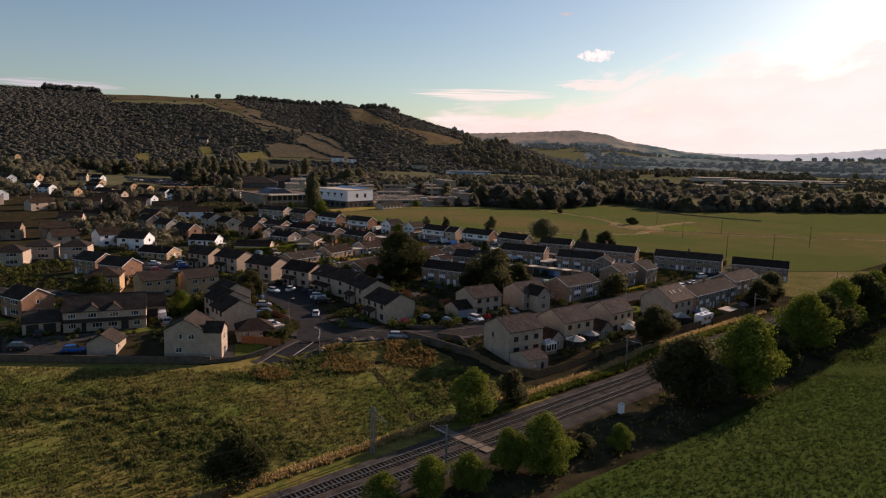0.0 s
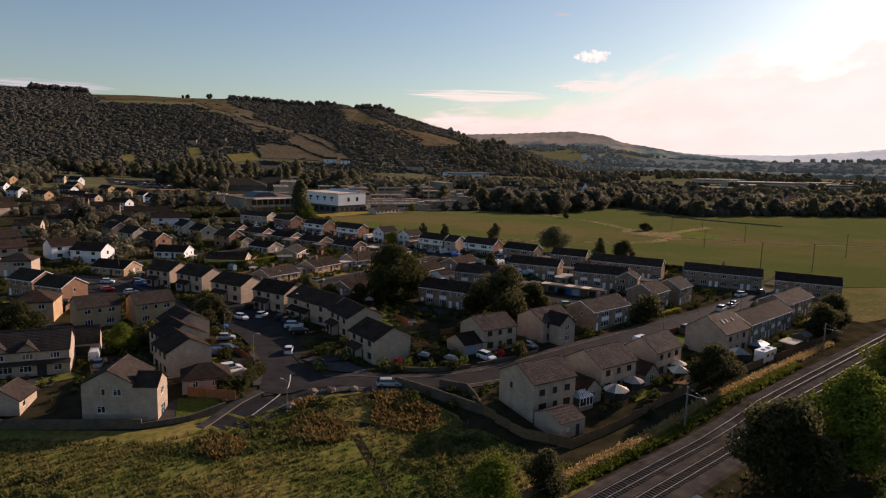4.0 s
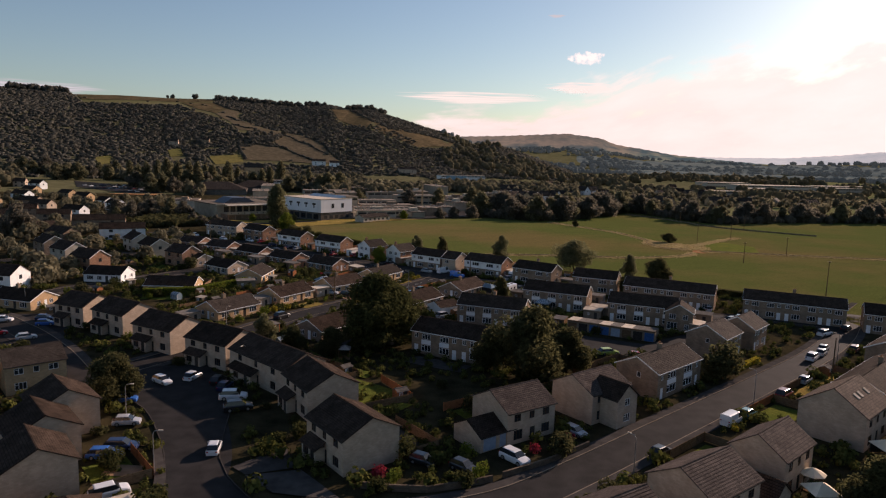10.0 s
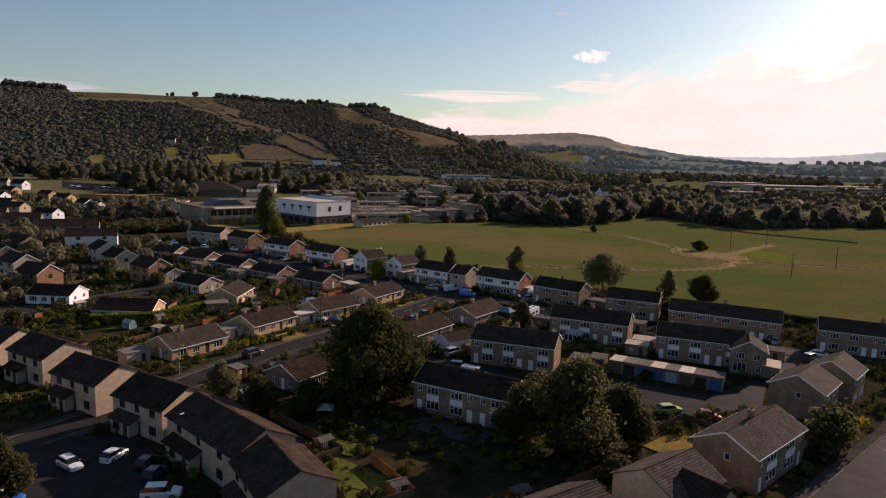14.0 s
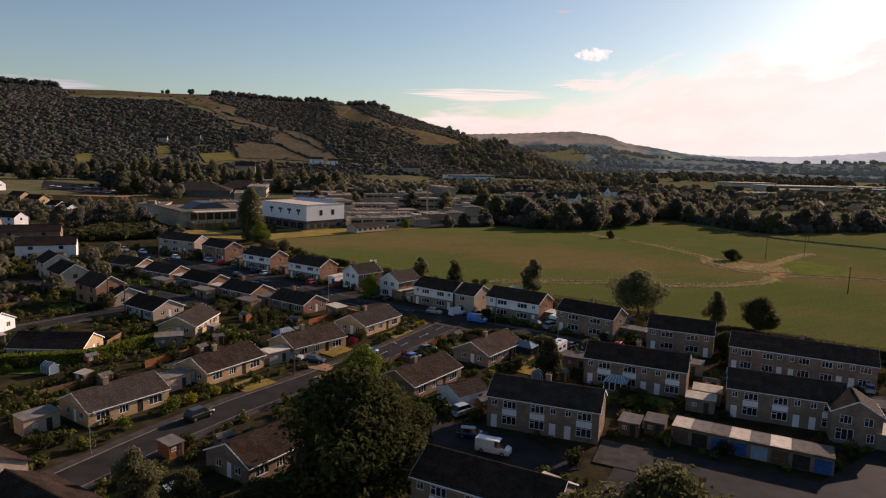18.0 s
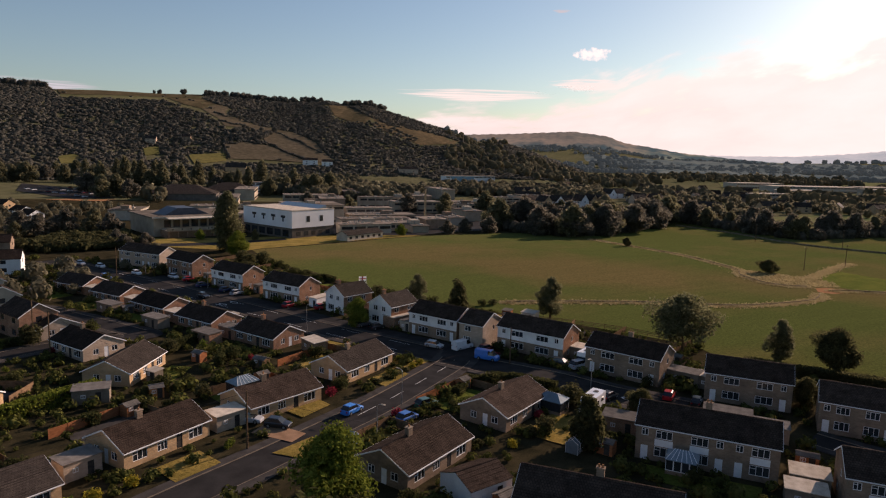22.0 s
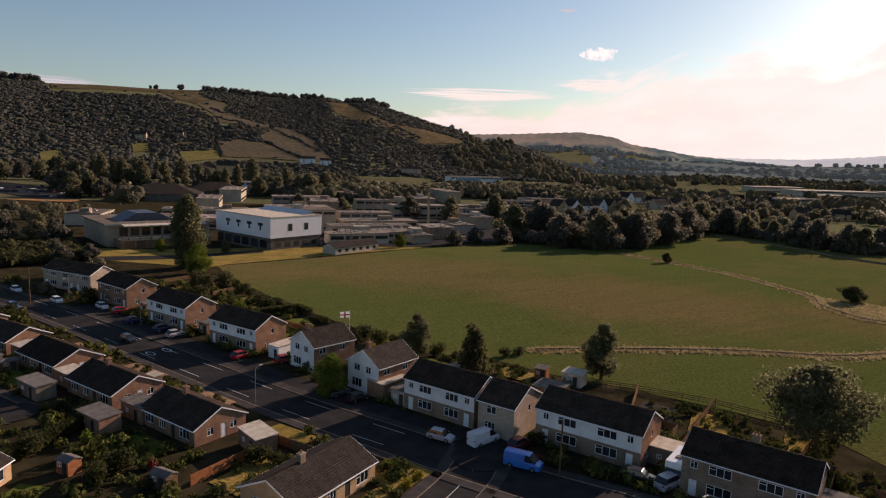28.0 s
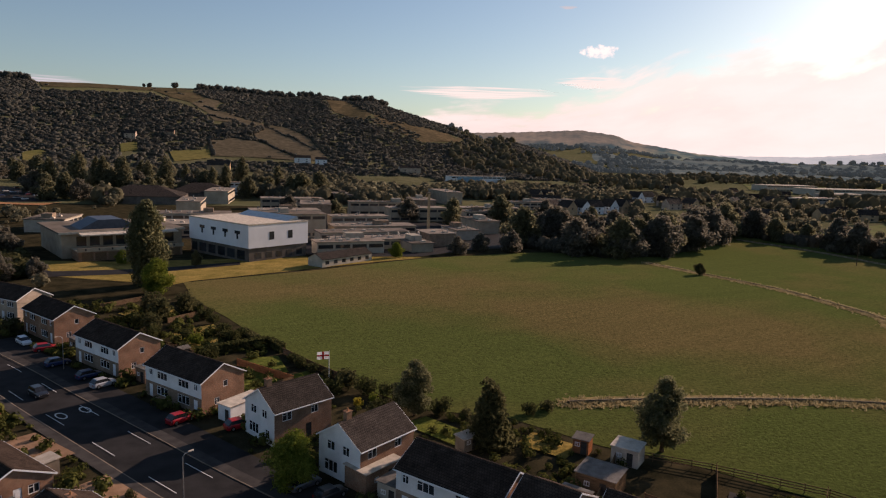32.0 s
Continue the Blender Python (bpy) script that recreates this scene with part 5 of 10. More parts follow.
for x, y, turn, L, wall, lab in (
        (-115, 355.6, -49, 11, "grey_render", "grey rendered semi-detached house with dark roof"), (-102, 339.2, -45, 11, "grey_render", "grey rendered semi-detached house with dark roof"), (-85, 322.5, -37, 10.5, "brick", "brick semi-detached house with dark roof and pale gable trim"),
        (-142.3, 340.6, -42, 11, "stone_dark", "brown stone semi-detached house with dark roof"), (-127, 324.5, -36, 11, "grey_render", "grey rendered semi-detached house with dark roof"), (-111, 307, -28, 10.5, "brick", "brick semi-detached house with sunlit gable"),
        (-135.5, 389.5, 22, 19, "white", "long white terrace with brown roof"), (-162, 424, 21, 24, "stone_dark", "long brown terrace with dark roof"), (-190, 401, 44, 32, "stone_dark", "long low terrace behind the round tree"),
        (-135.7, 283.2, 50, 11, "white", "chalet house with steep dark roof"), (-120, 273.6, -10, 12, "white", "chalet house with steep dark roof and white gable"), (-150, 274, 45, 10, "stone", "chalet house with steep dark roof"),
        (-152, 369, -33, 14, "stone_dark", "stone house with dark roof"), (-182, 341.5, 15, 11, "stone", "stone house with dark roof"), (-184, 292.6, 15, 11, "stone_dark", "brown stone house at the west edge"), (-168, 300, 40, 11, "stone_dark", "brown stone house at the west edge"),
        (-242, 418, 60, 15, "stone", "long terrace with dark roof"), (-223, 436, 20, 19, "stone", "long terrace with dark roof"), (-196, 446, 20, 16, "stone_dark", "long terrace with dark roof"),
        (-199, 474, -18, 13, "white", "large white house with bright gable"), (-226, 470, 20, 14, "stone_dark", "stone house with dark roof"), (-262, 589, -25, 12, "stone_tan", "tan gabled house on the rising ground"), (-241, 571, -20, 12, "stone_tan", "tan gabled house on the rising ground"),
        (-212, 540, -30, 10, "white", "white gabled chalet with steep roof"), (-198, 524, -30, 10, "white", "white gabled chalet with steep roof"), (-280, 563, -20, 13, "white", "pale gabled house on the rising ground"), (-300, 610, -20, 12, "stone_tan", "tan gabled house on the rising ground"), (-271, 512, -20, 12, "stone_tan", "tan gabled house on the rising ground"), (-250, 520, -15, 14, "stone_dark", "long dark-roofed house on the rising ground"), (-300, 530, -20, 12, "white", "pale gabled house on the rising ground"), (-232, 500, -15, 14, "stone", "stone house with dark roof")):
    tall = "bungalow" not in lab and "low" not in lab
    far_house(x, y, turn, L, 7.8, 5.0 if tall else 2.6, 7.4 if tall else 4.9, wall, "tile_dark", lab)
for a, e, L, eave, ridge, wall, lab in ((-20.1, 0.2, 14, 6, 10, "stone", "stone villa among the hillside woods"), (-17.7, 0.42, 12, 6, 9.5, "stone_dark", "stone house among the hillside woods"), (-14.0, -2.0, 24, 9, 14, "stone_tan", "large gabled stone house at the wood's foot"),
                                        (-8.6, -1.15, 20, 6, 9, "white", "pale house below the hill fields"), (-7.3, -1.25, 14, 6, 9, "white", "pale house below the hill fields"), (-1.0, -1.7, 26, 7, 10, "stone", "pale terrace below the heath")):
    rr = np.arange(860.0, 1846, 5)
    k = int(np.argmin(abs(np.degrees(np.arctan((land(PIVOT[0] + rr * math.sin(radians(a)), PIVOT[1] + rr * math.cos(radians(a))) - 42) / rr)) - e)))
    far_house(PIVOT[0] + rr[k] * math.sin(radians(a)), PIVOT[1] + rr[k] * math.cos(radians(a)), 12, L, 11, eave, ridge, wall, "tile_grey", lab)
rng = np.random.default_rng(21)
lots = [(-330, 673), (-352, 686), (-382, 614), (-374, 644), (-406, 760), (-450, 800), (-491, 836), (-540, 885), (-330, 560), (-360, 540), (-400, 590), (-430, 640),
        (-300, 470), (-330, 450), (-260, 450), (-420, 700), (-470, 720), (-285, 440), (-340, 500), (-370, 470), (-390, 520), (-440, 560), (-480, 620), (-510, 700)]
for i, (x, y) in enumerate(lots):
    w = ("white", "stone", "white", "stone_tan")[i % 4]
    far_house(x, y, (-20, 20, -35, -15, 40)[i % 5] + rng.normal() * 5, 9 + 6 * rng.random(), 8, 5.0, 7.8, w, "tile_dark", "pale distant house on the rising ground" if w == "white" else "distant stone house on the rising ground")
for i in range(34):                                # the valley town beyond the trees
    x, y = rng.uniform(90, 420), rng.uniform(740, 1080)
    far_house(x, y, rng.uniform(-40, 50), rng.uniform(9, 18), 8, 5.0, 8.6, ("stone_tan", "stone", "stone_dark")[i % 3], ("tile_grey", "tile_dark")[i % 2], "distant terraced house in the valley town")
for x, y, turn, L, eave, ridge in ((101, 722, -62, 12, 5.5, 10), (112, 727, -62, 12, 5.5, 10), (121, 733, 24, 15, 5.5, 10), (136, 742, -62, 12, 5.5, 10.5), (146, 748, -62, 12, 5.5, 10.5), (156, 756, 24, 13, 5.5, 10), (98, 838, -60, 14, 5.5, 11), (108, 842, -60, 14, 5.5, 11),
                                   (196, 870, -60, 14, 5.5, 10.5), (208, 878, 28, 16, 5.5, 10.5), (180, 950, -60, 14, 5, 9), (150, 940, 20, 18, 5, 9), (204, 800, 26, 14, 5, 9), (224, 812, -60, 12, 5, 9)):
    far_house(x, y, turn, L, 8.5, eave, ridge, ("stone", "white", "stone_tan")[int(x) % 3], "tile_grey", "pale gabled stone house with a steep roof in the valley town")
for x, y, turn, L in ((206, 672, 24, 16), (220, 690, -62, 18), (236, 714, -62, 20)):
    far_house(x, y, turn, L, 10, 4.5, 9.0, "stone_dark", "tile_grey", "large brown brick farmhouse beyond the pasture")


def flat_block(x, y, turn, L, W, H, wall, label, band="glass", lights=0, roof="flat_roof", category="school building", over=0.4, split=0.0, lower=None):
    """A flat-roofed block with a glazed band, a roof slab and rooflights."""
    b = thing("school_block", pose(x, y, z_at(x, y), 0, 0, turn), label, category, "school buildings")
    FOOT.append((pose(x, y, 0, 0, 0, turn), L / 2 + 2, W / 2 + 2))
    part("wall", Shape().box(-L / 2, L / 2, -W / 2, W / 2, split - (1 if not split else 0), H), M[wall], b)
    if split:
        part("lower_wall", Shape().box(-L / 2 + 0.3, L / 2 - 0.3, -W / 2 + 0.3, W / 2 - 0.3, -1, split), M[lower], b)
    part("roof", Shape().box(-L / 2 - over, L / 2 + over, -W / 2 - over, W / 2 + over, H, H + 0.35), M[roof], b)
    part("fascia", Shape().box(-L / 2 - over - 0.03, L / 2 + over + 0.03, -W / 2 - over - 0.05, -W / 2 - over, H + 0.1, H + 0.38), M["school_cream"], b)
    if band:
        n = max(2, int(L / 5.5))
        floors = [H - 2.2] if H < 5 else [H - 2.2, 0.9]
        for z in floors:
            for k in range(n):
                xx = -L / 2 + L * (k + 0.5) / n
                part("window", shared(("band", round(L / n, 1)), lambda: Shape().box(-L / n * 0.43, L / n * 0.43, -0.06, 0.02, 0, 1.4).mesh("window", M["glass"])), None, b, at=pose(xx, -W / 2, z))
    for k in range(max(0, lights - 2)):
        part("rooflight", shared("dome", lambda: Shape().box(-0.9, 0.9, -0.9, 0.9, 0, 0.3).box(-0.7, 0.7, -0.7, 0.7, 0.3, 0.55).mesh("rooflight", M["felt_pale"])), None, b, at=pose(-L / 2 + L * (k + 0.7) / (lights + 0.4), (k % 2 - 0.5) * W * 0.3, H + 0.35))
    return b


# white sports hall with a dark base and T-shaped windows
hall = thing("sports_hall", pose(-58.6, 485.0, z_at(-58, 485), 0, 0, 49), "white-clad school hall on a dark brick base", "school building", "school buildings")
part("upper_wall", Shape().box(0, 25.5, 0, 37.5, 4.7, 12.6), M["school_white"], hall, "white cladding")
part("base", Shape().box(0.5, 25.2, 0.5, 37.2, -1, 4.7), M["school_grey"], hall, "dark brick base")
part("parapet", lattice([-0.15, 0.25, 25.25, 25.65], [-0.15, 0.25, 37.25, 37.65], lambda i, j: i != 1 or j != 1, 12.6, 13.0).moved(Matrix(((1, 0, 0, 0), (0, 0, 1, 0), (0, 1, 0, 0), (0, 0, 0, 1)))), M["felt_pale"], hall)
part("roof", Shape().box(0.26, 25.2, 0.26, 37.2, 12.6, 12.75), M["felt_pale"], hall)
part("roof_glazing", Shape().loft([[(19, y, 12.75), (24, y, 12.75), (24, y, 14.2)] for y in (35, 4)]), M["glass_roof"], hall, "blue-grey glazed roof strip")
for k in range(4):
    y = 6.5 + 7.4 * k
    part("window", Shape().box(-0.06, 0.02, y - 1.6, y + 1.6, 9.2, 10.3).box(-0.06, 0.02, y - 0.5, y + 0.5, 7.4, 9.2), M["glass"], hall, "T-shaped window")
for x in (9.5, 17.5):
    part("window", Shape().box(x - 1.0, x + 1.0, -0.06, 0.02, 7.2, 10.0), M["glass"], hall)
for k in range(5):
    part("window", Shape().box(3 + 4.4 * k, 5.5 + 4.4 * k, 0.44, 0.52, 0.8, 2.9), M["glass"], hall)
for k in range(6):
    part("window", Shape().box(0.44, 0.52, 3 + 6 * k, 7.5 + 6 * k, 0.5, 3.6), M["glass"], hall, "dark glazing under the overhang")
FOOT.append((pose(-58.6, 485, 0, 0, 0, 49) @ Matrix.Translation((12.7, 18.7, 0)), 15, 21))
# the older school hall with its balcony
old = thing("school_block", pose(-120, 474, z_at(-120, 474), 0, 0, 39), "cream school hall with a balcony and a dark blue sloped roof", "school building", "school buildings")
FOOT.append((pose(-120, 474, 0, 0, 0, 39) @ Matrix.Translation((20, 20, 0)), 34, 24))
part("wall", lattice([6, 8, 14, 46], [9, 44], lambda i, j: True, -1, 8.4).moved(Matrix(((1, 0, 0, 0), (0, 0, 1, 0), (0, 1, 0, 0), (0, 0, 0, 1)))), M["school_cream"], old)
part("roof", Shape().box(5, 47, 8, 45, 8.4, 9.0), M["flat_roof"], old)
part("canopy", Shape().loft([[(x, 3.5, 8.0), (x, 9, 8.3), (x, 9, 8.8), (x, 3.5, 8.4)] for x in (43, 11)]), M["felt_pale"], old, "pale roof canopy over the balcony")
part("fascia", Shape().box(5, 47, 7.9, 8.0, 8.3, 9.05), M["felt_pale"], old)
part("roof_slope", Shape().loft([[(13, y, 9.0), (34, y, 9.0), (27, y, 12.2), (19, y, 12.2)] for y in (30, 15)]), M["slate_blue"], old, "dark blue sloped roof")
part("terrace", Shape().box(9, 43, 0, 9, -1, 3.4), M["brick"], old, "brick lower storey")
part("balcony", Shape().box(8.6, 43.4, -0.4, -0.1, 3.2, 4.5).box(8.6, 43.4, -0.1, 9, 3.4, 3.6), M["school_cream"], old)
for k in range(8):
    part("opening", Shape().box(11 + 4.1 * k, 11.5 + 4.1 * k, -0.46, -0.4, 3.6, 4.3), M["door_dark"], old, "dark slot in the parapet")
    part("window", Shape().box(10.5 + 4.2 * k, 13.6 + 4.2 * k, 8.92, 9.0, 4.0, 7.4), M["glass"], old)
for k in range(8):
    part("garage_door", Shape().box(10 + 4.1 * k, 13.5 + 4.1 * k, -0.08, 0.02, 0.2, 2.8), M["wood"], old)
flat_block(-66, 520, 49, 20, 14, 8.0, "school_cream", "cream school block joined to the white hall", lights=2)
BLOCKS = [(-155, 815, 14, 26, 12, 10.0, "white", 3), (-28, 513, 22, 26, 9, 4.6, "grey_render", 7), (-20, 530, 22, 34, 12, 4.0, "school_cream", 9), (-2, 524, 112, 14, 9, 3.6, "school_cream", 3), (-26, 552, 22, 40, 12, 4.4, "grey_render", 9), (6, 546, 112, 16, 12, 5.5, "stone_dark", 4),
          (-58, 562, 22, 26, 14, 10.5, "school_cream", 3), (-24, 580, 20, 40, 14, 4.2, "school_cream", 10), (18, 574, 110, 20, 11, 4.5, "grey_render", 5), (-70, 600, 20, 34, 14, 8.5, "school_cream", 4), (-34, 612, 20, 30, 12, 5.4, "grey_render", 7),
          (30, 604, 108, 24, 12, 6.2, "school_cream", 5), (-112, 560, 10, 36, 18, 5.0, "school_cream", 7), (-165, 562, 100, 24, 16, 5.5, "grey_render", 5), (-120, 600, 15, 44, 16, 5.5, "grey_render", 8), (-4, 650, 20, 34, 13, 7.5, "school_cream", 6)]
rng = np.random.default_rng(5)
for x, y in ((40, 655), (-70, 645), (-125, 645), (-30, 690), (45, 705), (-90, 715), (0, 735), (75, 745), (-60, 770), (-140, 735), (110, 790), (20, 800)):
    turned = rng.random() < 0.4
    BLOCKS.append((x + rng.normal() * 5, y + rng.normal() * 6, (105 if turned else 16) + rng.normal() * 4, rng.uniform(20, 44), rng.uniform(11, 17), rng.uniform(4.2, 9.5), ("school_cream", "grey_render", "stone_dark")[int(rng.random() * 3)], 5))
for x, y, turn, L, W, H, wall, lights in BLOCKS:
    b = flat_block(x, y, turn, L, W, H, wall, "low flat-roofed school block with domed rooflights", lights=lights)
    if rng.random() < 0.6:
        px, s = rng.uniform(-L * 0.3, L * 0.3), rng.uniform(2, 4)
        part("plant_room", Shape().box(px - s, px + s, -2.2, 2.2, H + 0.35, H + 2.4), M[("grey_render", "stone_dark")[int(rng.random() * 2)]], b)
    for q in range(2):
        px, py = rng.uniform(-L * 0.4, L * 0.4), rng.uniform(-W * 0.35, W * 0.35)
        part("vent", shared("vent", lambda: Shape().tube([(0, 0, 0), (0, 0, 1.0), (0.25, 0, 1.5)], [0.22, 0.22, 0.3], 8).mesh("vent", M["steel"])), None, b, at=pose(px, py, H + 0.3))
# roof hoops on the workshop block
for k in range(4):
    hoop = Shape().tube([(2.2 * math.cos(a), 0, 1.5 * math.sin(a)) for a in (math.pi * q / 8 for q in range(9))], [0.3] * 9, 6)
    solid("roof_duct", hoop.moved(pose(-14 + 4.2 * k, 536 + 1.7 * k, z_at(-14, 536) + 4.3, 0, 0, 100)), M["felt_pale"], "pale curved air duct on a school roof", "duct", "", "roof ducts")
building(pose(-27.5, 486.5, z_at(-27.5, 486.5), 0, 0, 50), 23, 7.0, 2.8, 4.4, "grey_render", "tile_grey", "long low grey hut with a row of windows by the field", "hut", "", front=[(2.2 + 3.7 * k, 0.8, 1.7, 1.2, "v") for k in range(6)], right=[(2.0, 0.8, 1.4, 1.2, "v"), (5.0, 0.8, 1.4, 1.2, "v")], trim=False, name="hut")
for x, y, turn, L in ((-188, 716, 12, 52), (-166, 768, 12, 46)):
    building(pose(x, y, z_at(x, y), 0, 0, turn), L, 34, 5, 11.5, "school_grey", "tile_grey", "large hall with broad brown hipped roof", "hall", "school buildings", trim=False, hip=True)
tower = thing("boiler_chimney", pose(3.0, 566.0, z_at(3, 566), 0, 0, 20), "tall pale brick boiler chimney above the school roofs", "chimney")
part("shaft", Shape().loft([[(-a, -a, z), (a, -a, z), (a, a, z), (-a, a, z)] for a, z in ((0.6, -1), (0.45, 21))]), M["stone_tan"], tower)
part("cap", Shape().box(-0.95, 0.95, -0.95, 0.95, 21, 21.5), M["concrete"], tower)
office = flat_block(58, 1000, 22, 66, 16, 13, "white", "pale blue and white office block far off in the valley", category="office", lights=0, lower=None)
part("facade_panel", Shape().box(-26, 4, -8.5, -8.1, 1, 12), M["blue_sheet"], office, "blue glazed facade")
for i, (x, y, L, W) in enumerate(((560, 1130, 130, 40), (700, 1160, 120, 40), (520, 1210, 90, 30), (640, 1080, 80, 24), (470, 1000, 60, 20), (380, 900, 50, 16))):
    flat_block(x, y, 10 + 3 * i, L, W, 8, "grey_render", "long pale warehouse in the valley bottom", roof="felt_pale", category="warehouse", lights=0)
sheet("car_park", [(-318, 716), (-252, 672), (-232, 690), (-262, 742), (-318, 780), (-362, 800)], M["asphalt"], "distant car park on the rising ground", "car park", 0.3, 20)
sheet("earth_bank", [(-262, 655), (-226, 662), (-226, 684), (-240, 668), (-255, 668)], M["red_earth"], "reddish earth bank below the car park", "bank", 0.35, 15)
sheet("school_grounds", [(-170, 478), (-110, 455), (-70, 446), (-66, 452), (-40, 470), (4, 503), (-45, 500), (-62, 494), (-100, 482)], M["lawn_dry"], "dry grass before the school", "grass", 0.05, 12)
sheet("school_yard", [(-160, 470), (-112, 452), (-84, 462), (-60, 480), (-62, 486), (-86, 470), (-112, 462), (-156, 484)], M["asphalt"], "curved asphalt drive before the school", "drive", 0.1, 12)
sheet("service_yard", [(-36, 500), (0, 505), (20, 530), (70, 560), (60, 640), (-120, 640), (-180, 560), (-80, 540)], M["asphalt"], "asphalt school yards between the blocks", "yard", 0.04, 16)


# ---- fields on the hill, by azimuth and rise from the middle of the estate ----
def hill_point(a, e):
    rr = np.arange(700.0, 1846, 5)
    px, py = PIVOT[0] + rr * math.sin(radians(a)), PIVOT[1] + rr * math.cos(radians(a))
    k = int(np.argmin(abs(np.degrees(np.arctan((land(px, py) - 42) / rr)) - e)))
    return float(px[k]), float(py[k])


HEATH = [(-7.7, 3.7), (-5.9, 3.55), (-4.2, 2.85), (-2.6, 2.16), (-0.15, 1.83), (1.9, 1.4), (3.2, 1.05), (2.6, 0.7), (-0.1, 0.61), (-1.5, 1.11), (-4.5, 2.1), (-6.9, 2.7)]
HILL_FIELDS = (
    ("pale grazed field on the hillside", [(-16.8, 2.79), (-15.9, 3.2), (-14.8, 3.0), (-15.2, 2.6), (-14.6, 2.25), (-13.2, 1.79), (-11.4, 1.46), (-9.8, 1.2), (-8.4, 0.63), (-7.7, -0.15), (-6.9, -0.8), (-7.4, -1.05), (-9.0, -0.8), (-10.6, -0.19), (-11.9, 0.3), (-12.4, 1.03), (-13.9, 1.5), (-15.1, 1.59), (-15.7, 2.2)]),
    ("ochre hay field on the hillside", [(-15.1, 0.16), (-13.5, 0.4), (-11.95, 0.21), (-10.65, -0.28), (-9.05, -0.88), (-7.7, -1.12), (-9.8, -0.98), (-12.4, -0.9), (-14.7, -0.9), (-15.1, -0.36)]),
    ("brown moorland strip on the crest", [(-26.6, 3.7), (-22.7, 3.83), (-19.0, 3.88), (-16.8, 3.9), (-17.1, 3.68), (-19.0, 3.56), (-22.7, 3.52), (-26.3, 3.37)]),
    ("dull heath at the top of the fields", [(-19.4, 3.5), (-17.0, 3.62), (-15.9, 3.25), (-16.8, 2.84), (-18.1, 3.1)]),
    ("small sunlit glade in the woods", [(-25.9, -0.95), (-24.7, -0.8), (-24.9, -1.5), (-25.6, -1.5)]),
    ("small sunlit glade in the woods", [(-20.6, -0.25), (-19.6, -0.1), (-19.5, -0.65), (-20.4, -0.8)]),
    ("ochre field below the woods", [(-17.5, -0.65), (-14.9, -0.45), (-14.8, -1.05), (-17.0, -1.35)]))
for lab, outline in HILL_FIELDS:
    pts = [hill_point(a0 + (a1 - a0) * u, e0 + (e1 - e0) * u) for (a0, e0), (a1, e1) in zip(outline, outline[1:] + outline[:1]) for u in (0, 0.5)]
    sheet("hill_field", pts, M["heath" if "crest" in lab or "heath" in lab else "glade" if "glade" in lab or "below" in lab else "hayfield"], lab, "field", 0.8, 30)
sheet("heath", [hill_point(a, e) for a, e in HEATH], M["heath"], "brown heather on the steep hillside", "heath", 0.8, 30)

# ---- railway ----
RAIL_A, RAIL_D = Vector((0.1, 91.9)), Vector((0.762, 0.648))
rail_at = lambda s: tuple(RAIL_A + RAIL_D * s)
rail_line = [rail_at(s) for s in range(-160, 420, 20)]
# the dark soil colour here paints the hedge trees' shadow over the verge
sheet("scrub_ground", [(-110, -10), (-60, 30), (18, 80), (41, 99), (124, 172), (188, 226), (190, 240), (120, 190), (50, 131), (10, 96), (-60, 42), (-110, 0)], M["soil"],
      "rough verge between the tracks and the crop, hedge shade painted as dark earth", "verge", 0.03, 10)
track = thing("railway", Matrix(), "two-track railway on grey ballast beside the gardens", "railway", "", "structure")
ballast = Shape()
rings = []
for p, d in ((Vector((*rail_at(s), 0)), Vector((0.648, -0.762, 0))) for s in range(-160, 420, 10)):
    z = z_at(p.x, p.y)
    rings.append([p + d * a + Vector((0, 0, z + b)) for a, b in ((9.0, -0.3), (8.0, 0.32), (-1.9, 0.32), (-3.0, -0.3))])
part("ballast", ballast.loft(rings, close=False, caps=False), M["ballast"], track)
for off in (0.0, 1.44, 3.9, 5.34):
    part("rail", strip(rail_line, off - 0.05, off + 0.05, 0.42, 0.6, 10), M["rail"], track)
sleeper_mesh = Shape().box(-1.25, 1.25, -0.13, 0.13, 0, 0.14).mesh("sleeper", M["sleeper"])
tail = Shape()
ang = math.degrees(math.atan2(-0.762, 0.648))
for k in range(-160, 460):
    s = k * 0.68
    for n, off in enumerate((0.72, 4.62)):
        p = RAIL_A + RAIL_D * s + Vector((0.648, -0.762)) * off
        m = pose(p.x, p.y, z_at(p.x, p.y) + 0.29, 0, 0, ang)
        if 5 < k < 110 and n == 0:
            part("sleeper", sleeper_mesh, None, track, at=m)
        else:
            tail.add(Shape().box(-1.25, 1.25, -0.13, 0.13, 0, 0.14).moved(m))
tagged(part("sleeper_run", tail, M["sleeper"], track), kind="stuff")
crossing = solid("crossing_deck", Shape().box(-5.8, 5.8, -0.9, 0.9, 0.36, 0.47).moved(pose(7.6, 96.5, z_at(7, 96), 0, 0, -46)), M["concrete"], "pale boarded foot crossing over the tracks", "crossing", "structure")


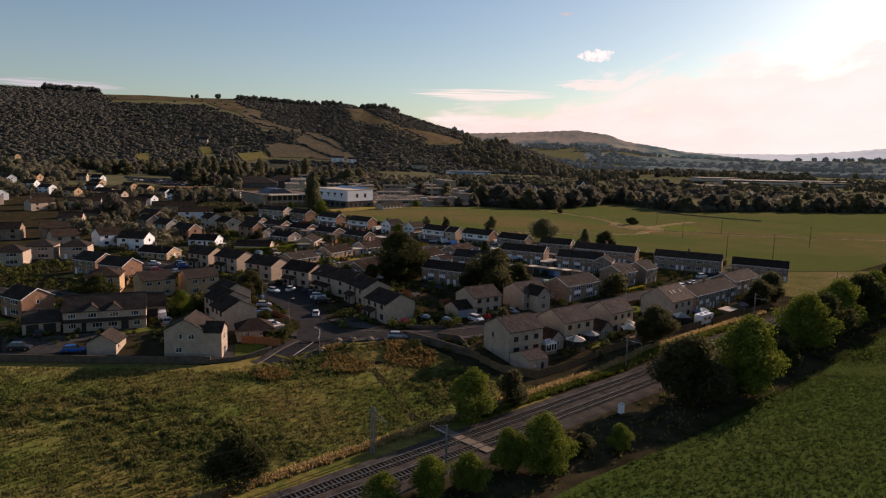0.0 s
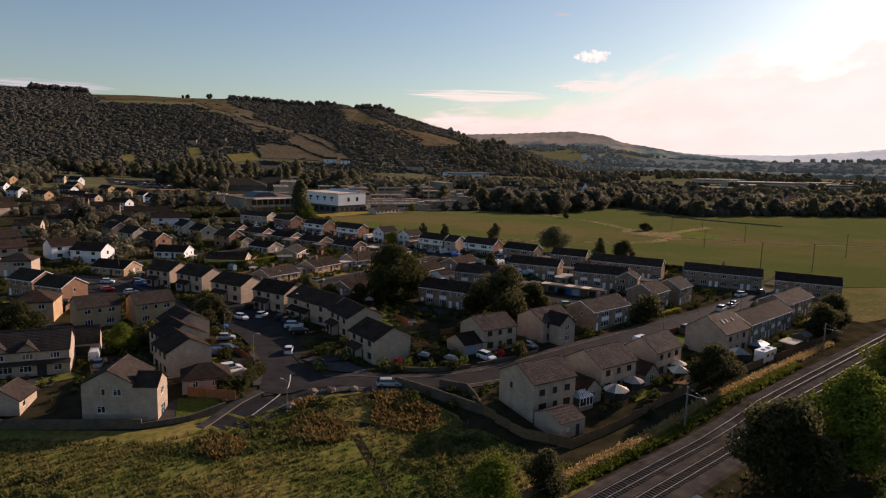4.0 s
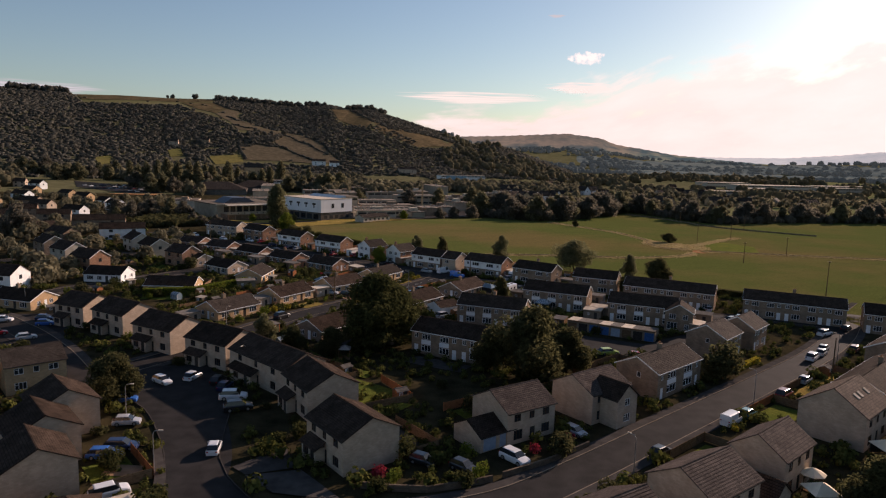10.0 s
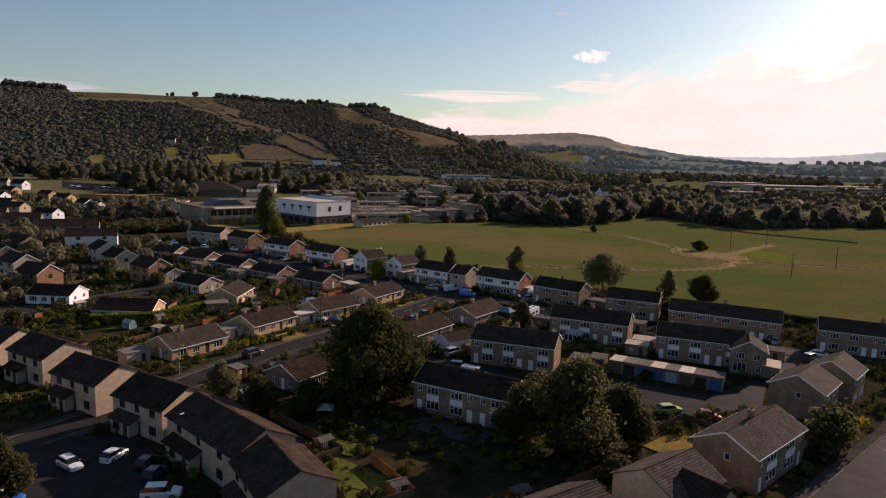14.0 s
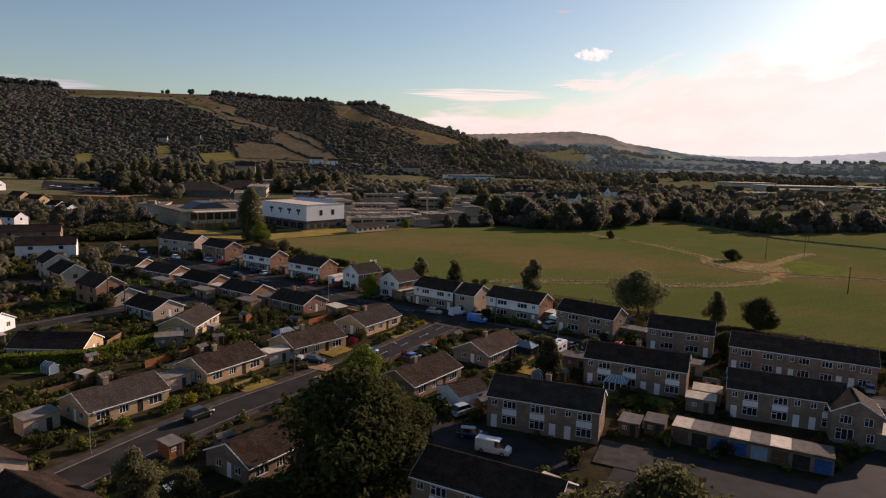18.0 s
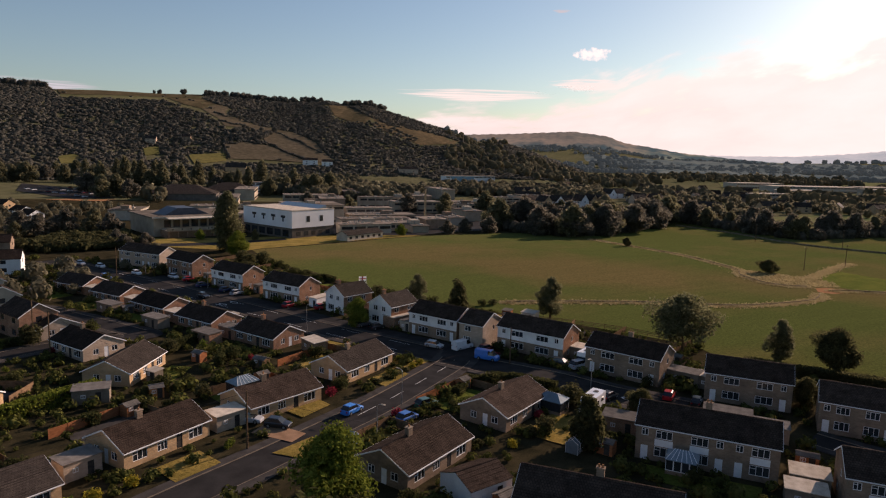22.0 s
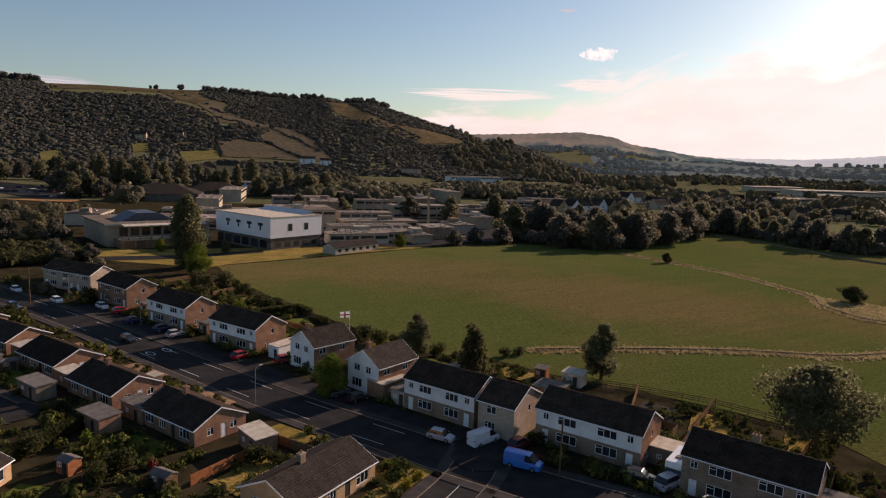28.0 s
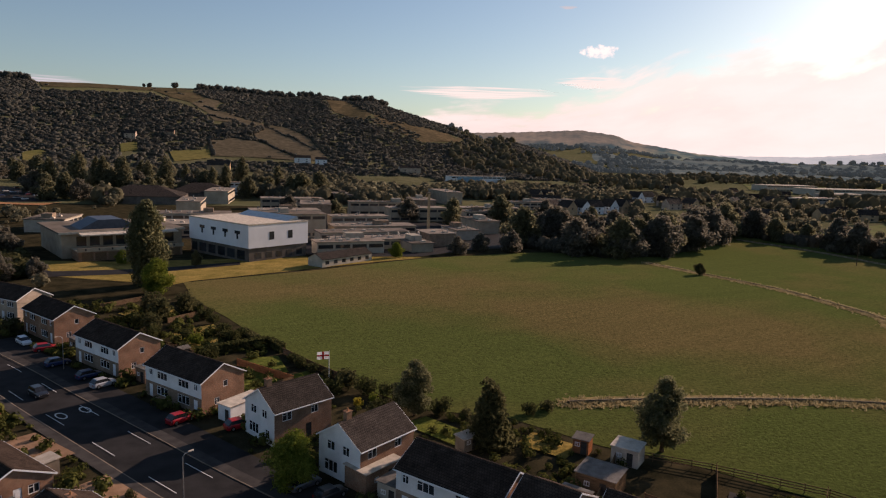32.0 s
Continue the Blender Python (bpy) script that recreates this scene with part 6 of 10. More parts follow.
def mast(x, y, label, h=7.5, twin=False, turned=False):
    z = z_at(x, y)
    m = thing("catenary_mast", pose(x, y, z, 0, 0, math.degrees(math.atan2(0.648, 0.762)) + 180 * turned), label, "railway mast", "railway masts")
    for dy in ((-0.35, 0.35) if twin else (0,)):
        part("post", Shape().box(-0.11, 0.11, dy - 0.11, dy + 0.11, -0.3, h), M["steel"], m)
    part("arm", Shape().box(-0.04, 0.04, -3.6, 0.4, h - 1.3, h - 1.22), M["steel"], m)
    part("stay", Shape().tube([(0, -3.4, h - 1.25), (0, 0, h - 0.1)], [0.03, 0.03], 6), M["steel"], m)
    for y2 in (-1.6, -3.4):
        part("insulator", Shape().tube([(0, y2, h - 1.9), (0, y2, h - 1.25)], [0.05, 0.08], 6), M["steel"], m)
    return m


for s, twin, off in ((-66, False, -3.7), (-5.3, True, -3.6), (-1.0, False, 8.0), (61.5, False, -3.8), (123, False, -3.8), (185, False, -3.8), (247, False, -3.8)):
    p = RAIL_A + RAIL_D * s + Vector((0.648, -0.762)) * off
    mast(p.x, p.y, "grey steel railway mast with cantilever arm", twin=twin, turned=off > 0)
for off, h in ((0.72, 5.6), (4.62, 5.6), (-3.7, 6.9), (0.72, 6.5), (4.62, 6.5)):
    pts = []
    for s in range(-60, 225, 15):
        p = RAIL_A + RAIL_D * s + Vector((0.648, -0.762)) * off
        pts.append((p.x, p.y, z_at(p.x, p.y) + h))
    solid("overhead_wire", Shape().tube(pts, [0.02] * len(pts), 5), M["door_dark"], "thin dark overhead wire above the tracks", "wire", "structure")
cab = thing("trackside_cabinet", pose(36.4, 109.6, z_at(36, 109), 0, 0, 38), "pale grey trackside equipment cabinet", "cabinet")
part("body", Shape().box(-0.5, 0.5, -0.35, 0.35, 0, 1.7), M["upvc"], cab)
part("cap", Shape().box(-0.56, 0.56, -0.41, 0.41, 1.7, 1.78), M["steel"], cab)

# ---- trees and shrubs ----
def leaf_cloud(rng, lobes, n, size):
    """Leaf sprays on and inside a group of rounded lobes: lobes rows of x, y, z, rx, rz."""
    lobes = np.asarray(lobes, float)
    weight = lobes[:, 3] ** 2
    pick = rng.choice(len(lobes), n, p=weight / weight.sum())
    d = rng.normal(size=(n, 3))
    d /= np.linalg.norm(d, axis=1)[:, None]
    rad = (0.4 + 0.62 * rng.random(n) ** 0.6 + 0.35 * rng.random(n) ** 6)[:, None]
    c = lobes[pick, :3] + d * rad * np.stack([lobes[pick, 3], lobes[pick, 3], lobes[pick, 4]], 1)
    nrm = d + rng.normal(size=(n, 3)) * 0.75 + [0, 0, 0.25]
    nrm /= np.linalg.norm(nrm, axis=1)[:, None]
    a = np.cross(nrm, rng.normal(size=(n, 3)))
    a /= np.linalg.norm(a, axis=1)[:, None]
    b = np.cross(nrm, a)
    s = size * (0.6 + 0.8 * rng.random(n))[:, None]
    bend = nrm * s * 0.25
    v = np.stack([c - a * s, c - b * s * 0.55 + bend, c + a * s, c + b * s * 0.55 + bend], 1).reshape(-1, 3)
    return v, np.arange(n * 4).reshape(-1, 4)


def crown_lobes(rng, h, r, low=0.3, k=24, columnar=False):
    rows = []
    for i in range(k):
        t = (i + 0.5) / k
        z = h * (low + (0.94 - low) * t)
        env = r * (math.sin(math.pi * min(1, 0.18 + 0.86 * t)) ** 0.7 if not columnar else (1 - 0.75 * t) ** 0.8 if columnar == "cone" else (0.72 + 0.28 * math.sin(math.pi * t)) * min(1, (1.04 - t) / 0.3) ** 0.5)
        a, q = rng.random() * 6.28, env * (0.15 + 0.75 * rng.random())
        size = r * (0.22 + 0.24 * rng.random()) * (0.85 if t > 0.75 else 1)
        if columnar:
            q, size = env * 0.4 * rng.random(), max(0.3, env * 0.72)
        rows.append((q * math.cos(a), q * math.sin(a), z, size, size * 0.8))
    return rows


def tree_proto(name, seed, h, r, leaves, size, mat, low=0.3, columnar=False, k=26, label="", limbs=True):
    rng = np.random.default_rng(seed)
    t = thing(name, Matrix.Translation((0, 0, -500)), label, "tree", "trees")
    s = Shape()
    bend = [(rng.normal() * 0.03 * r, rng.normal() * 0.03 * r) for _ in range(5)]
    pts = [(bend[i][0] * i, bend[i][1] * i, h * 0.8 * i / 4 - (0.3 if i == 0 else 0)) for i in range(5)]
    rad = h * 0.024
    s.tube(pts, [rad * 1.3, rad, rad * 0.75, rad * 0.5, rad * 0.2], 9)
    lobes = crown_lobes(rng, h, r, low, k, columnar)
    part("trunk", s, M["bark"], t)
    for x, y, z, q, _ in lobes[5:14:5] if limbs else ():
        base = max(h * 0.18, z - 0.5 * math.hypot(x, y) - 1)
        part("limb", Shape().tube([(0, 0, base), (x * 0.5, y * 0.5, (base + z) / 2), (x * 0.9, y * 0.9, z)], [rad * 0.5, rad * 0.33, rad * 0.1], 6), M["bark"], t)
    v, f = leaf_cloud(rng, lobes, leaves, size)
    part("crown", raw_mesh("crown", v, f, M[mat]), None, t)
    return t


def shrub_mesh(seed, w, h, leaves, size, mat):
    rng = np.random.default_rng(seed)
    lobes = [(rng.normal() * w * 0.22, rng.normal() * w * 0.22, h * (0.35 + 0.3 * rng.random()), w * 0.32, h * 0.42) for _ in range(6)]
    v, f = leaf_cloud(rng, lobes, leaves, size)
    v[:, 2] = np.maximum(v[:, 2], 0.0)
    return raw_mesh("shrub", v, f, M[mat])


def plant(proto, x, y, scale=1.0, turn=0.0, label="", tall=1.0):
    ob = copy_thing(proto, Matrix.Translation((x, y, z_at(x, y))) @ Matrix.Rotation(radians(turn), 4, "Z") @ Matrix.Diagonal((scale, scale, scale * tall, 1)))
    return tagged(ob, label)


OAK = tree_proto("broadleaf_tree", 1, 12, 6.5, 13000, 0.33, "leaf", k=42, label="full green broadleaf tree")
OAK2 = tree_proto("broadleaf_tree", 2, 11, 6.0, 14000, 0.3, "leaf_dark", low=0.2, k=46, label="dark green broadleaf tree")
ASH = tree_proto("broadleaf_tree", 3, 11, 5.2, 13000, 0.25, "leaf_bright", low=0.16, k=44, label="sunlit bright green broadleaf tree")
AIRY = tree_proto("broadleaf_tree", 4, 13, 7.2, 11000, 0.29, "leaf_grey", low=0.42, k=40, label="open-crowned green field tree")
GREAT = tree_proto("broadleaf_tree", 8, 12, 6.5, 34000, 0.26, "leaf", low=0.08, k=54, label="great full green broadleaf tree")
POPLAR = tree_proto("poplar_tree", 5, 25, 5.6, 15000, 0.5, "leaf_grey", low=0.06, columnar="column", k=30, label="tall dark columnar poplar")
CONIFER = tree_proto("conifer_tree", 6, 9, 3.4, 6000, 0.3, "leaf_dark", low=0.06, columnar="cone", k=20, label="dark pointed garden conifer")
WILLOW = tree_proto("birch_tree", 7, 11, 3.8, 12000, 0.2, "leaf_grey", low=0.16, k=44, label="loose grey-green garden tree")
FAR_OAK = tree_proto("broadleaf_tree", 11, 12, 6.5, 3800, 0.55, "leaf_far_haze", low=0.14, k=30, label="green broadleaf tree", limbs=False)
FAR_OAK2 = tree_proto("broadleaf_tree", 12, 11, 6.2, 3800, 0.55, "leaf_far_dark_haze", low=0.12, k=30, label="dark broadleaf tree", limbs=False)
FAR_POPLAR = tree_proto("poplar_tree", 13, 25, 4.6, 4000, 0.6, "leaf_far_haze", low=0.04, columnar="column", k=26, label="tall columnar poplar", limbs=False)

# the great tree and its neighbours in the gardens
plant(GREAT, -8.5, 221.5, 1.45, 20, "great dark green tree among the gardens", 0.88)
plant(GREAT, -5.0, 228.0, 1.0, 120, "full green tree beside the great tree")
plant(ASH, -9.0, 249.5, 0.95, 40, "bright green tree at the avenue's edge")
plant(OAK2, 22.5, 201.0, 1.3, 80, "wide dark tree behind the main road houses", 0.95)
plant(OAK2, 30.0, 205.5, 0.8, 10, "dark garden tree behind the main road houses")
plant(OAK2, 16.0, 206.0, 0.8, 210, "dark garden tree behind the terrace")
plant(WILLOW, 15.5, 211.0, 0.6, 0, "yellowing small tree beside the terrace")
plant(WILLOW, -32.0, 217.4, 0.72, 30, "loose olive-green tree behind the close")
plant(OAK2, -25.6, 216.6, 0.5, 130, "dark tree in the gardens behind the close")
plant(OAK2, -17.4, 213.6, 0.55, 250, "dark tree below the great tree")
plant(OAK2, -49.5, 186.5, 0.72, 60, "dark tree in the parking court")
plant(OAK, -86.0, 172.0, 0.7, 0, "green garden tree behind the long house")
plant(ASH, -62.0, 167.0, 0.55, 0, "green garden tree by the stepped row")
# along the railway
for i, (x, y, s, p, lab) in enumerate(((50.7, 115.2, 1.12, OAK2, "dark round tree in the railway hedge"), (65.5, 123.5, 1.32, ASH, "large sunlit tree in the railway hedge"), (18.6, 87.0, 0.78, ASH, "bushy green tree beside the tracks"),
                                     (13.6, 87.6, 0.55, ASH, "bushy green tree beside the tracks"), (2.2, 79.0, 0.52, ASH, "low bushy tree beside the tracks"), (7.6, 80.6, 0.5, ASH, "low bushy tree beside the tracks"), (-3.6, 75.8, 0.45, ASH, "low bushy tree beside the tracks"),
                                     (9.6, 105.5, 0.8, ASH, "bright bushy tree at the meadow's corner"), (17.5, 112.8, 0.55, OAK2, "dark bush beside the garden fence"), (31.8, 94.6, 0.38, ASH, "small bush beside the tracks"), (25.5, 92.0, 0.32, OAK2, "small dark bush beside the tracks"),
                                     (90, 147, 1.2, ASH, "large sunlit tree in the railway hedge"), (99, 154, 0.95, OAK, "green tree in the railway hedge"), (108, 163.5, 1.25, ASH, "large sunlit tree in the railway hedge"),
                                     (119, 172, 1.1, OAK, "green tree in the railway hedge"), (129, 182, 1.2, ASH, "large sunlit tree in the railway hedge"), (142, 192, 1.15, OAK, "green tree in the railway hedge"),
                                     (155, 202, 1.2, OAK2, "dark tree in the railway hedge"), (170, 214, 1.15, OAK, "green tree in the railway hedge"), (79, 136, 0.62, OAK2, "dark bush in the railway hedge"),
                                     (57, 116, 0.55, OAK2, "dark bush in the railway hedge"), (-23.4, 80.2, 0.6, OAK, "grey-green bush in the meadow"), (55.6, 149.8, 0.78, OAK2, "dense tree behind the railway gardens"),
                                     (100, 190, 0.75, OAK2, "dark tree at the end of the railway gardens"), (107, 197, 0.85, OAK2, "dark tree at the end of the railway gardens"))):
    plant(p, x, y, s, 57 * i, lab)
# field and crescent trees
plant(AIRY, 56.4, 314.2, 1.0, 0, "open-crowned tree at the pasture's edge")
plant(OAK2, 83.8, 304.4, 0.78, 30, "dark round tree at the pasture's edge")
plant(WILLOW, 75.2, 309.4, 0.85, 70, "grey-green tree at the pasture's edge")
plant(WILLOW, 34.0, 344.5, 0.98, 200, "tall loose tree behind the crescent gardens")
plant(WILLOW, -0.3, 355.5, 0.84, 140, "round grey-green tree behind the crescent", 0.95)
plant(CONIFER, 10.2, 345.0, 1.1, 0, "dark pointed conifer behind the white houses")
plant(ASH, -14.2, 333.2, 0.62, 30, "bright yellow-green front garden tree")
plant(POPLAR, -76.6, 446.0, 1.0, 0, "tall dark poplar before the school")
plant(ASH, -69.5, 434.0, 0.85, 90, "light green tree below the poplar")
plant(CONIFER, 24.6, 268.0, 1.0, 40, "dark conifer beside the bungalow drive", 0.9)
plant(OAK2, 36.0, 279.0, 0.42, 40, "small dark tree between the terraces")
plant(OAK2, 66.5, 285.0, 0.45, 40, "small dark tree between the terraces")
plant(OAK2, 131.6, 422.0, 0.72, 40, "lone dark thorn bush by the field track", 0.6)
plant(OAK2, 96.7, 484.0, 0.36, 40, "lone dark thorn bush on the field wall")
for i, (x, y, s, p) in enumerate(((-8, 643, 1.15, FAR_OAK2), (17, 626, 1.2, FAR_OAK), (46, 649, 1.3, FAR_OAK), (24, 527, 0.62, FAR_OAK2), (14, 514, 0.6, FAR_OAK2), (36.7, 526, 0.75, FAR_OAK2), (50, 546, 0.7, FAR_OAK), (-9, 501, 0.5, ASH), (-112, 453, 0.5, FAR_OAK2), (-118, 447, 0.5, FAR_OAK2), (-126, 458, 0.55, FAR_OAK2), (-73, 475, 0.5, WILLOW), (-98, 478, 0.42, ASH), (-50, 640, 0.9, FAR_OAK), (80, 690, 1.0, FAR_OAK2), (100, 650, 0.9, FAR_OAK), (-84, 680, 0.9, FAR_OAK2), (60, 620, 0.8, ASH), (-186, 394.5, 1.2, FAR_OAK2), (-177, 478, 0.95, FAR_OAK2), (-167, 475, 0.9, FAR_OAK2), (-160, 484, 1.0, FAR_OAK2), (-150, 490, 0.95, FAR_OAK), (-141, 486, 0.9, FAR_OAK2), (-172, 466, 0.6, FAR_OAK))):
    plant(p, x, y, s, 70 * i, ("green tree among the school buildings", "dark round tree among the school buildings")[p is FAR_OAK2])
rng = np.random.default_rng(11)
edge_x, edge_y = (42, 58, 75, 95, 115, 140, 168, 186), (540, 522, 513, 523, 541, 572, 612, 640)
for i in range(38):                               # the wood at the pasture's far side
    back = i % 3
    x = 44 + 140 * ((i * 0.618) % 1) + rng.normal()
    y = float(np.interp(x, edge_x, edge_y)) + 5 + 13 * back + rng.normal() * 2
    plant((FAR_OAK, FAR_OAK2, FAR_OAK2, FAR_OAK2)[i % 4], x + 3 * back, y, 1.2 + 0.3 * rng.random(), 50 * i, "large dark tree in the wood beyond the pasture")
belt = spread([(182, 625), (184, 592), (198, 562), (210, 536), (236, 545), (278, 558), (338, 572), (420, 588), (490, 600)], 1.0)
for i in range(40):                               # the tree belt right of the pasture
    p = belt[int((i * 0.618 % 1) * (len(belt) - 1))]
    plant((FAR_OAK, FAR_OAK2, FAR_OAK2)[i % 3], p.x + rng.normal() * 4, p.y + abs(rng.normal()) * 9, 0.85 + 0.6 * rng.random() ** 1.5, 50 * i, "dark round hedgerow tree beside the pastures")

# ---- distant woods, as one mass of leafy crowns each ----
def crown_mass(rng, pts, radii, tall, cards, core, cuts=1):
    """Ragged crowns at many points: a lumpy core and leaf sprays round it."""
    bm = bmesh.new()
    bmesh.ops.create_cube(bm, size=2)
    if cuts:
        bmesh.ops.subdivide_edges(bm, edges=bm.edges[:], cuts=cuts, use_grid_fill=True)
    base = np.array([v.co.normalized()[:] for v in bm.verts]) * core
    quad = np.array([[v.index for v in f.verts] for f in bm.faces])
    bm.free()
    n, k = len(pts), len(base)
    pts, size = np.asarray(pts), np.stack([radii, radii, radii * tall], 1)
    v1 = (base[None] * (1 + 0.16 * rng.standard_normal((n, k, 1))) * size[:, None] + pts[:, None]).reshape(-1, 3)
    f1 = (quad[None] + (np.arange(n) * k)[:, None, None]).reshape(-1, 4)
    m = n * cards
    d = rng.standard_normal((m, 3))
    d[:, 2] = np.abs(d[:, 2]) * 1.1 - 0.35
    d /= np.linalg.norm(d, axis=1)[:, None]
    own = np.repeat(np.arange(n), cards)
    c = pts[own] + d * size[own] * (0.74 + 0.28 * rng.random((m, 1)))
    nrm = d + rng.standard_normal((m, 3)) * 0.28
    nrm /= np.linalg.norm(nrm, axis=1)[:, None]
    a = np.cross(nrm, rng.standard_normal((m, 3)))
    a /= np.linalg.norm(a, axis=1)[:, None]
    b = np.cross(nrm, a)
    s = (radii[own] * (0.16 + 0.17 * rng.random(m)))[:, None]
    v2 = np.stack([c - a * s, c - b * s * 0.7, c + a * s, c + b * s * 0.7], 1).reshape(-1, 3)
    return np.vstack([v1, v2]), np.vstack([f1, np.arange(m * 4).reshape(-1, 4) + len(v1)])


def wood(name, x, y, radii, tall, label, mat="wood_far_haze", cards=13, sink=0.55, category="woodland", core=0.86, cuts=1):
    z = land(x, y)
    v, f = crown_mass(rng, np.stack([x, y, z + radii * tall * sink], 1), radii, tall, cards, core, cuts)
    return tagged(new(name, raw_mesh(name, v, f, M[mat], True)), label, category, "", "stuff")


def polar(az, r):
    return PIVOT[0] + r * np.sin(np.radians(az)), PIVOT[1] + r * np.cos(np.radians(az))


def within(outline, x, y):
    """Which points lie inside an outline."""
    inside = np.zeros(len(x), bool)
    for (x0, y0), (x1, y1) in zip(outline, outline[1:] + outline[:1]):
        cross = ((y0 > y) != (y1 > y)) & (x < (x1 - x0) * (y - y0) / ((y1 - y0) or 1e-9) + x0)
        inside ^= cross
    return inside


n = 36000
az, r = rng.uniform(-46, 13, n), np.sqrt(rng.uniform(840 ** 2, 1880 ** 2, n))
x, y = polar(az, r)
el = np.degrees(np.arctan((land(x, y) - 42) / r))
bare = np.zeros(n, bool)
for outline in HILL_FIELDS:
    for da, de in ((0, 0.03), (0, -0.14), (0, -0.28), (-0.2, -0.1), (0.2, -0.1)):
        bare |= within([(a + da, e + de) for a, e in outline[1]], az, el)
grow = np.sin(x * 0.013) * np.sin(y * 0.011 + 1.3) + 0.5 * np.sin(x * 0.031 + y * 0.027)
thin = (az > -8.4) & (az < 5) & within([(a, e - 0.12) for a, e in HEATH], az, el) & ((grow < 0.55) | (rng.random(n) > 0.3))
crest = (az > -27) & (az < -16.9) & (r > 1770)
town = (el < -1.9) & (az > -24) & (grow > -0.2)
keep = ~(bare & (rng.random(n) > 0.006)) & ~thin & ~town & ~crest
x, y, r = x[keep], y[keep], r[keep]
rad = (2.9 + 1.6 * rng.random(len(x)) + 3.0 * rng.random(len(x)) ** 5) * (0.75 + 0.25 * r / 1300)
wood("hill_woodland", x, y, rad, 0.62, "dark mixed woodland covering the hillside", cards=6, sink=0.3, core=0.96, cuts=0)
# trees standing up on the skyline
az = np.concatenate([rng.uniform(-16.7, -11, 110), rng.uniform(-10.9, -7.9, 40), rng.uniform(-6.2, -3, 60), rng.uniform(-31, -27.2, 120), [-18.35, -18.2, -20.3, -19.9, -20.0]])
x, y = polar(az, np.concatenate([rng.uniform(1790, 1850, 330), [1835, 1838, 1840, 1840, 1842]]))
wood("skyline_trees", x, y, np.concatenate([3.5 + 3.5 * rng.random(330), [6, 6.5, 4, 5, 4]]), 1.2, "row of dark trees along the skyline", cards=40, sink=0.9)
# walls and hedges across the hill fields
hx, hy = [], []
for a0, e0, a1, e1 in ((-15.6, 1.95, -13.6, 1.62), (-12.1, 0.42, -9.0, -0.85), (-11.5, 1.25, -9.0, 0.35), (-15.1, 0.16, -14.6, -0.86), (-15.1, 0.16, -13.5, 0.42), (-13.5, 0.42, -12.0, 0.26), (-15.9, 2.55, -14.6, 2.2), (-9.9, 0.75, -7.8, -0.3)):
    for u in np.linspace(0, 1, 70):
        a = a0 + (a1 - a0) * u
        p = hill_point(a, e0 + (e1 - e0) * u + 0.04 * math.sin(9 * u))
        hx.append(p[0]), hy.append(p[1])
wood("field_hedge", np.array(hx), np.array(hy), 1.2 + 1.2 * rng.random(len(hx)) + 1.8 * rng.random(len(hx)) ** 6, 0.8, "dark hedges and walls dividing the hill fields", cards=10)
spot = [hill_point(-13.1 + 0.75 * rng.normal(), 0.95 + 0.22 * rng.normal()) for _ in range(46)]
wood("hill_copse", np.array([p[0] for p in spot]), np.array([p[1] for p in spot]), 3.0 + 3.0 * rng.random(46), 1.0, "dark copse standing among the hill fields", cards=30)
# trees at the wood's foot, about the school and in the valley town
n = 5200
az, r = rng.uniform(-36, 14, n), np.sqrt(rng.uniform(600 ** 2, 900 ** 2, n))
x, y = polar(az, r)
rows = np.sin(x * 0.03 + y * 0.012) + np.sin(y * 0.024 - x * 0.01) + 1.2 * smooth01((r - 680) / 160)
keep = (rows > 0.35) & ~((az > -30) & (az < -19.5) & (r < 800)) & (np.array([clear(px, py) for px, py in zip(x, y)]))
x, y = x[keep], y[keep]
wood("foot_trees", x, y, 2.4 + 3.6 * rng.random(len(x)) ** 1.5, 1.2, "mixed green and dark trees along the foot of the hill", mat="wood_near_haze", cards=30, sink=0.75)
n = 1700
az, r = rng.uniform(-38, -8, n), np.sqrt(rng.uniform(200 ** 2, 640 ** 2, n))
x, y = polar(az, r)
keep = (x < -80 - 0.1 * (y - 300)) & (np.sin(x * 0.06 + y * 0.03) + np.sin(y * 0.05 - x * 0.02) > -0.9) & np.array([clear(px, py) for px, py in zip(x, y)])
keep &= ~((y > 440) & (x > -190)) & ~((az > -30) & (az < -19.5) & (r > 560))
x, y = x[keep], y[keep]
wood("town_trees", x, y, 0.9 + 2.8 * rng.random(len(x)) ** 2, 1.1, "dark garden trees and bushes between the distant houses", mat="wood_near_haze", cards=110, sink=0.7, core=0.62)
x, y = rng.uniform(-160, -100, 1400), rng.uniform(425, 490, 1400)
keep = within([(-158, 438), (-141, 430), (-123, 442), (-112, 452), (-122, 466), (-132, 482), (-153, 480)], x, y)
x, y = x[keep], y[keep]
wood("school_hedge", x, y, 1.1 + 1.5 * rng.random(len(x)), 1.0, "thick dark hedge and thorn bushes below the school", mat="leaf_dark", cards=60, sink=0.7, category="hedge", core=0.7)
n = 9000
az, r = rng.uniform(2, 48, n), np.sqrt(rng.uniform(690 ** 2, 2700 ** 2, n))
x, y = polar(az, r)
rows = np.sin(x * 0.012 + y * 0.004) + np.sin(y * 0.011 - x * 0.004) + 0.4 * np.sin(x * 0.05) * np.sin(y * 0.04)
far = r > 1800
keep = (rows > np.interp(r, (690, 1000, 1100, 1500, 2700), (0.75, 0.5, -0.4, 0.2, 0.7))) & ~((az > 18) & (r < 800))
keep &= np.array([r[i] > 1100 or clear(x[i], y[i]) for i in range(n)])
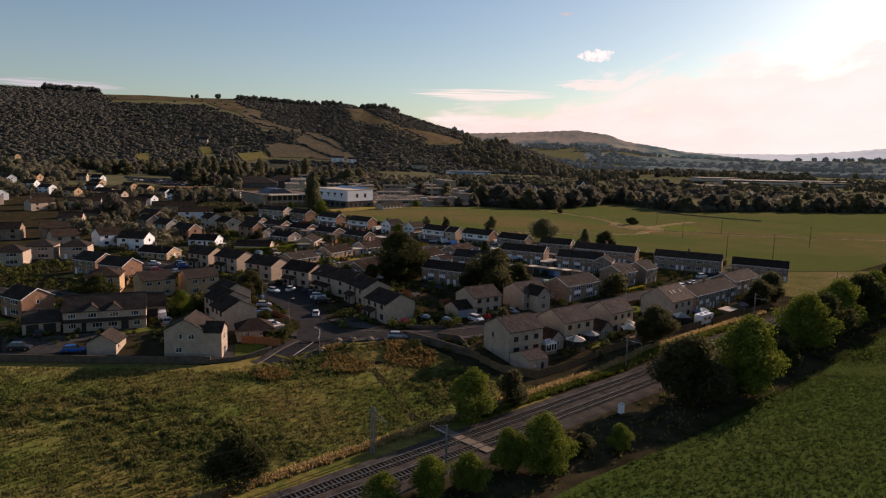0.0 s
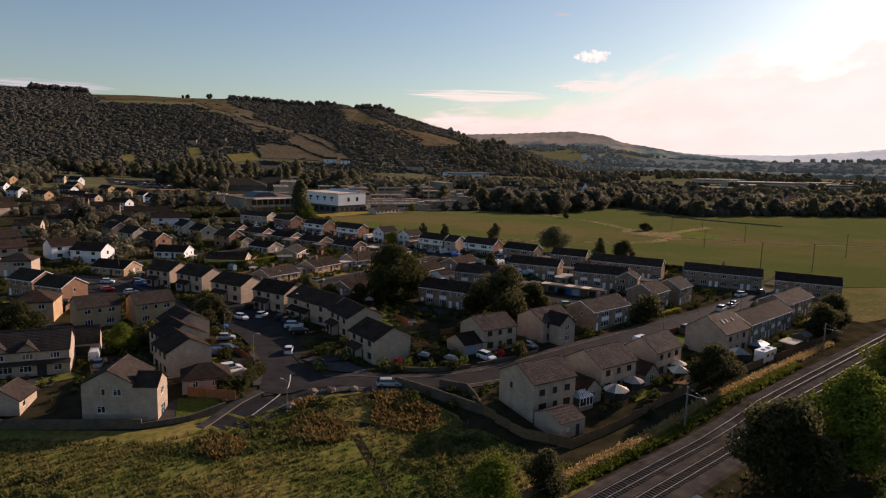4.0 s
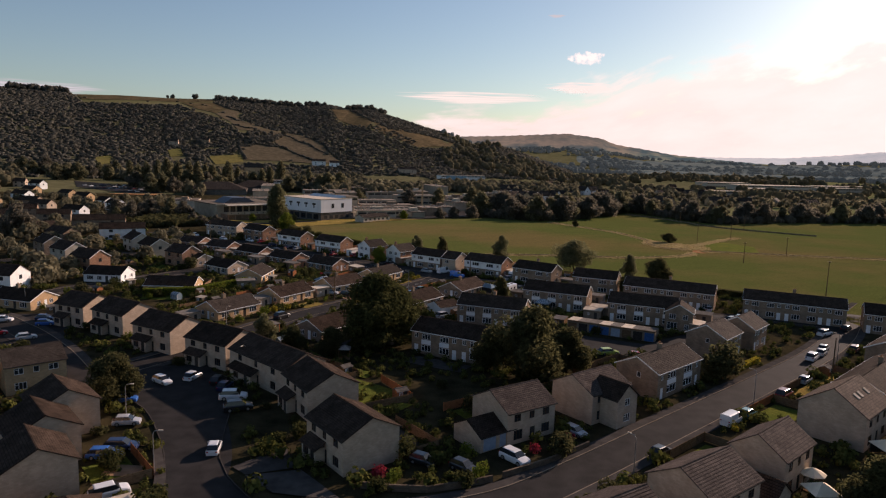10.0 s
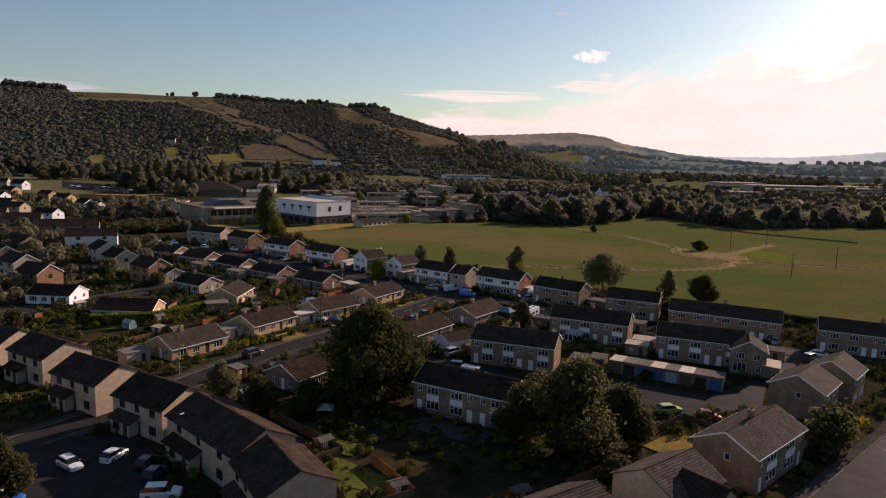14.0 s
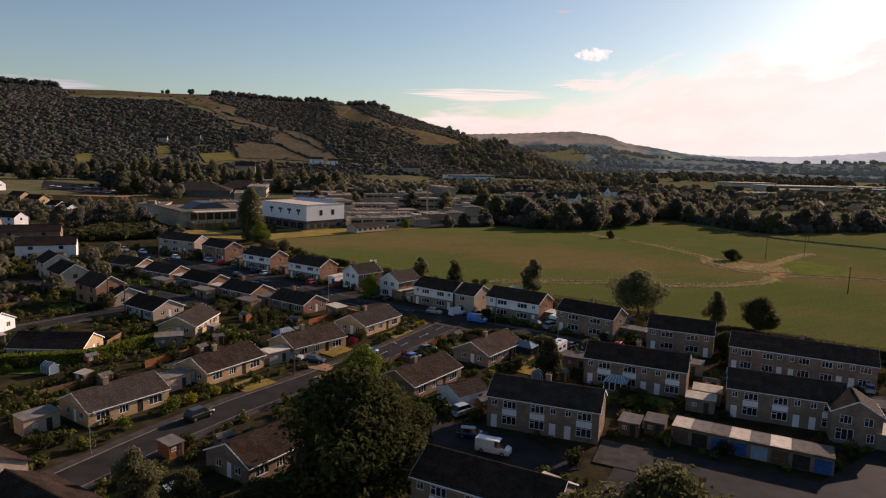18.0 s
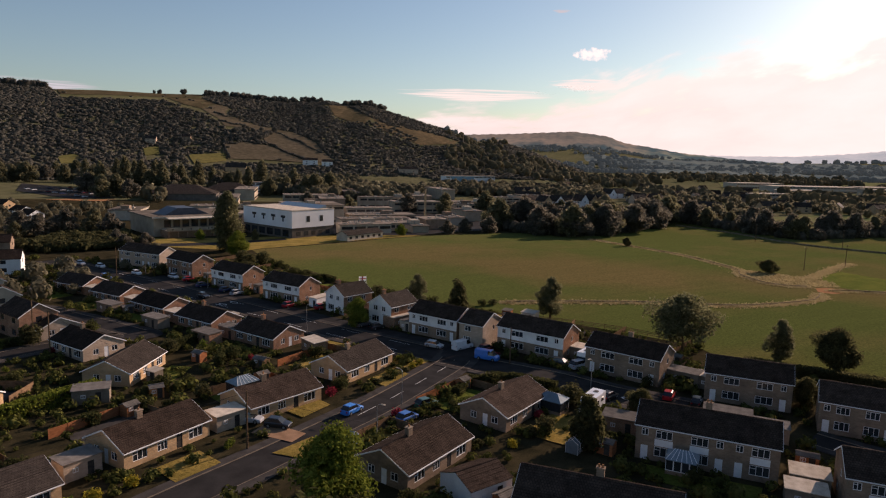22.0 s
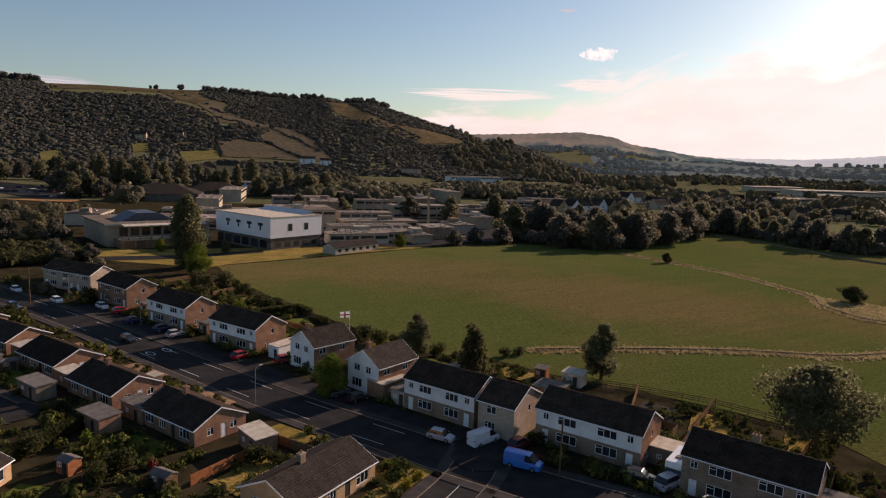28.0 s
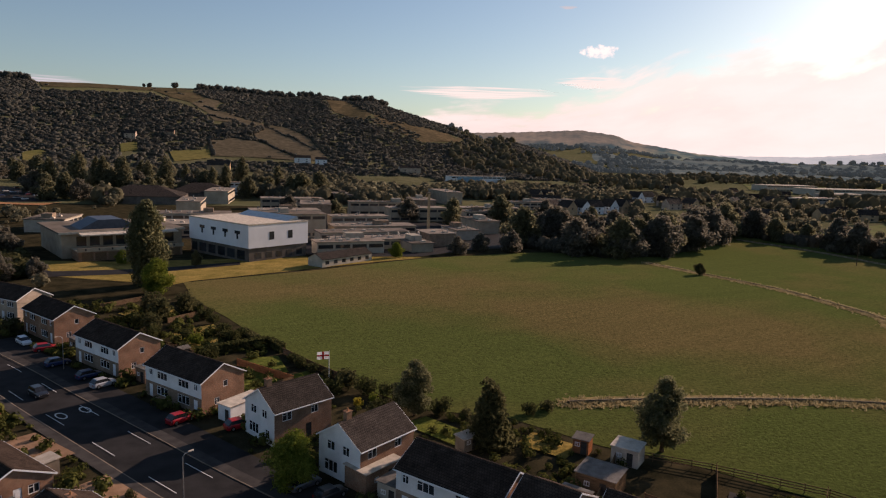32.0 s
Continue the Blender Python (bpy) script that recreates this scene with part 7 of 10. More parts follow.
for name, pick, mat, lab in (("valley_trees", keep & ~far, "wood_near_haze", "dense dark trees across the valley"), ("hazy_trees", keep & far, "hazy", "far trees fading into the valley haze")):
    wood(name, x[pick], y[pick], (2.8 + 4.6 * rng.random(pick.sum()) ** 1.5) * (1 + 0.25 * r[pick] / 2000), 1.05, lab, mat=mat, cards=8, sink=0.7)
x, y = rng.uniform(190, 560, 620), rng.uniform(610, 900, 620)
keep = (np.sin(x * 0.035 + y * 0.02) + np.sin(y * 0.05 - x * 0.012) > -0.25) & (y > np.interp(x, (190, 240, 330, 470, 560), (655, 615, 625, 640, 770))) & np.array([clear(px, py) for px, py in zip(x, y)])
x, y = x[keep], y[keep]
wood("valley_hedgerows", x, y, 2.2 + 3.4 * rng.random(len(x)) ** 1.5, 1.1, "mixed trees and tall hedges beyond the pastures", mat="wood_near_haze", cards=70, sink=0.75, core=0.7)
n = 1500
az, r = rng.uniform(4, 48, n), rng.uniform(2300, 3500, n)
x, y = polar(az, r)
keep = np.sin(x * 0.011 + y * 0.004) + np.sin(y * 0.008) > -0.4
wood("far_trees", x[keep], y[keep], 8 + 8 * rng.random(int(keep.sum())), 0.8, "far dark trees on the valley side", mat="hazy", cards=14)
for i in range(17):                               # poplars at the wood's foot
    a, d = (-23.6, -23.0, -22.5, -21.6, -21.0, -20.6, -20.1, -19.2, -18.6, -17.9, -17.4, -16.2, -15.4, -13.5, -12.8, -11.9, -9.5)[i], 690 + 90 * rng.random()
    px, py = polar(a, d)
    plant(FAR_POPLAR, float(px), float(py), 0.9 + 0.45 * rng.random(), 40 * i, "tall poplar at the foot of the wood")
for i in range(34):                               # broad trees before them
    a, d = -31 + 0.72 * i + 0.5 * rng.random(), 640 + 110 * rng.random()
    d += 150 if a < -23.5 else 0                  # behind the car park there
    px, py = polar(a, d)
    if clear(float(px), float(py), 2.0):
        plant((FAR_OAK, FAR_OAK, FAR_OAK2, FAR_OAK)[i % 4], float(px), float(py), 1.15 + 0.5 * rng.random(), 40 * i, "tall broad tree at the foot of the wood")
s, o = rng.uniform(72, 330, 400), rng.uniform(10.5, 16.5, 400)
keep = np.sin(s * 0.13) + 0.6 * np.sin(s * 0.31) > -0.55
s, o = s[keep], o[keep]
wood("railway_hedge", RAIL_A.x + 0.762 * s + 0.648 * o, RAIL_A.y + 0.648 * s - 0.762 * o, 1.0 + 2.2 * rng.random(len(s)) ** 1.5, 1.15, "tangled green hedge bushes along the railway", mat="garden_leaf", cards=150, sink=0.7, category="hedge", core=0.6)
x, y = rng.uniform(-110, 10, 5200), rng.uniform(40, 143, 5200)
off = (x - RAIL_A.x) * 0.648 - (y - RAIL_A.y) * 0.762
keep = (off < -8.5) & (y < np.interp(x, (-110, -88, -40, -26, -4, 8), (124, 124, 124, 135, 143, 133))) & (np.sin(x * 0.11 + 1.2 * np.sin(y * 0.13)) + np.sin(y * 0.16 + x * 0.04) > 0.15) & (abs((x + 4.9) * 0.94 + (y - 117.3) * 0.34) > 1.0)
x, y = x[keep], y[keep]
wood("meadow_scrub", x, y, 0.35 + 0.75 * rng.random(len(x)) ** 2, 0.9, "low bramble and weed clumps in the meadow", mat="scrub", cards=44, sink=0.3, category="scrub", core=0.5)

own = np.array([(p.x, p.y) for p in belt])
own = own[(np.arange(330) * 0.618 % 1 * len(own)).astype(int)] + rng.normal(size=(330, 2)) * [3, 4] + [0, 5]
front = rng.uniform(44, 184, 220)
own = np.vstack([own, np.stack([front, np.interp(front, edge_x, edge_y) + 6 + 5 * rng.random(220)], 1)])
wood("belt_undergrowth", own[:, 0], own[:, 1], 1.6 + 2.2 * rng.random(len(own)), 1.1, "dark hedge and undergrowth beneath the field trees", mat="leaf_far_dark_haze", cards=40, sink=0.6, category="hedge")

# ---- vehicles ----
PAINTS = {k: paint("car_" + k, c) for k, c in dict(white=(0.72, 0.72, 0.72), silver=(0.42, 0.43, 0.45), blue=(0.02, 0.12, 0.42), bright_blue=(0.02, 0.2, 0.62), black=(0.018, 0.018, 0.02),
          dark_blue=(0.015, 0.03, 0.09), red=(0.4, 0.015, 0.02), maroon=(0.16, 0.012, 0.02), green=(0.03, 0.09, 0.06), lime=(0.35, 0.45, 0.08), teal=(0.03, 0.17, 0.2), grey=(0.09, 0.09, 0.1)).items()}
KINDS = {  # length, half width, profile of the body top (x share, height), cabin (x share, height) and its narrowing
    "hatchback": (4.0, 0.86, ((0, 0.62), (0.03, 0.72), (0.26, 0.92), (0.9, 0.98), (1, 0.8)), ((0.24, 0.92), (0.42, 1.43), (0.84, 1.46), (0.97, 0.98))),
    "estate_car": (4.6, 0.9, ((0, 0.6), (0.03, 0.7), (0.27, 0.9), (0.93, 0.95), (1, 0.75)), ((0.25, 0.9), (0.4, 1.42), (0.86, 1.43), (0.98, 0.95))),
    "suv": (4.6, 0.94, ((0, 0.75), (0.03, 0.9), (0.25, 1.08), (0.92, 1.1), (1, 0.95)), ((0.23, 1.08), (0.38, 1.68), (0.86, 1.7), (0.98, 1.1))),
    "van": (5.0, 0.96, ((0, 0.8), (0.02, 0.95), (0.14, 1.15), (0.97, 1.2), (1, 1.1)), ((0.13, 1.15), (0.3, 1.98), (0.97, 2.02), (0.995, 1.2))),
}
CAR_PROTO = {}


def make_car(kind, colour):
    L, w, prof, cab = KINDS[kind]
    c = thing(kind, Matrix.Translation((0, 0, -500)), "", "van" if kind == "van" else "car", "parked vehicles")
    body_mat = PAINTS[colour]
    X = lambda s: L / 2 - s * L                                       # front at +x
    rings = []
    for s in (0.0, 0.02, 0.08, 0.16, 0.24, 0.28, 0.4, 0.6, 0.75, 0.86, 0.93, 0.98, 1.0):
        z = float(np.interp(s, *zip(*prof)))
        n = w * (0.8 if s in (0.0, 1.0) else 0.93 if s in (0.02, 0.98) else 1)
        rings.append([(X(s), -n * 0.93, 0.2), (X(s), -n, 0.4), (X(s), -n, z - 0.16), (X(s), -n * 0.9, z - 0.02), (X(s), 0, z + 0.015), (X(s), n * 0.9, z - 0.02), (X(s), n, z - 0.16), (X(s), n, 0.4), (X(s), n * 0.93, 0.2)])
    body = part("body", Shape().loft(rings[::-1]), body_mat, c, smooth=False)
    (s0, z0), (s1, z1), (s2, z2), (s3, z3) = cab
    ring = lambda s, z, q: [(X(s), -w * q, z), (X(s), w * q, z)]
    lower = [(X(s0), -w * 0.9, z0 - 0.04), (X(s0), w * 0.9, z0 - 0.04), (X(s3), w * 0.9, z3 - 0.04), (X(s3), -w * 0.9, z3 - 0.04)]
    upper = [(X(s1), -w * 0.74, z1), (X(s1), w * 0.74, z1), (X(s2), w * 0.74, z2), (X(s2), -w * 0.74, z2)]
    if kind == "van":
        mid = 0.42
        lower[2], lower[3] = (X(mid), w * 0.92, z3 - 0.04), (X(mid), -w * 0.92, z3 - 0.04)
        upper[2], upper[3] = (X(mid), w * 0.8, z2 - 0.02), (X(mid), -w * 0.8, z2 - 0.02)
        part("cargo_box", Shape().loft([[(x, -w * 0.97, 1.1), (x, w * 0.97, 1.1), (x, w * 0.86, z2 - 0.05), (x, w * 0.6, z2 + 0.02), (x, -w * 0.6, z2 + 0.02), (x, -w * 0.86, z2 - 0.05)] for x in (X(mid), X(0.99))]), body_mat, c)
    part("glazing", Shape().loft([lower, upper]), M["car_glass"], c, "dark car glass")
    part("roof_panel", Shape().loft([[(x, y, z) for x, y, z in ((upper[0][0] + 0.04, upper[0][1] - 0.04, z1 - 0.01), (upper[1][0] + 0.04, upper[1][1] + 0.04, z1 - 0.01), (upper[2][0] - 0.04, upper[2][1] + 0.04, z2 - 0.01), (upper[3][0] - 0.04, upper[3][1] - 0.04, z2 - 0.01))],
                                [(upper[0][0] - 0.1, upper[0][1] + 0.08, z1 + 0.05), (upper[1][0] - 0.1, upper[1][1] - 0.08, z1 + 0.05), (upper[2][0] + 0.1, upper[2][1] - 0.08, z2 + 0.05), (upper[3][0] + 0.1, upper[3][1] + 0.08, z2 + 0.05)]]), body_mat, c)
    for side in (-1, 1):
        for xs in (0.19, 0.8):
            r = 0.33 if kind != "suv" else 0.37
            ring = lambda y, q: [(q * math.cos(a), y, q * math.sin(a)) for a in (2 * math.pi * k / 14 for k in range(14))]
            wh = part("wheel", shared(("tyre", r), lambda: Shape().loft([ring(-0.11, r * 0.88), ring(-0.09, r), ring(0.09, r), ring(0.11, r * 0.88)]).mesh("wheel", M["tyre"])), None, c, at=pose(X(xs), side * (w - 0.09), r))
            part("rim", shared(("rim", r), lambda: Shape().loft([ring(-0.125, r * 0.6), ring(0.125, r * 0.6)]).mesh("rim", M["rim"])), None, wh)
        part("headlight", shared("headlight", lambda: Shape().box(-0.08, 0.08, -0.16, 0.16, -0.07, 0.07).mesh("headlight", M["lamp_white"])), None, c, at=pose(X(0.025), side * w * 0.66, float(np.interp(0.02, *zip(*prof))) - 0.12))
        part("tail_light", shared("tail_light", lambda: Shape().box(-0.05, 0.05, -0.12, 0.12, -0.1, 0.1).mesh("tail_light", M["lamp_red"])), None, c, at=pose(X(0.99), side * w * 0.7, float(np.interp(0.98, *zip(*prof))) - 0.14))
        part("mirror", shared(("mirror", colour), lambda: Shape().box(-0.06, 0.06, -0.1, 0.1, -0.06, 0.06).mesh("mirror", body_mat)), None, c, at=pose(X(s0 + 0.07), side * (w + 0.06), z0 + 0.05))
    return c


def park(kind, colour, x, y, turn, where="parked on the street", lift=0.12):
    key = (kind, colour)
    if key not in CAR_PROTO:
        CAR_PROTO[key] = make_car(kind, colour)
    ob = copy_thing(CAR_PROTO[key], pose(x, y, z_at(x, y) + lift, 0, 0, turn))
    return tagged(ob, f"{colour.replace('_', ' ')} {kind.replace('_', ' ')} {where}")


for row in (("van", "white", 51.9, 180.8, 40), ("hatchback", "teal", 56.1, 183.9, 40), ("suv", "maroon", 67.6, 193.4, 40), ("hatchback", "silver", 76.4, 201.8, 40), ("suv", "white", 87.0, 217.2, 45),
            ("hatchback", "silver", 91.4, 221.0, 45), ("estate_car", "maroon", 101.4, 224.6, 45), ("hatchback", "black", 35.8, 168.8, 38), ("hatchback", "black", 111.6, 243.6, 40), ("hatchback", "silver", 94.0, 224.5, 45)):
    park(*row, "parked along the main road")
for row in (("hatchback", "white", -45.2, 195.7, -35), ("hatchback", "white", -40.7, 198.4, 75), ("hatchback", "blue", -47.9, 186.5, 10), ("suv", "white", -30.6, 188.4, 8), ("suv", "black", -28.5, 183.6, 20), ("hatchback", "black", -35.5, 196.5, 80),
            ("hatchback", "dark_blue", -33.4, 193.5, 80), ("estate_car", "blue", -41.8, 166.0, 5), ("estate_car", "dark_blue", -40.8, 168.8, 5), ("hatchback", "silver", -43.6, 177.2, 10)):
    park(*row, "parked in the close")
park("hatchback", "white", -27.8, 168.4, 97, "standing in the close road")
for row in (("suv", "white", 14.2, 166.2, -50), ("hatchback", "black", 6.9, 163.4, -40), ("hatchback", "black", 1.5, 165.2, -30), ("hatchback", "silver", 24.8, 175.6, -48), ("suv", "white", -36.5, 155.6, 35), ("estate_car", "silver", -5.4, 149.0, 4),
            ("van", "white", -65.2, 161.6, 110), ("hatchback", "silver", -62.4, 157.4, 110), ("suv", "black", -85.8, 136.8, 8), ("estate_car", "blue", -74.2, 136.6, 14), ("hatchback", "black", -86.0, 144.0, 118)):
    park(*row, "parked on a house drive")
for row in (("hatchback", "white", -97.5, 236.5, 10), ("hatchback", "dark_blue", -89.0, 238.5, 10), ("hatchback", "blue", -86.5, 234.0, 20), ("hatchback", "red", -92.0, 225.0, 40), ("hatchback", "silver", -84.0, 222.0, 40)):
    park(*row, "parked in the asphalt court")
for row in (("suv", "black", -33.8, 245.0, 56), ("hatchback", "bright_blue", -10.2, 279.4, 56), ("hatchback", "blue", -1.4, 276.6, 50), ("hatchback", "green", 1.6, 282.6, 40), ("hatchback", "silver", 3.6, 316.4, -28), ("van", "white", 9.6, 315.6, 40),
            ("van", "bright_blue", 14.2, 308.4, -28), ("hatchback", "maroon", 14.6, 314.6, 45)):
    park(*row, "parked by the avenue")
for row in (("estate_car", "dark_blue", 8.0, 239.6, -12), ("van", "white", 10.6, 234.6, -24), ("hatchback", "dark_blue", 31.6, 227.6, 6), ("estate_car", "lime", 42.2, 218.4, 12), ("hatchback", "red", 47.8, 215.8, -10), ("suv", "silver", 7.2, 248.6, 40),
            ("hatchback", "black", -20.6, 273.4, -12), ("hatchback", "silver", -25.2, 275.2, -12), ("estate_car", "black", 28.6, 305.6, -30), ("suv", "silver", 32.0, 304.0, 35), ("hatchback", "red", 44.0, 288.0, 60), ("hatchback", "black", 47.8, 285.2, 60), ("hatchback", "black", 33.2, 287.2, 45)):
    park(*row, "parked among the garages and drives")
for row in (("hatchback", "white", -77.1, 387.2, -40), ("hatchback", "red", -80.6, 400.0, 40), ("hatchback", "red", -70.9, 383.4, 40), ("hatchback", "silver", -59.6, 379.2, -10), ("hatchback", "black", -59.2, 360.2, -38),             ("hatchback", "red", -25.2, 349.6, 40), ("hatchback", "silver", -94.4, 418.2, 10), ("hatchback", "white", -90.5, 392.0, -40), ("hatchback", "blue", -97.0, 385.0, -40), ("hatchback", "black", -9.6, 330.6, 45), ("hatchback", "grey", -13.0, 333.0, 45),
            ("hatchback", "white", -107.0, 403.0, -40), ("hatchback", "silver", -116.0, 408.0, -40), ("hatchback", "dark_blue", -64.1, 375.0, 50), ("hatchback", "silver", -51.4, 365.0, 52), ("hatchback", "dark_blue", -55.6, 368.9, 52), ("hatchback", "red", -34.0, 351.3, 52), ("suv", "grey", 84.6, 249.6, 30), ("hatchback", "white", 88.6, 252.4, -20), ("suv", "white", 102.5, 238.0, 30), ("hatchback", "silver", 84.0, 263.0, 60)):
    park(*row, "parked on the crescent")
rng = np.random.default_rng(5)
lot = list(KINDS)[:3]
for i in range(34):                                # far car park
    v, col = i // 9, ("white", "silver", "black", "dark_blue", "silver", "maroon", "black")[i % 7]
    x, y = -252 - 8.5 * (i % 9) + 9 * v, 690 + 16 * v + 5.6 * (i % 9)
    c = thing("hatchback", pose(x, y, z_at(x, y) + 0.35, 0, 0, 60), f"{col} car parked in the distant car park", "car", "distant cars")
    part("body", shared(("far_body", col), lambda: Shape().loft([[(-2, y2, 0.3), (2, y2, 0.3), (2, y2, 0.75), (0.9, y2, 0.95), (-1.9, y2, 1.0)] for y2 in (0.85, -0.85)]).mesh("body", PAINTS[col])), None, c)
    part("cabin", shared("far_cabin", lambda: Shape().loft([[(-1.8, -0.8, 0.95), (0.9, -0.8, 0.9), (0.9, 0.8, 0.9), (-1.8, 0.8, 0.95)], [(-1.5, -0.65, 1.45), (0.3, -0.65, 1.45), (0.3, 0.65, 1.45), (-1.5, 0.65, 1.45)]]).mesh("cabin", M["car_glass"])), None, c)


def motorhome(x, y, turn, L, label):
    m = thing("motorhome", pose(x, y, z_at(x, y) + 0.1, 0, 0, turn), label, "motorhome", "parked vehicles")
    prof = [(L / 2, 0.5), (L / 2, 1.1), (L / 2 - 0.9, 1.5), (L / 2 - 0.5, 2.2), (L / 2 - 0.7, 2.9), (-L / 2, 2.95), (-L / 2 - 0.05, 0.5)]
    part("body", Shape().loft([[(px, y2, z) for px, z in prof] for y2 in (1.12, -1.12)]), PAINTS["white"], m)
    part("windscreen", Shape().loft([[(L / 2 - 0.1, y2, 1.2), (L / 2 - 0.9, y2, 1.55), (L / 2 - 0.6, y2, 2.1), (L / 2 - 0.05, y2, 1.3)] for y2 in (1.0, -1.0)]), M["car_glass"], m)
    for xx in (-L * 0.25, L * 0.1):
        for s in (-1, 1):
            part("side_window", Shape().box(xx - 0.6, xx + 0.6, s * 1.13 - 0.015, s * 1.13 + 0.015, 1.6, 2.2), M["car_glass"], m)
        part("roof_hatch", Shape().box(xx - 0.35, xx + 0.35, -0.35, 0.35, 2.92, 3.05), M["felt"], m)
    for xx in (-L * 0.3, L * 0.33):
        for s in (-1, 1):
            ring = lambda y2: [(xx + 0.35 * math.cos(a), y2, 0.35 + 0.35 * math.sin(a)) for a in (2 * math.pi * k / 12 for k in range(12))]
            part("wheel", Shape().loft([ring(s * 1.1 - 0.12), ring(s * 1.1 + 0.12)]), M["tyre"], m)
    return m


motorhome(34.2, 306.6, 232, 6.4, "white motorhome beside the white houses")
motorhome(28.8, 281.4, 235, 6.0, "white motorhome on the bungalow drive")
motorhome(75.2, 168.6, 40, 6.5, "long white caravan in a railway garden")
cover = solid("covered_trailer", Shape().loft([[(x, -0.9, 0.35), (x, 0.9, 0.35), (x, 0.8, 1.2), (x, -0.8, 1.2)] for x in (-1.9, 1.9)]).moved(pose(-34.4, 152.9, z_at(-34, 153) + 0.1, 0, 0, 35)), M["felt_pale"], "white flat-topped trailer on a drive", "trailer")

# ---- gardens, fences, lamps and small things ----
def fence(x0, y0, x1, y1, h=1.5, mat="wood", label="weathered timber panel garden fence", step=2.8, slats=False):
    d = Vector((x1 - x0, y1 - y0))
    n = max(1, round(d.length / step))
    f = thing("fence", pose(x0, y0, 0, 0, 0, math.degrees(math.atan2(d.y, d.x))), label, "fence", "garden fences")
    w = d.length / n
    for k in range(n + 1):
        z = z_at(x0 + d.x * k / n, y0 + d.y * k / n)
        part("post", shared(("post", h, mat), lambda: Shape().box(-0.05, 0.05, -0.05, 0.05, -0.3, h + 0.06).mesh("post", M[mat])), None, f, at=pose(k * w, 0, z))
        if k < n:
            if slats:
                for q in (0.35, 0.75, 1.12):
                    part("rail", shared(("bar", round(w, 1), mat), lambda: Shape().box(0, w, -0.02, 0.02, 0, 0.12).mesh("rail", M[mat])), None, f, at=pose(k * w, 0, z + q * h / 1.3))
            else:
                part("panel", shared(("fence_panel", round(w, 1), h, mat), lambda: Shape().box(0.05, w - 0.05, -0.025, 0.025, 0.05, h).mesh("panel", M[mat])), None, f, at=pose(k * w, 0, z))
    return f


def garden_wall(pts, h, label, mat="drystone", thick=0.3):
    return solid("garden_wall", strip(pts, -thick / 2, thick / 2, -0.3, h, 4.0), M[mat], label, "wall", "structure")


def hedge(x0, y0, x1, y1, w=0.9, h=1.3, mat="leaf", seed=0, label="clipped green garden hedge"):
    rng = np.random.default_rng(seed + 100)
    L = math.hypot(x1 - x0, y1 - y0)
    n = int(L * h * 95)
    a = rng.random((n, 3))
    side = rng.integers(0, 3, n)
    c = np.stack([a[:, 0] * L, (a[:, 1] - 0.5) * w, a[:, 2] * h], 1)
    c[side == 0, 2] = h - 0.06 * rng.random((side == 0).sum())
    c[side == 1, 1] = -w / 2 + 0.06 * rng.random((side == 1).sum())
    c[side == 2, 1] = w / 2 - 0.06 * rng.random((side == 2).sum())
    c += rng.normal(size=c.shape) * 0.05
    q = rng.normal(size=(n, 3, 2)) * 0.11
    u, v2 = q[:, :, 0], q[:, :, 1]
    v = np.stack([c - u, c - v2, c + u, c + v2], 1).reshape(-1, 3)
    ob = thing("hedge", pose(x0, y0, z_at((x0 + x1) / 2, (y0 + y1) / 2), 0, 0, math.degrees(math.atan2(y1 - y0, x1 - x0))), label, "hedge", "garden hedges")
    part("leaves", raw_mesh("leaves", v, np.arange(n * 4).reshape(-1, 4), M[mat]), None, ob)
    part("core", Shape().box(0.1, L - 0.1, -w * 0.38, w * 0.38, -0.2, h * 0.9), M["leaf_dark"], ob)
    return ob


def shed(x, y, turn, L, W, h, label, wall="wood", roof="felt", pitched=True, name="shed"):
    s = thing(name, pose(x, y, z_at(x, y), 0, 0, turn), label, name.replace("_", " "), "sheds and garages")
    FOOT.append((pose(x, y, 0, 0, 0, turn), L / 2 + 0.3, W / 2 + 0.3))
    if pitched:
        part("wall", Shape().loft([[(x2, -W / 2, -0.2), (x2, W / 2, -0.2), (x2, W / 2, h), (x2, 0, h + W * 0.2), (x2, -W / 2, h)] for x2 in (L / 2, -L / 2)]), M[wall], s)
        part("roof", gable_roof(L, W, h, h + W * 0.2, 0.12, 0.1, 0.6, 0.05), M[roof], s)
    else:
        part("wall", Shape().box(-L / 2, L / 2, -W / 2, W / 2, -0.2, h), M[wall], s)
        part("roof", lean_roof(-L / 2 - 0.15, L / 2 + 0.15, -W / 2 - 0.2, W / 2 + 0.2, h + 0.12, h + 0.3, 0.1), M[roof], s)
    part("door", door_mesh(0.8, 1.8, "door_dark"), None, s, at=pose(L * 0.2, -W / 2 - 0.08, 0.95))
    part("window", window_mesh(0.7, 0.6, 2), None, s, at=pose(-L * 0.2, -W / 2 - 0.06, 1.3))
    return s


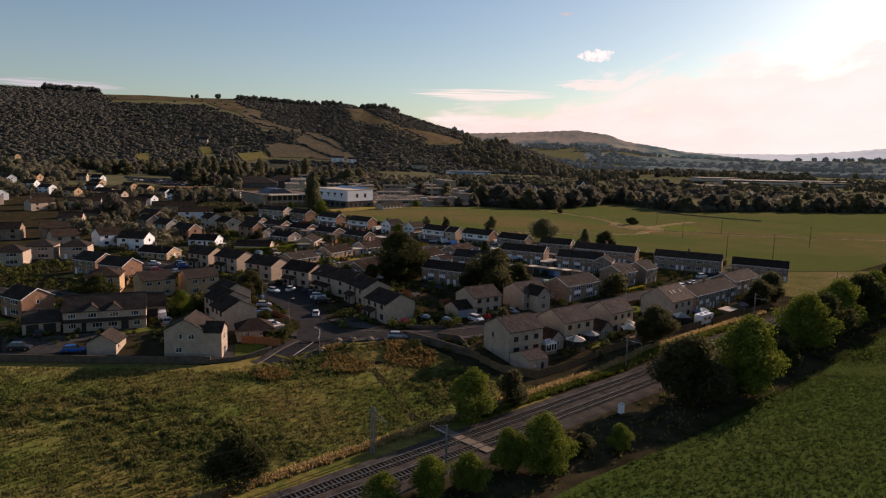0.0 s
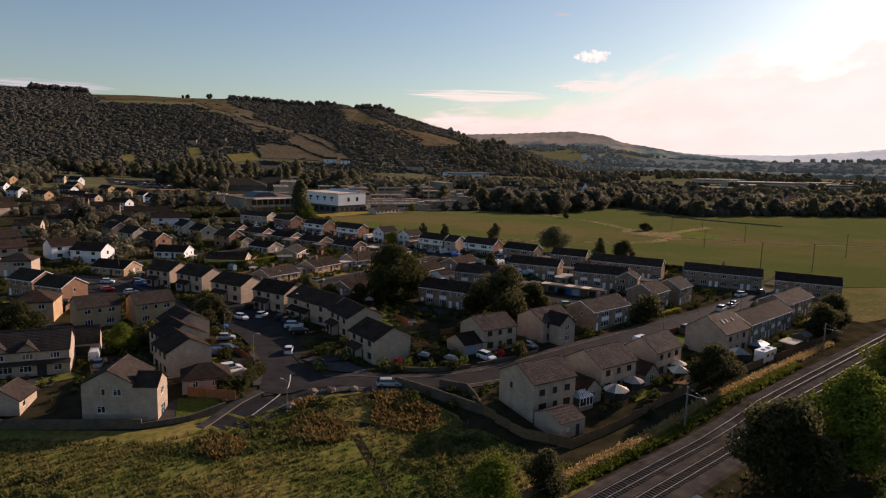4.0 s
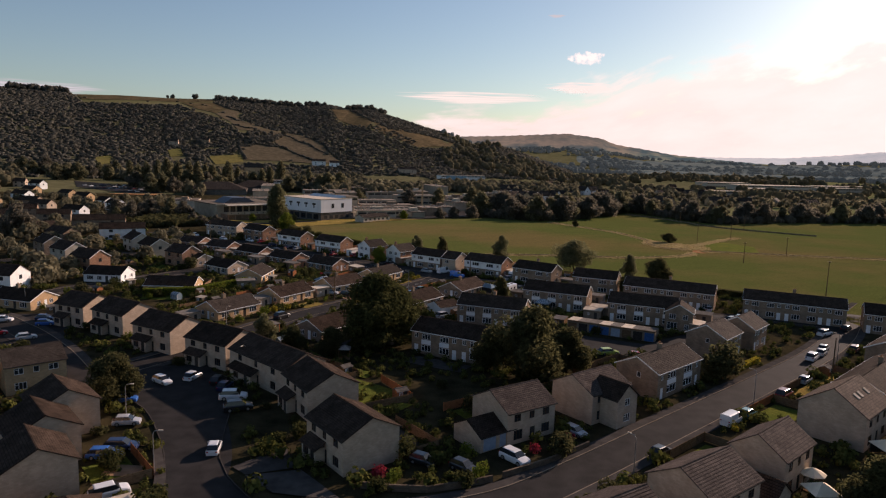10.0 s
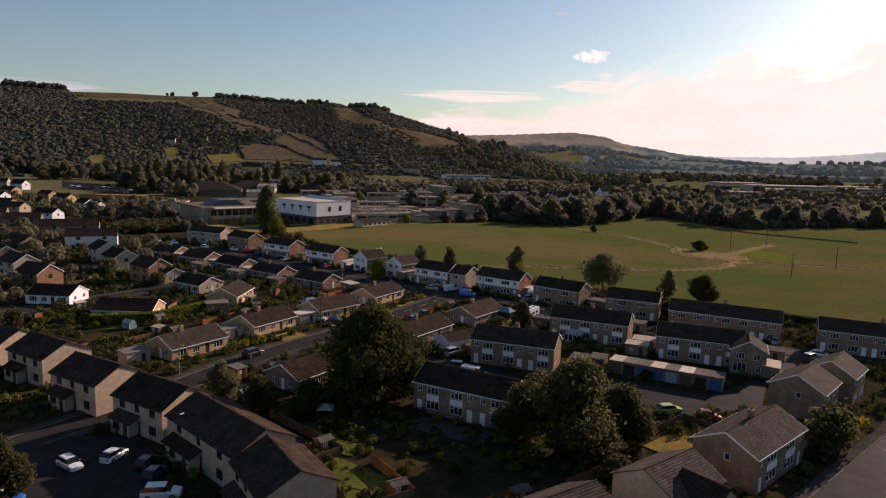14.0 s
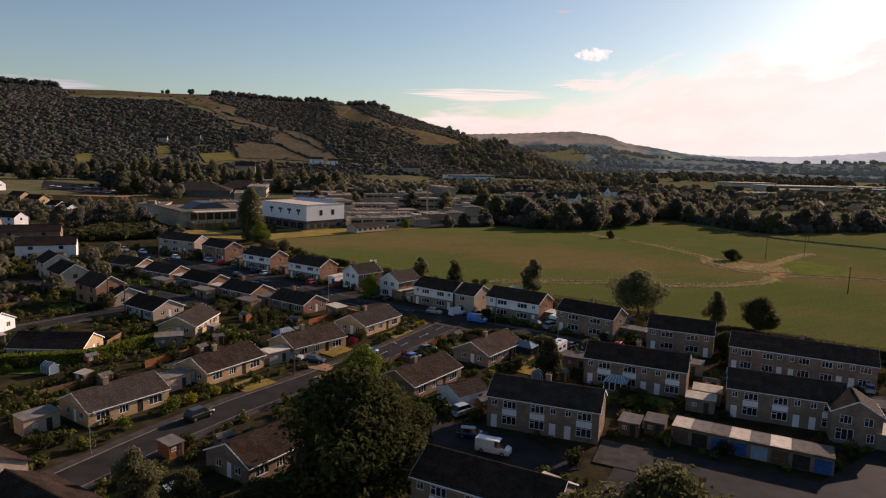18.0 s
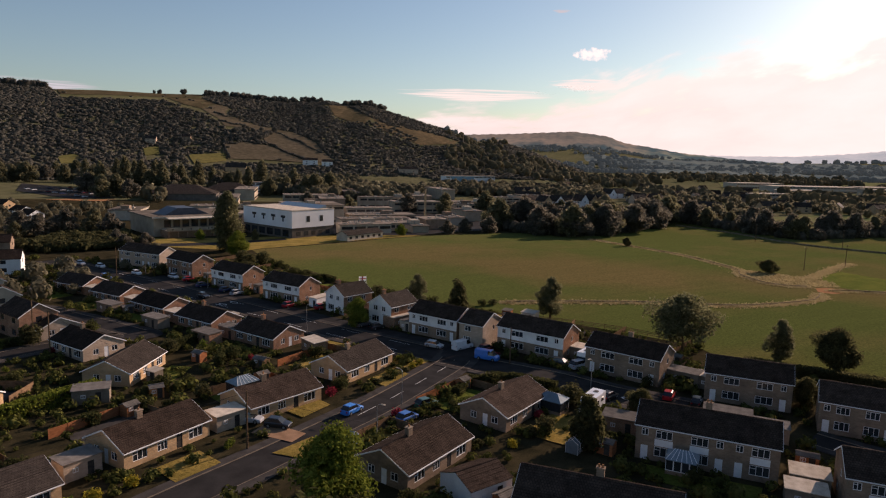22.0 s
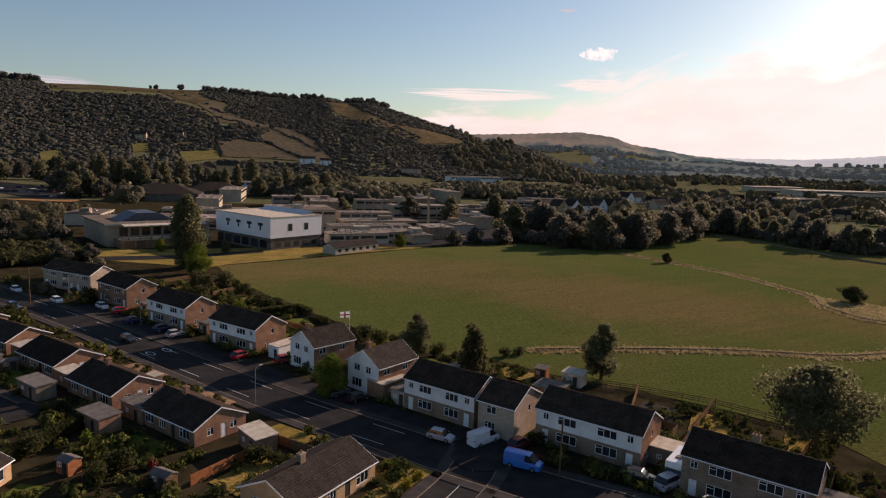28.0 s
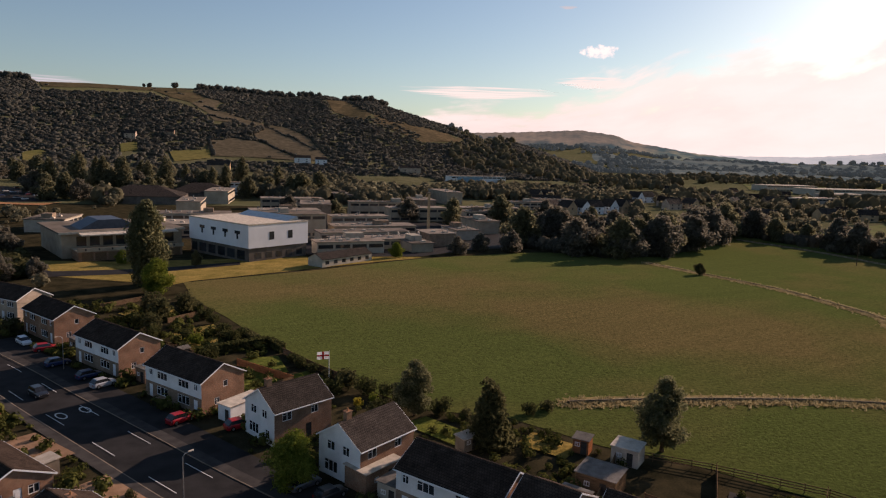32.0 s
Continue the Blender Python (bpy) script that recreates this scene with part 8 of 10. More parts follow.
def flat_garage(x, y, turn, label, door="g", roof="felt", L=2.64, W=4.8, h=2.3, wall="concrete"):
    s = thing("garage", pose(x, y, z_at(x, y), 0, 0, turn), label, "garage", "sheds and garages")
    FOOT.append((pose(x, y, 0, 0, 0, turn), L / 2 + 0.2, W / 2 + 0.2))
    body = Shape()
    c = [(-L / 2, -W / 2), (L / 2, -W / 2), (L / 2, W / 2), (-L / 2, W / 2)]
    for k in range(4):
        pierced(body, c[k], c[(k + 1) % 4], 0, h, [(L / 2, 0.03, L - 0.5, 2.0)] if k == 0 else [])
    part("wall", body, M[wall], s)
    fit_opening(s, c[0], c[1], 0, (L / 2, 0.03, L - 0.5, 2.0, door))
    part("roof", lean_roof(-L / 2 - 0.02, L / 2 + 0.02, -W / 2 - 0.25, W / 2 + 0.1, h + 0.34, h + 0.1, 0.12), M[roof], s)
    part("fascia", Shape().box(-L / 2 - 0.02, L / 2 + 0.02, -W / 2 - 0.29, -W / 2 - 0.25, h + 0.04, h + 0.34), M["wood"], s)
    return s


# the row of lock-up garages
doors = ("gw", "gd", "gb", "gb", "gg", "gw", "gd", "gb")
roofs = ("felt_pale", "felt", "felt", "felt_pale", "felt", "felt_pale", "felt", "felt")
for k in range(8):
    flat_garage(40.1 + 2.3 * k, 240.9 - 1.31 * k, -29.7, ("lock-up garage with blue door" if doors[k] == "gb" else "lock-up garage with dark door") + (" and pale roof" if roofs[k] == "felt_pale" else " and felt roof"), doors[k], roofs[k])
for k in range(2):
    shed(32.6 + 4.0 * k, 242.6 + 0.2 * k, -28, 3.0, 3.4, 2.1, "dark timber garden store with felt roof", "wood", "felt", False, "garden_store")
# small buildings beside the houses
building(pose(10.6, 173.2, 0, 0, 0, 35), 6.6, 6.2, 2.5, 4.1, "stone", "tile_dark", "double stone garage with dark roof and blue-grey doors", "garage", "", front=[(1.75, 0.05, 2.4, 2.05, "gg"), (4.85, 0.05, 2.4, 2.05, "gg")], trim=False, name="garage")
for x, y, turn, L, W, h, lab, wall, roof, pitched, name in (
        (23.4, 134.2, 33, 5.4, 6.2, 2.6, "small stone annexe with brown tiled roof", "stone", "tile_brown", True, "annexe"),
        (-5.0, 338.0 - 3.2, 49, 6.0, 3.6, 2.5, "flat-roofed carport with pale sheet roof", "brick", "felt_pale", False, "carport"),
        (-21.3, 312.5, -50, 5.4, 3.0, 2.4, "flat-roofed brick garage beside the bungalow", "brick", "felt_pale", False, "garage"),
        (-40.8, 322.0, -37, 5.6, 3.0, 2.4, "flat-roofed garage between bungalows", "brick", "felt", False, "garage"), (-45.0, 318.0, -37, 6.0, 3.2, 2.3, "long grey felt-roofed garage", "brick", "felt", False, "garage"),
        (-56.8, 334.5, -37, 7.0, 3.0, 2.4, "pale-roofed carport between bungalows", "brick", "felt_pale", False, "carport"), (-60.5, 330.0, -37, 6.5, 3.0, 2.3, "grey-roofed garage between bungalows", "concrete", "felt", False, "garage"),
        (-72.0, 348.0, -34, 7.0, 3.0, 2.4, "pale-roofed carport between bungalows", "brick", "felt_pale", False, "carport"), (-76.5, 342.5, -34, 6.5, 3.0, 2.3, "felt-roofed garage between bungalows", "concrete", "felt", False, "garage"),
        (-88.0, 360.5, -30, 7.0, 3.0, 2.4, "pale-roofed carport between bungalows", "brick", "felt_pale", False, "carport"), (-52.5, 283.0, 20, 5.4, 3.0, 2.3, "flat-roofed garage behind the hedge", "concrete", "felt", False, "garage"),
        (-28.4, 273.8, 48, 4.8, 3.0, 2.4, "flat-roofed garage beside the bungalow", "stone", "felt_pale", False, "garage"), (-42.5, 258.3, 54, 4.8, 3.0, 2.4, "low stone garage beside the bungalow", "stone", "felt", False, "garage"),
        (-55.5, 240.0, 54, 5.0, 3.0, 2.4, "low stone garage beside the bungalow", "stone", "felt", False, "garage"), (7.5, 254.5, 35, 6.5, 6.0, 2.4, "broad garage with white doors and dark roof", "white", "tile_dark", True, "garage"),
        (31.5, 274.0, -26, 5.6, 3.2, 2.4, "brick garage with brown flat roof", "brick", "felt", False, "garage"), (49.0, 276.5, -26, 7.0, 3.4, 2.4, "grey flat-roofed garage between terraces", "concrete", "felt", False, "garage"),
        (53.0, 272.0, -26, 6.0, 3.0, 2.3, "grey flat-roofed garage between terraces", "concrete", "felt", False, "garage"), (50.0, 296.5, -39, 6.0, 3.0, 2.4, "flat-roofed garage by the pasture", "concrete", "felt", False, "garage"),
        (54.0, 293.5, -39, 5.6, 3.0, 2.4, "flat-roofed garage by the pasture", "concrete", "felt_pale", False, "garage"), (34.5, 310.5, -37, 5.5, 3.2, 2.5, "garage with pale flat roof beside the white houses", "concrete", "felt_pale", False, "garage"),
        (28.3, 341.5, -35, 3.6, 3.0, 2.3, "pale garden shed at the pasture's edge", "felt_pale", "felt_pale", False, "shed"), (22.6, 333.8, -35, 5.0, 4.0, 2.4, "dark flat-roofed garden building", "wood", "felt", False, "garden_building"),
        (22.9, 344.3, -30, 2.2, 2.0, 2.0, "small red garden shed", "wood_red", "felt", False, "shed"), (17.3, 327.3, -37, 3.4, 5.0, 2.3, "white-doored garage beside the end house", "white", "felt", False, "garage"),
        (-1.5, 331.5, -37, 3.0, 5.0, 2.4, "grey garage with pale door beside the house", "grey_render", "felt", False, "garage"), (-26.2, 354.5, -36, 2.8, 6.0, 2.4, "pale-roofed carport between the white houses", "white", "felt_pale", False, "carport"),
        (-44.7, 370.0, -37, 2.8, 6.0, 2.4, "dark-doored garage between the white houses", "brick", "felt", False, "garage"), (-64.0, 386.0, -38, 2.8, 6.0, 2.4, "garage between the houses", "brick", "felt", False, "garage"),
        (-43.0, 285.0, 30, 2.2, 1.8, 1.9, "small orange timber shed", "orange", "felt", True, "shed"), (-33.5, 250.5 - 18, 54, 2.2, 2.6, 1.9, "brown timber shed beside the avenue", "wood_red", "felt", False, "shed"),
        (50.4, 256.4, -26, 4.6, 3.4, 2.3, "garage with a bright sheet roof behind the lock-ups", "concrete", "felt_pale", False, "garage"), (47.6, 252.4, -26, 4.6, 3.0, 2.3, "pale-roofed garage behind the lock-ups", "concrete", "felt_pale", False, "garage"), (70.6, 239.4, 60, 5.6, 3.0, 2.3, "pale sheet-roofed garage near the wing house", "concrete", "felt_pale", False, "garage"), (76.0, 250.5, -30, 6.0, 3.4, 2.3, "felt-roofed garage near the wing house", "concrete", "felt", False, "garage"),
        (85.5, 177.5, 40, 5.0, 3.0, 2.2, "pale-roofed garden building by the railway", "wood", "felt_pale", False, "garden_building"), (92.0, 184.0, 40, 4.0, 3.0, 2.2, "dark garden shed by the railway", "wood", "felt", True, "shed")):
    shed(x, y, turn, L, W, h, lab, wall, roof, pitched, name)
# wing of the terrace by the garages
wing = building(pose(67.0, 242.2, 0, 0, 0, 66), 7.0, 6.6, 5.1, 7.0, "stone_dark", "tile_dark", "projecting brown stone wing with paired windows", "house", "estate houses", left=[(1.8, 3.2, 1.6, 1.3, "w3"), (4.8, 3.2, 1.2, 1.3, "w2"), (1.8, 0.6, 2.4, 1.8, "w3"), (5.2, 0.7, 1.0, 1.4, "w2")], trim=True)
cross = building(pose(32.4, 181.7, 0, 0, 0, -54), 5.6, 5.0, 4.9, 6.9, "stone", "tile_dark", "cream cross wing with a dark roof", "house", "estate houses", right=[(2.5, 3.4, 1.2, 1.2, "w2"), (2.5, 0.8, 1.6, 1.3, "w3")], trim=False)


def conservatory(x, y, turn, L, W, label):
    c = thing("conservatory", pose(x, y, z_at(x, y), 0, 0, turn), label, "conservatory", "conservatories")
    part("base", Shape().box(-L / 2, L / 2, -W / 2, W / 2, -0.2, 0.6), M["stone_dark"], c)
    for k in range(4):
        xx = -L / 2 + L * (k + 0.5) / 4
        for y2 in (-W / 2,):
            part("window", window_mesh(round(L / 4, 2), 1.5, 1), None, c, at=pose(xx, y2, 1.35))
            part("pane", pane_mesh(round(L / 4, 2), 1.5), None, c, at=pose(xx, y2, 1.35))
    part("side_glass", Shape().box(-L / 2, L / 2, -W / 2 + 0.12, W / 2, 0.6, 2.1), M["glass"], c)
    part("roof", hip_roof(L, W, 2.15, 3.1, 0.1, L * 0.3), M["glass_roof"], c, "pale glazed roof")
    for k in range(7):
        xx = -L / 2 + L * k / 6
        part("glazing_bar", Shape().tube([(xx, -W / 2 - 0.1, 2.19), (xx * 0.5, 0, 3.13)], [0.035, 0.035], 5), M["upvc"], c)
    return c


conservatory(-29.5, 287.8, 48, 4.4, 3.4, "white-framed glass conservatory behind the bungalow")
conservatory(22.2, 281.8, 52 + 90, 4.6, 3.2, "pale blue glass sunroom beside the bungalow")
conservatory(35.6, 260.6, -26, 4.0, 3.4, "small glass conservatory in front of the terrace")
conservatory(76.8, 175.0, 40, 4.2, 3.0, "white-framed conservatory behind the railway houses")
conservatory(28.6, 141.6, 33, 3.2, 2.8, "white-framed conservatory behind the cream houses")


def gazebo(x, y, r, h, canvas, label, sides=8, dark=False):
    g = thing("gazebo", pose(x, y, z_at(x, y)), label, "gazebo", "garden gazebos")
    ring = [(r * math.cos(2 * math.pi * (k + 0.5) / sides), r * math.sin(2 * math.pi * (k + 0.5) / sides)) for k in range(sides)]
    for k in range(sides):
        (ax, ay), (bx, by) = ring[k], ring[(k + 1) % sides]
        up = Vector((0, 0, 0.06))
        a, b, t = Vector((ax * 1.08, ay * 1.08, h - 0.1)), Vector((bx * 1.08, by * 1.08, h - 0.1)), Vector((0, 0, h + r * 0.42))
        part("roof_panel", Shape().loft([[a, b, t], [a + up, b + up, t + up]]), M[canvas if k % 2 or not dark else "canvas_grey"], g)
        part("post", Shape().tube([(ax, ay, -0.1), (ax, ay, h)], [0.05, 0.05], 6), M["wood"], g)
        if sides > 4:
            part("rail", Shape().tube([(ax, ay, 0.8), (bx, by, 0.8)], [0.035, 0.035], 5), M["wood"], g)
        if dark and k != 1:                       # boarded foot and dark glazing between the posts
            inner = [(0.96 * px, 0.96 * py) for px, py in ((ax, ay), (bx, by))]
            for name, z0, z1, mat in (("side_board", 0.12, 0.78, "wood"), ("glazing", 0.84, h - 0.12, "glass")):
                (cx, cy), (dx, dy) = inner
                part(name, Shape().loft([[(cx * q, cy * q, z0), (dx * q, dy * q, z0), (dx * q, dy * q, z1), (cx * q, cy * q, z1)] for q in (1.0, 0.98)]), M[mat], g)
    part("floor", Shape().loft([[(x2, y2, z) for x2, y2 in ring] for z in (-0.1, 0.12)]), M["wood"], g)
    return g


gazebo(35.4, 143.8, 2.2, 2.3, "canvas", "octagonal timber gazebo with pale segmented roof", 8, True)
gazebo(40.0, 148.6, 1.9, 2.2, "canvas_grey", "octagonal gazebo with grey roof", 8, True)
gazebo(50.9, 154.8, 2.3, 2.3, "canvas", "square garden canopy with pale canvas roof", 4)
gazebo(52.6, 159.6, 1.6, 2.2, "canvas", "small parasol canopy with pale roof", 8)
gazebo(68.6, 167.4, 2.5, 2.5, "canvas", "square garden canopy with pale canvas roof", 4, True)
gazebo(-14.5, 213.0, 1.6, 2.1, "canvas_grey", "small square garden canopy under the great tree", 4)


# street lamps, telegraph poles and power poles
def lamp(x, y, turn, h=6.0):
    p = thing("street_lamp", pose(x, y, z_at(x, y), 0, 0, turn), "grey steel street lamp at the kerb", "street lamp", "street lamps")
    part("post", Shape().tube([(0, 0, -0.2), (0, 0, h * 0.3), (0, 0, h - 0.3), (0.25, 0, h), (0.8, 0, h + 0.08)], [0.085, 0.07, 0.05, 0.045, 0.04], 8), M["steel"], p)
    part("lantern", Shape().loft([[(0.7, -0.09, h + 0.03), (0.7, 0.09, h + 0.03), (0.7, 0.07, h + 0.16), (0.7, -0.07, h + 0.16)], [(1.3, -0.12, h + 0.05), (1.3, 0.12, h + 0.05), (1.3, 0.08, h + 0.17), (1.3, -0.08, h + 0.17)]]), M["felt_pale"], p)
    return p


for x, y, turn in ((-21.8, 137.4, 150), (-33.4, 161.4, 0), (29.6, 161.8, 130), (-2.4, 283.2, 140), (31.0, 291.0, 220), (-25.6, 328.6, 50), (-44.2, 178.5, 0), (-31.5, 200.5, 240), (-5.5, 268.0, 330), (60.5, 190.5, 130), (92.5, 217.0, 130), (-62.0, 373.0, 230), (-88.0, 393.0, 230), (-44.0, 232.0, 330), (-100.0, 250.0, 0)):
    lamp(x, y, turn)


def pole(x, y, h, label, arm=0.0, turn=0.0):
    p = thing("utility_pole", pose(x, y, z_at(x, y), 0, 0, turn), label, "utility pole", "utility poles")
    part("post", Shape().tube([(0, 0, -0.5), (0, 0, h)], [0.16, 0.1], 8), M["pole"], p)
    if arm:
        part("crossarm", Shape().box(-arm / 2, arm / 2, -0.06, 0.06, h - 0.35, h - 0.2), M["pole"], p)
        for s in (-1, 0, 1):
            part("insulator", Shape().tube([(s * arm * 0.45, 0, h - 0.2), (s * arm * 0.45, 0, h + 0.1)], [0.06, 0.09], 6), M["felt_pale"], p)
    return p


for x, y, h in ((-23.2, 265.8, 8.5), (-71.8, 306.6, 9), (-79.6, 314.8, 9), (-96.0, 390.2, 9), (83.4, 204.4, 8.5), (18.5, 306.0, 7.5)):
    pole(x, y, h, "dark timber telegraph pole beside the street")
for x, y, h, turn in ((133.9, 288.4, 11.5, 25), (155.3, 289.2, 11.5, 25), (139.5, 356.1, 9, 20), (170.8, 379, 9, 20), (173.6, 441, 9, 20), (150.4, 430.5, 9, 30), (176, 520, 9, 30), (120, 560, 9, 30), (196, 332, 11, 25), (210, 500, 9, 30)):
    pole(x, y, h, "dark power pole standing in the pasture", 1.8, turn)


def wire(a, b, sag=0.6, n=8):
    pts = [tuple(Vector(a).lerp(Vector(b), k / n) - Vector((0, 0, 4 * sag * (k / n) * (1 - k / n)))) for k in range(n + 1)]
    return solid("overhead_wire", Shape().tube(pts, [0.018] * (n + 1), 4), M["door_dark"], "thin dark telephone wire between pole and roofs", "wire", "structure")


for a, b in (((-23.2, 265.8, 8.3), (-40, 264, 5)), ((-23.2, 265.8, 8.3), (-20, 288, 5)), ((-23.2, 265.8, 8.3), (-2, 262, 5)), ((-23.2, 265.8, 8.3), (-52, 248, 5)), ((83.4, 204.4, 8.3), (60, 222, 6.5)), ((83.4, 204.4, 8.3), (88, 196, 6.5)), ((83.4, 204.4, 8.3), (70, 182, 6.5)),
             ((-71.8, 306.6, 8.8), (-86, 318, 6.5)), ((-71.8, 306.6, 8.8), (-54, 296, 5)), ((-96, 390.2, 8.8), (-75, 395, 6.5)), ((-96, 390.2, 8.8), (-94, 410, 6.5)), ((155.3, 289.2, 11.4), (133.9, 288.4, 11.4)), ((155.3, 289.2, 11.4), (196, 332, 10.9))):
    wire(a, b)
# flag on its pole
fl = thing("flagpole", pose(-15.4, 371.0, z_at(-15, 371)), "white pole with a red-crossed white flag", "flagpole")
part("pole", Shape().tube([(0, 0, -0.3), (0, 0, 5.2)], [0.06, 0.035], 8), M["upvc"], fl)
wave = lambda u, v, z: (-2.1 * u, 0.18 * math.sin(5 * u + 1) * u, 5.0 - 1.35 * v - 0.12 * u + z * 0)
for name, u0, u1, v0, v1, d, mat in (("cloth", 0, 1, 0, 1, 0.0, "flag_white"), ("red_stripe", 0, 1, 0.4, 0.6, 0.02, "flag_red"), ("red_stripe", 0.42, 0.58, 0, 1, 0.021, "flag_red")):
    s = Shape()
    for side in (-1, 1):
        rows = [[Vector(wave(u0 + (u1 - u0) * k / 8, v, 0)) + Vector((0, side * (0.008 + d), 0)) for k in range(9)] for v in (v0, v1)]
        s.loft(rows, close=False, caps=False)
    part(name, s, M[mat], fl)

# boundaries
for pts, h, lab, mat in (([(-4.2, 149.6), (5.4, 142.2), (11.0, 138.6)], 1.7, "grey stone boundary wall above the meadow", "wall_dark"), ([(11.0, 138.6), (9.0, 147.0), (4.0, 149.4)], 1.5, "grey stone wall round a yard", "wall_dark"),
                         ([(-110, 130.4), (-88, 130.5), (-70, 130.7), (-55, 131.2), (-43.6, 132)], 1.6, "long dark wall along the meadow, shade painted in", "wall_dark"), ([(-43.6, 132), (-37, 135.2), (-32.6, 139.4)], 0.9, "low stone kerb wall round the lawn", "wall_dark"),
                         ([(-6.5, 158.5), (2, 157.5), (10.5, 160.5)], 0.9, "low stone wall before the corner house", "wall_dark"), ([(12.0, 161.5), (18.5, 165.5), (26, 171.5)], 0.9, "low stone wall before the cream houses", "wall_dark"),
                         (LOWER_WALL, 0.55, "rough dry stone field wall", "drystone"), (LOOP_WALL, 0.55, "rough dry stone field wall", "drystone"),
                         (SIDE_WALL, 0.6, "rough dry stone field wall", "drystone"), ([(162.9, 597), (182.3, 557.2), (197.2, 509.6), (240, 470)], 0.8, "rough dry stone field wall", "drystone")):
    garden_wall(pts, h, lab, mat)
for a, b in (((11.0, 138.6), (17.2, 130.5)), ((17.2, 130.5), (24.2, 127.2)), ((24.2, 127.2), (39, 139.2)), ((39, 139.2), (58, 154)), ((58, 154), (80, 171)), ((80, 171), (104, 190))):
    fence(*a, *b, 1.7, "wood", "dark timber fence between gardens and railway", 3.2)
for a, b in (((27.2, 343.3), (38.5, 338.8)), ((38.5, 338.8), (50.3, 332.5)), ((50.3, 332.5), (62, 322))):
    fence(*a, *b, 1.2, "wood", "brown post-and-rail fence along the pasture", 2.6, True)
for a, b in (((19.5, 326.5), (27.5, 343.0)), ((30.8, 319.5), (39.0, 338.5)), ((36.8, 313.5), (50.0, 332.5)), ((48.6, 306.5), (61.5, 321.5))):
    fence(*a, *b, 1.5, "wood", "dark timber fence between two back gardens", 2.6)
fence(-40.0, 142.6, -31.5, 141.6, 1.8, "wood_red", "red-brown timber fence behind the lawn", 1.9)
# the pale bungalow's two hedges take brighter leaves, sunlight put into the colour
for i, (x0, y0, x1, y1, w, h, mat, lab) in enumerate(((-77, 266.6, -63.2, 270.5, 2.0, 2.4, "leaf_bright", "tall thick hedge before the pale bungalow"), (-63.2, 270.5, -53.1, 286.5, 2.0, 2.4, "leaf_bright", "tall thick hedge before the pale bungalow"),
                                                    (9.5, 293.5, 18, 295.5, 1.4, 1.6, "leaf", "rounded hedge on the road bend"), (18, 295.5, 25, 291, 1.4, 1.6, "leaf", "rounded hedge on the road bend"), (6.8, 287.5, 9.5, 293.5, 1.3, 1.5, "leaf", "rounded hedge on the road bend"),
                                                    (-31.8, 146.5, -30.2, 155.5, 1.6, 1.9, "leaf", "square hedge beside the close"), (-36, 145.8, -31.8, 146.5, 1.6, 1.9, "leaf", "square hedge beside the close"), (66, 208.5, 74, 215.5, 1.0, 1.0, "leaf_yellow", "golden clipped hedge at the corner"), (62.5, 208.2, 66, 208.5, 1.0, 1.0, "leaf_yellow", "golden clipped hedge at the corner"),
                                                    (-60, 427, -53, 417, 2.0, 1.5, "leaf_dark", "dark overgrown hedge along the pasture"), (-37.5, 397, -33, 391, 2.0, 1.6, "leaf_dark", "dark overgrown hedge along the pasture"), (66, 306, 90, 292, 2.2, 2.2, "leaf_dark", "dark hedge behind the long terrace"), (90, 292, 125, 268, 2.2, 2.0, "leaf_dark", "dark hedge behind the long terrace"),
                                                    (-53, 300, -46, 322, 1.4, 1.9, "leaf", "green hedge between the bungalow gardens"), (-39.6, 383, -30, 389.9, 1.7, 1.9, "leaf", "clipped green hedge round a back lawn"), (-30, 389.9, -26.4, 385.4, 1.5, 1.7, "leaf", "clipped green hedge round a back lawn"))):
    hedge(x0, y0, x1, y1, w, h, mat, i, lab)
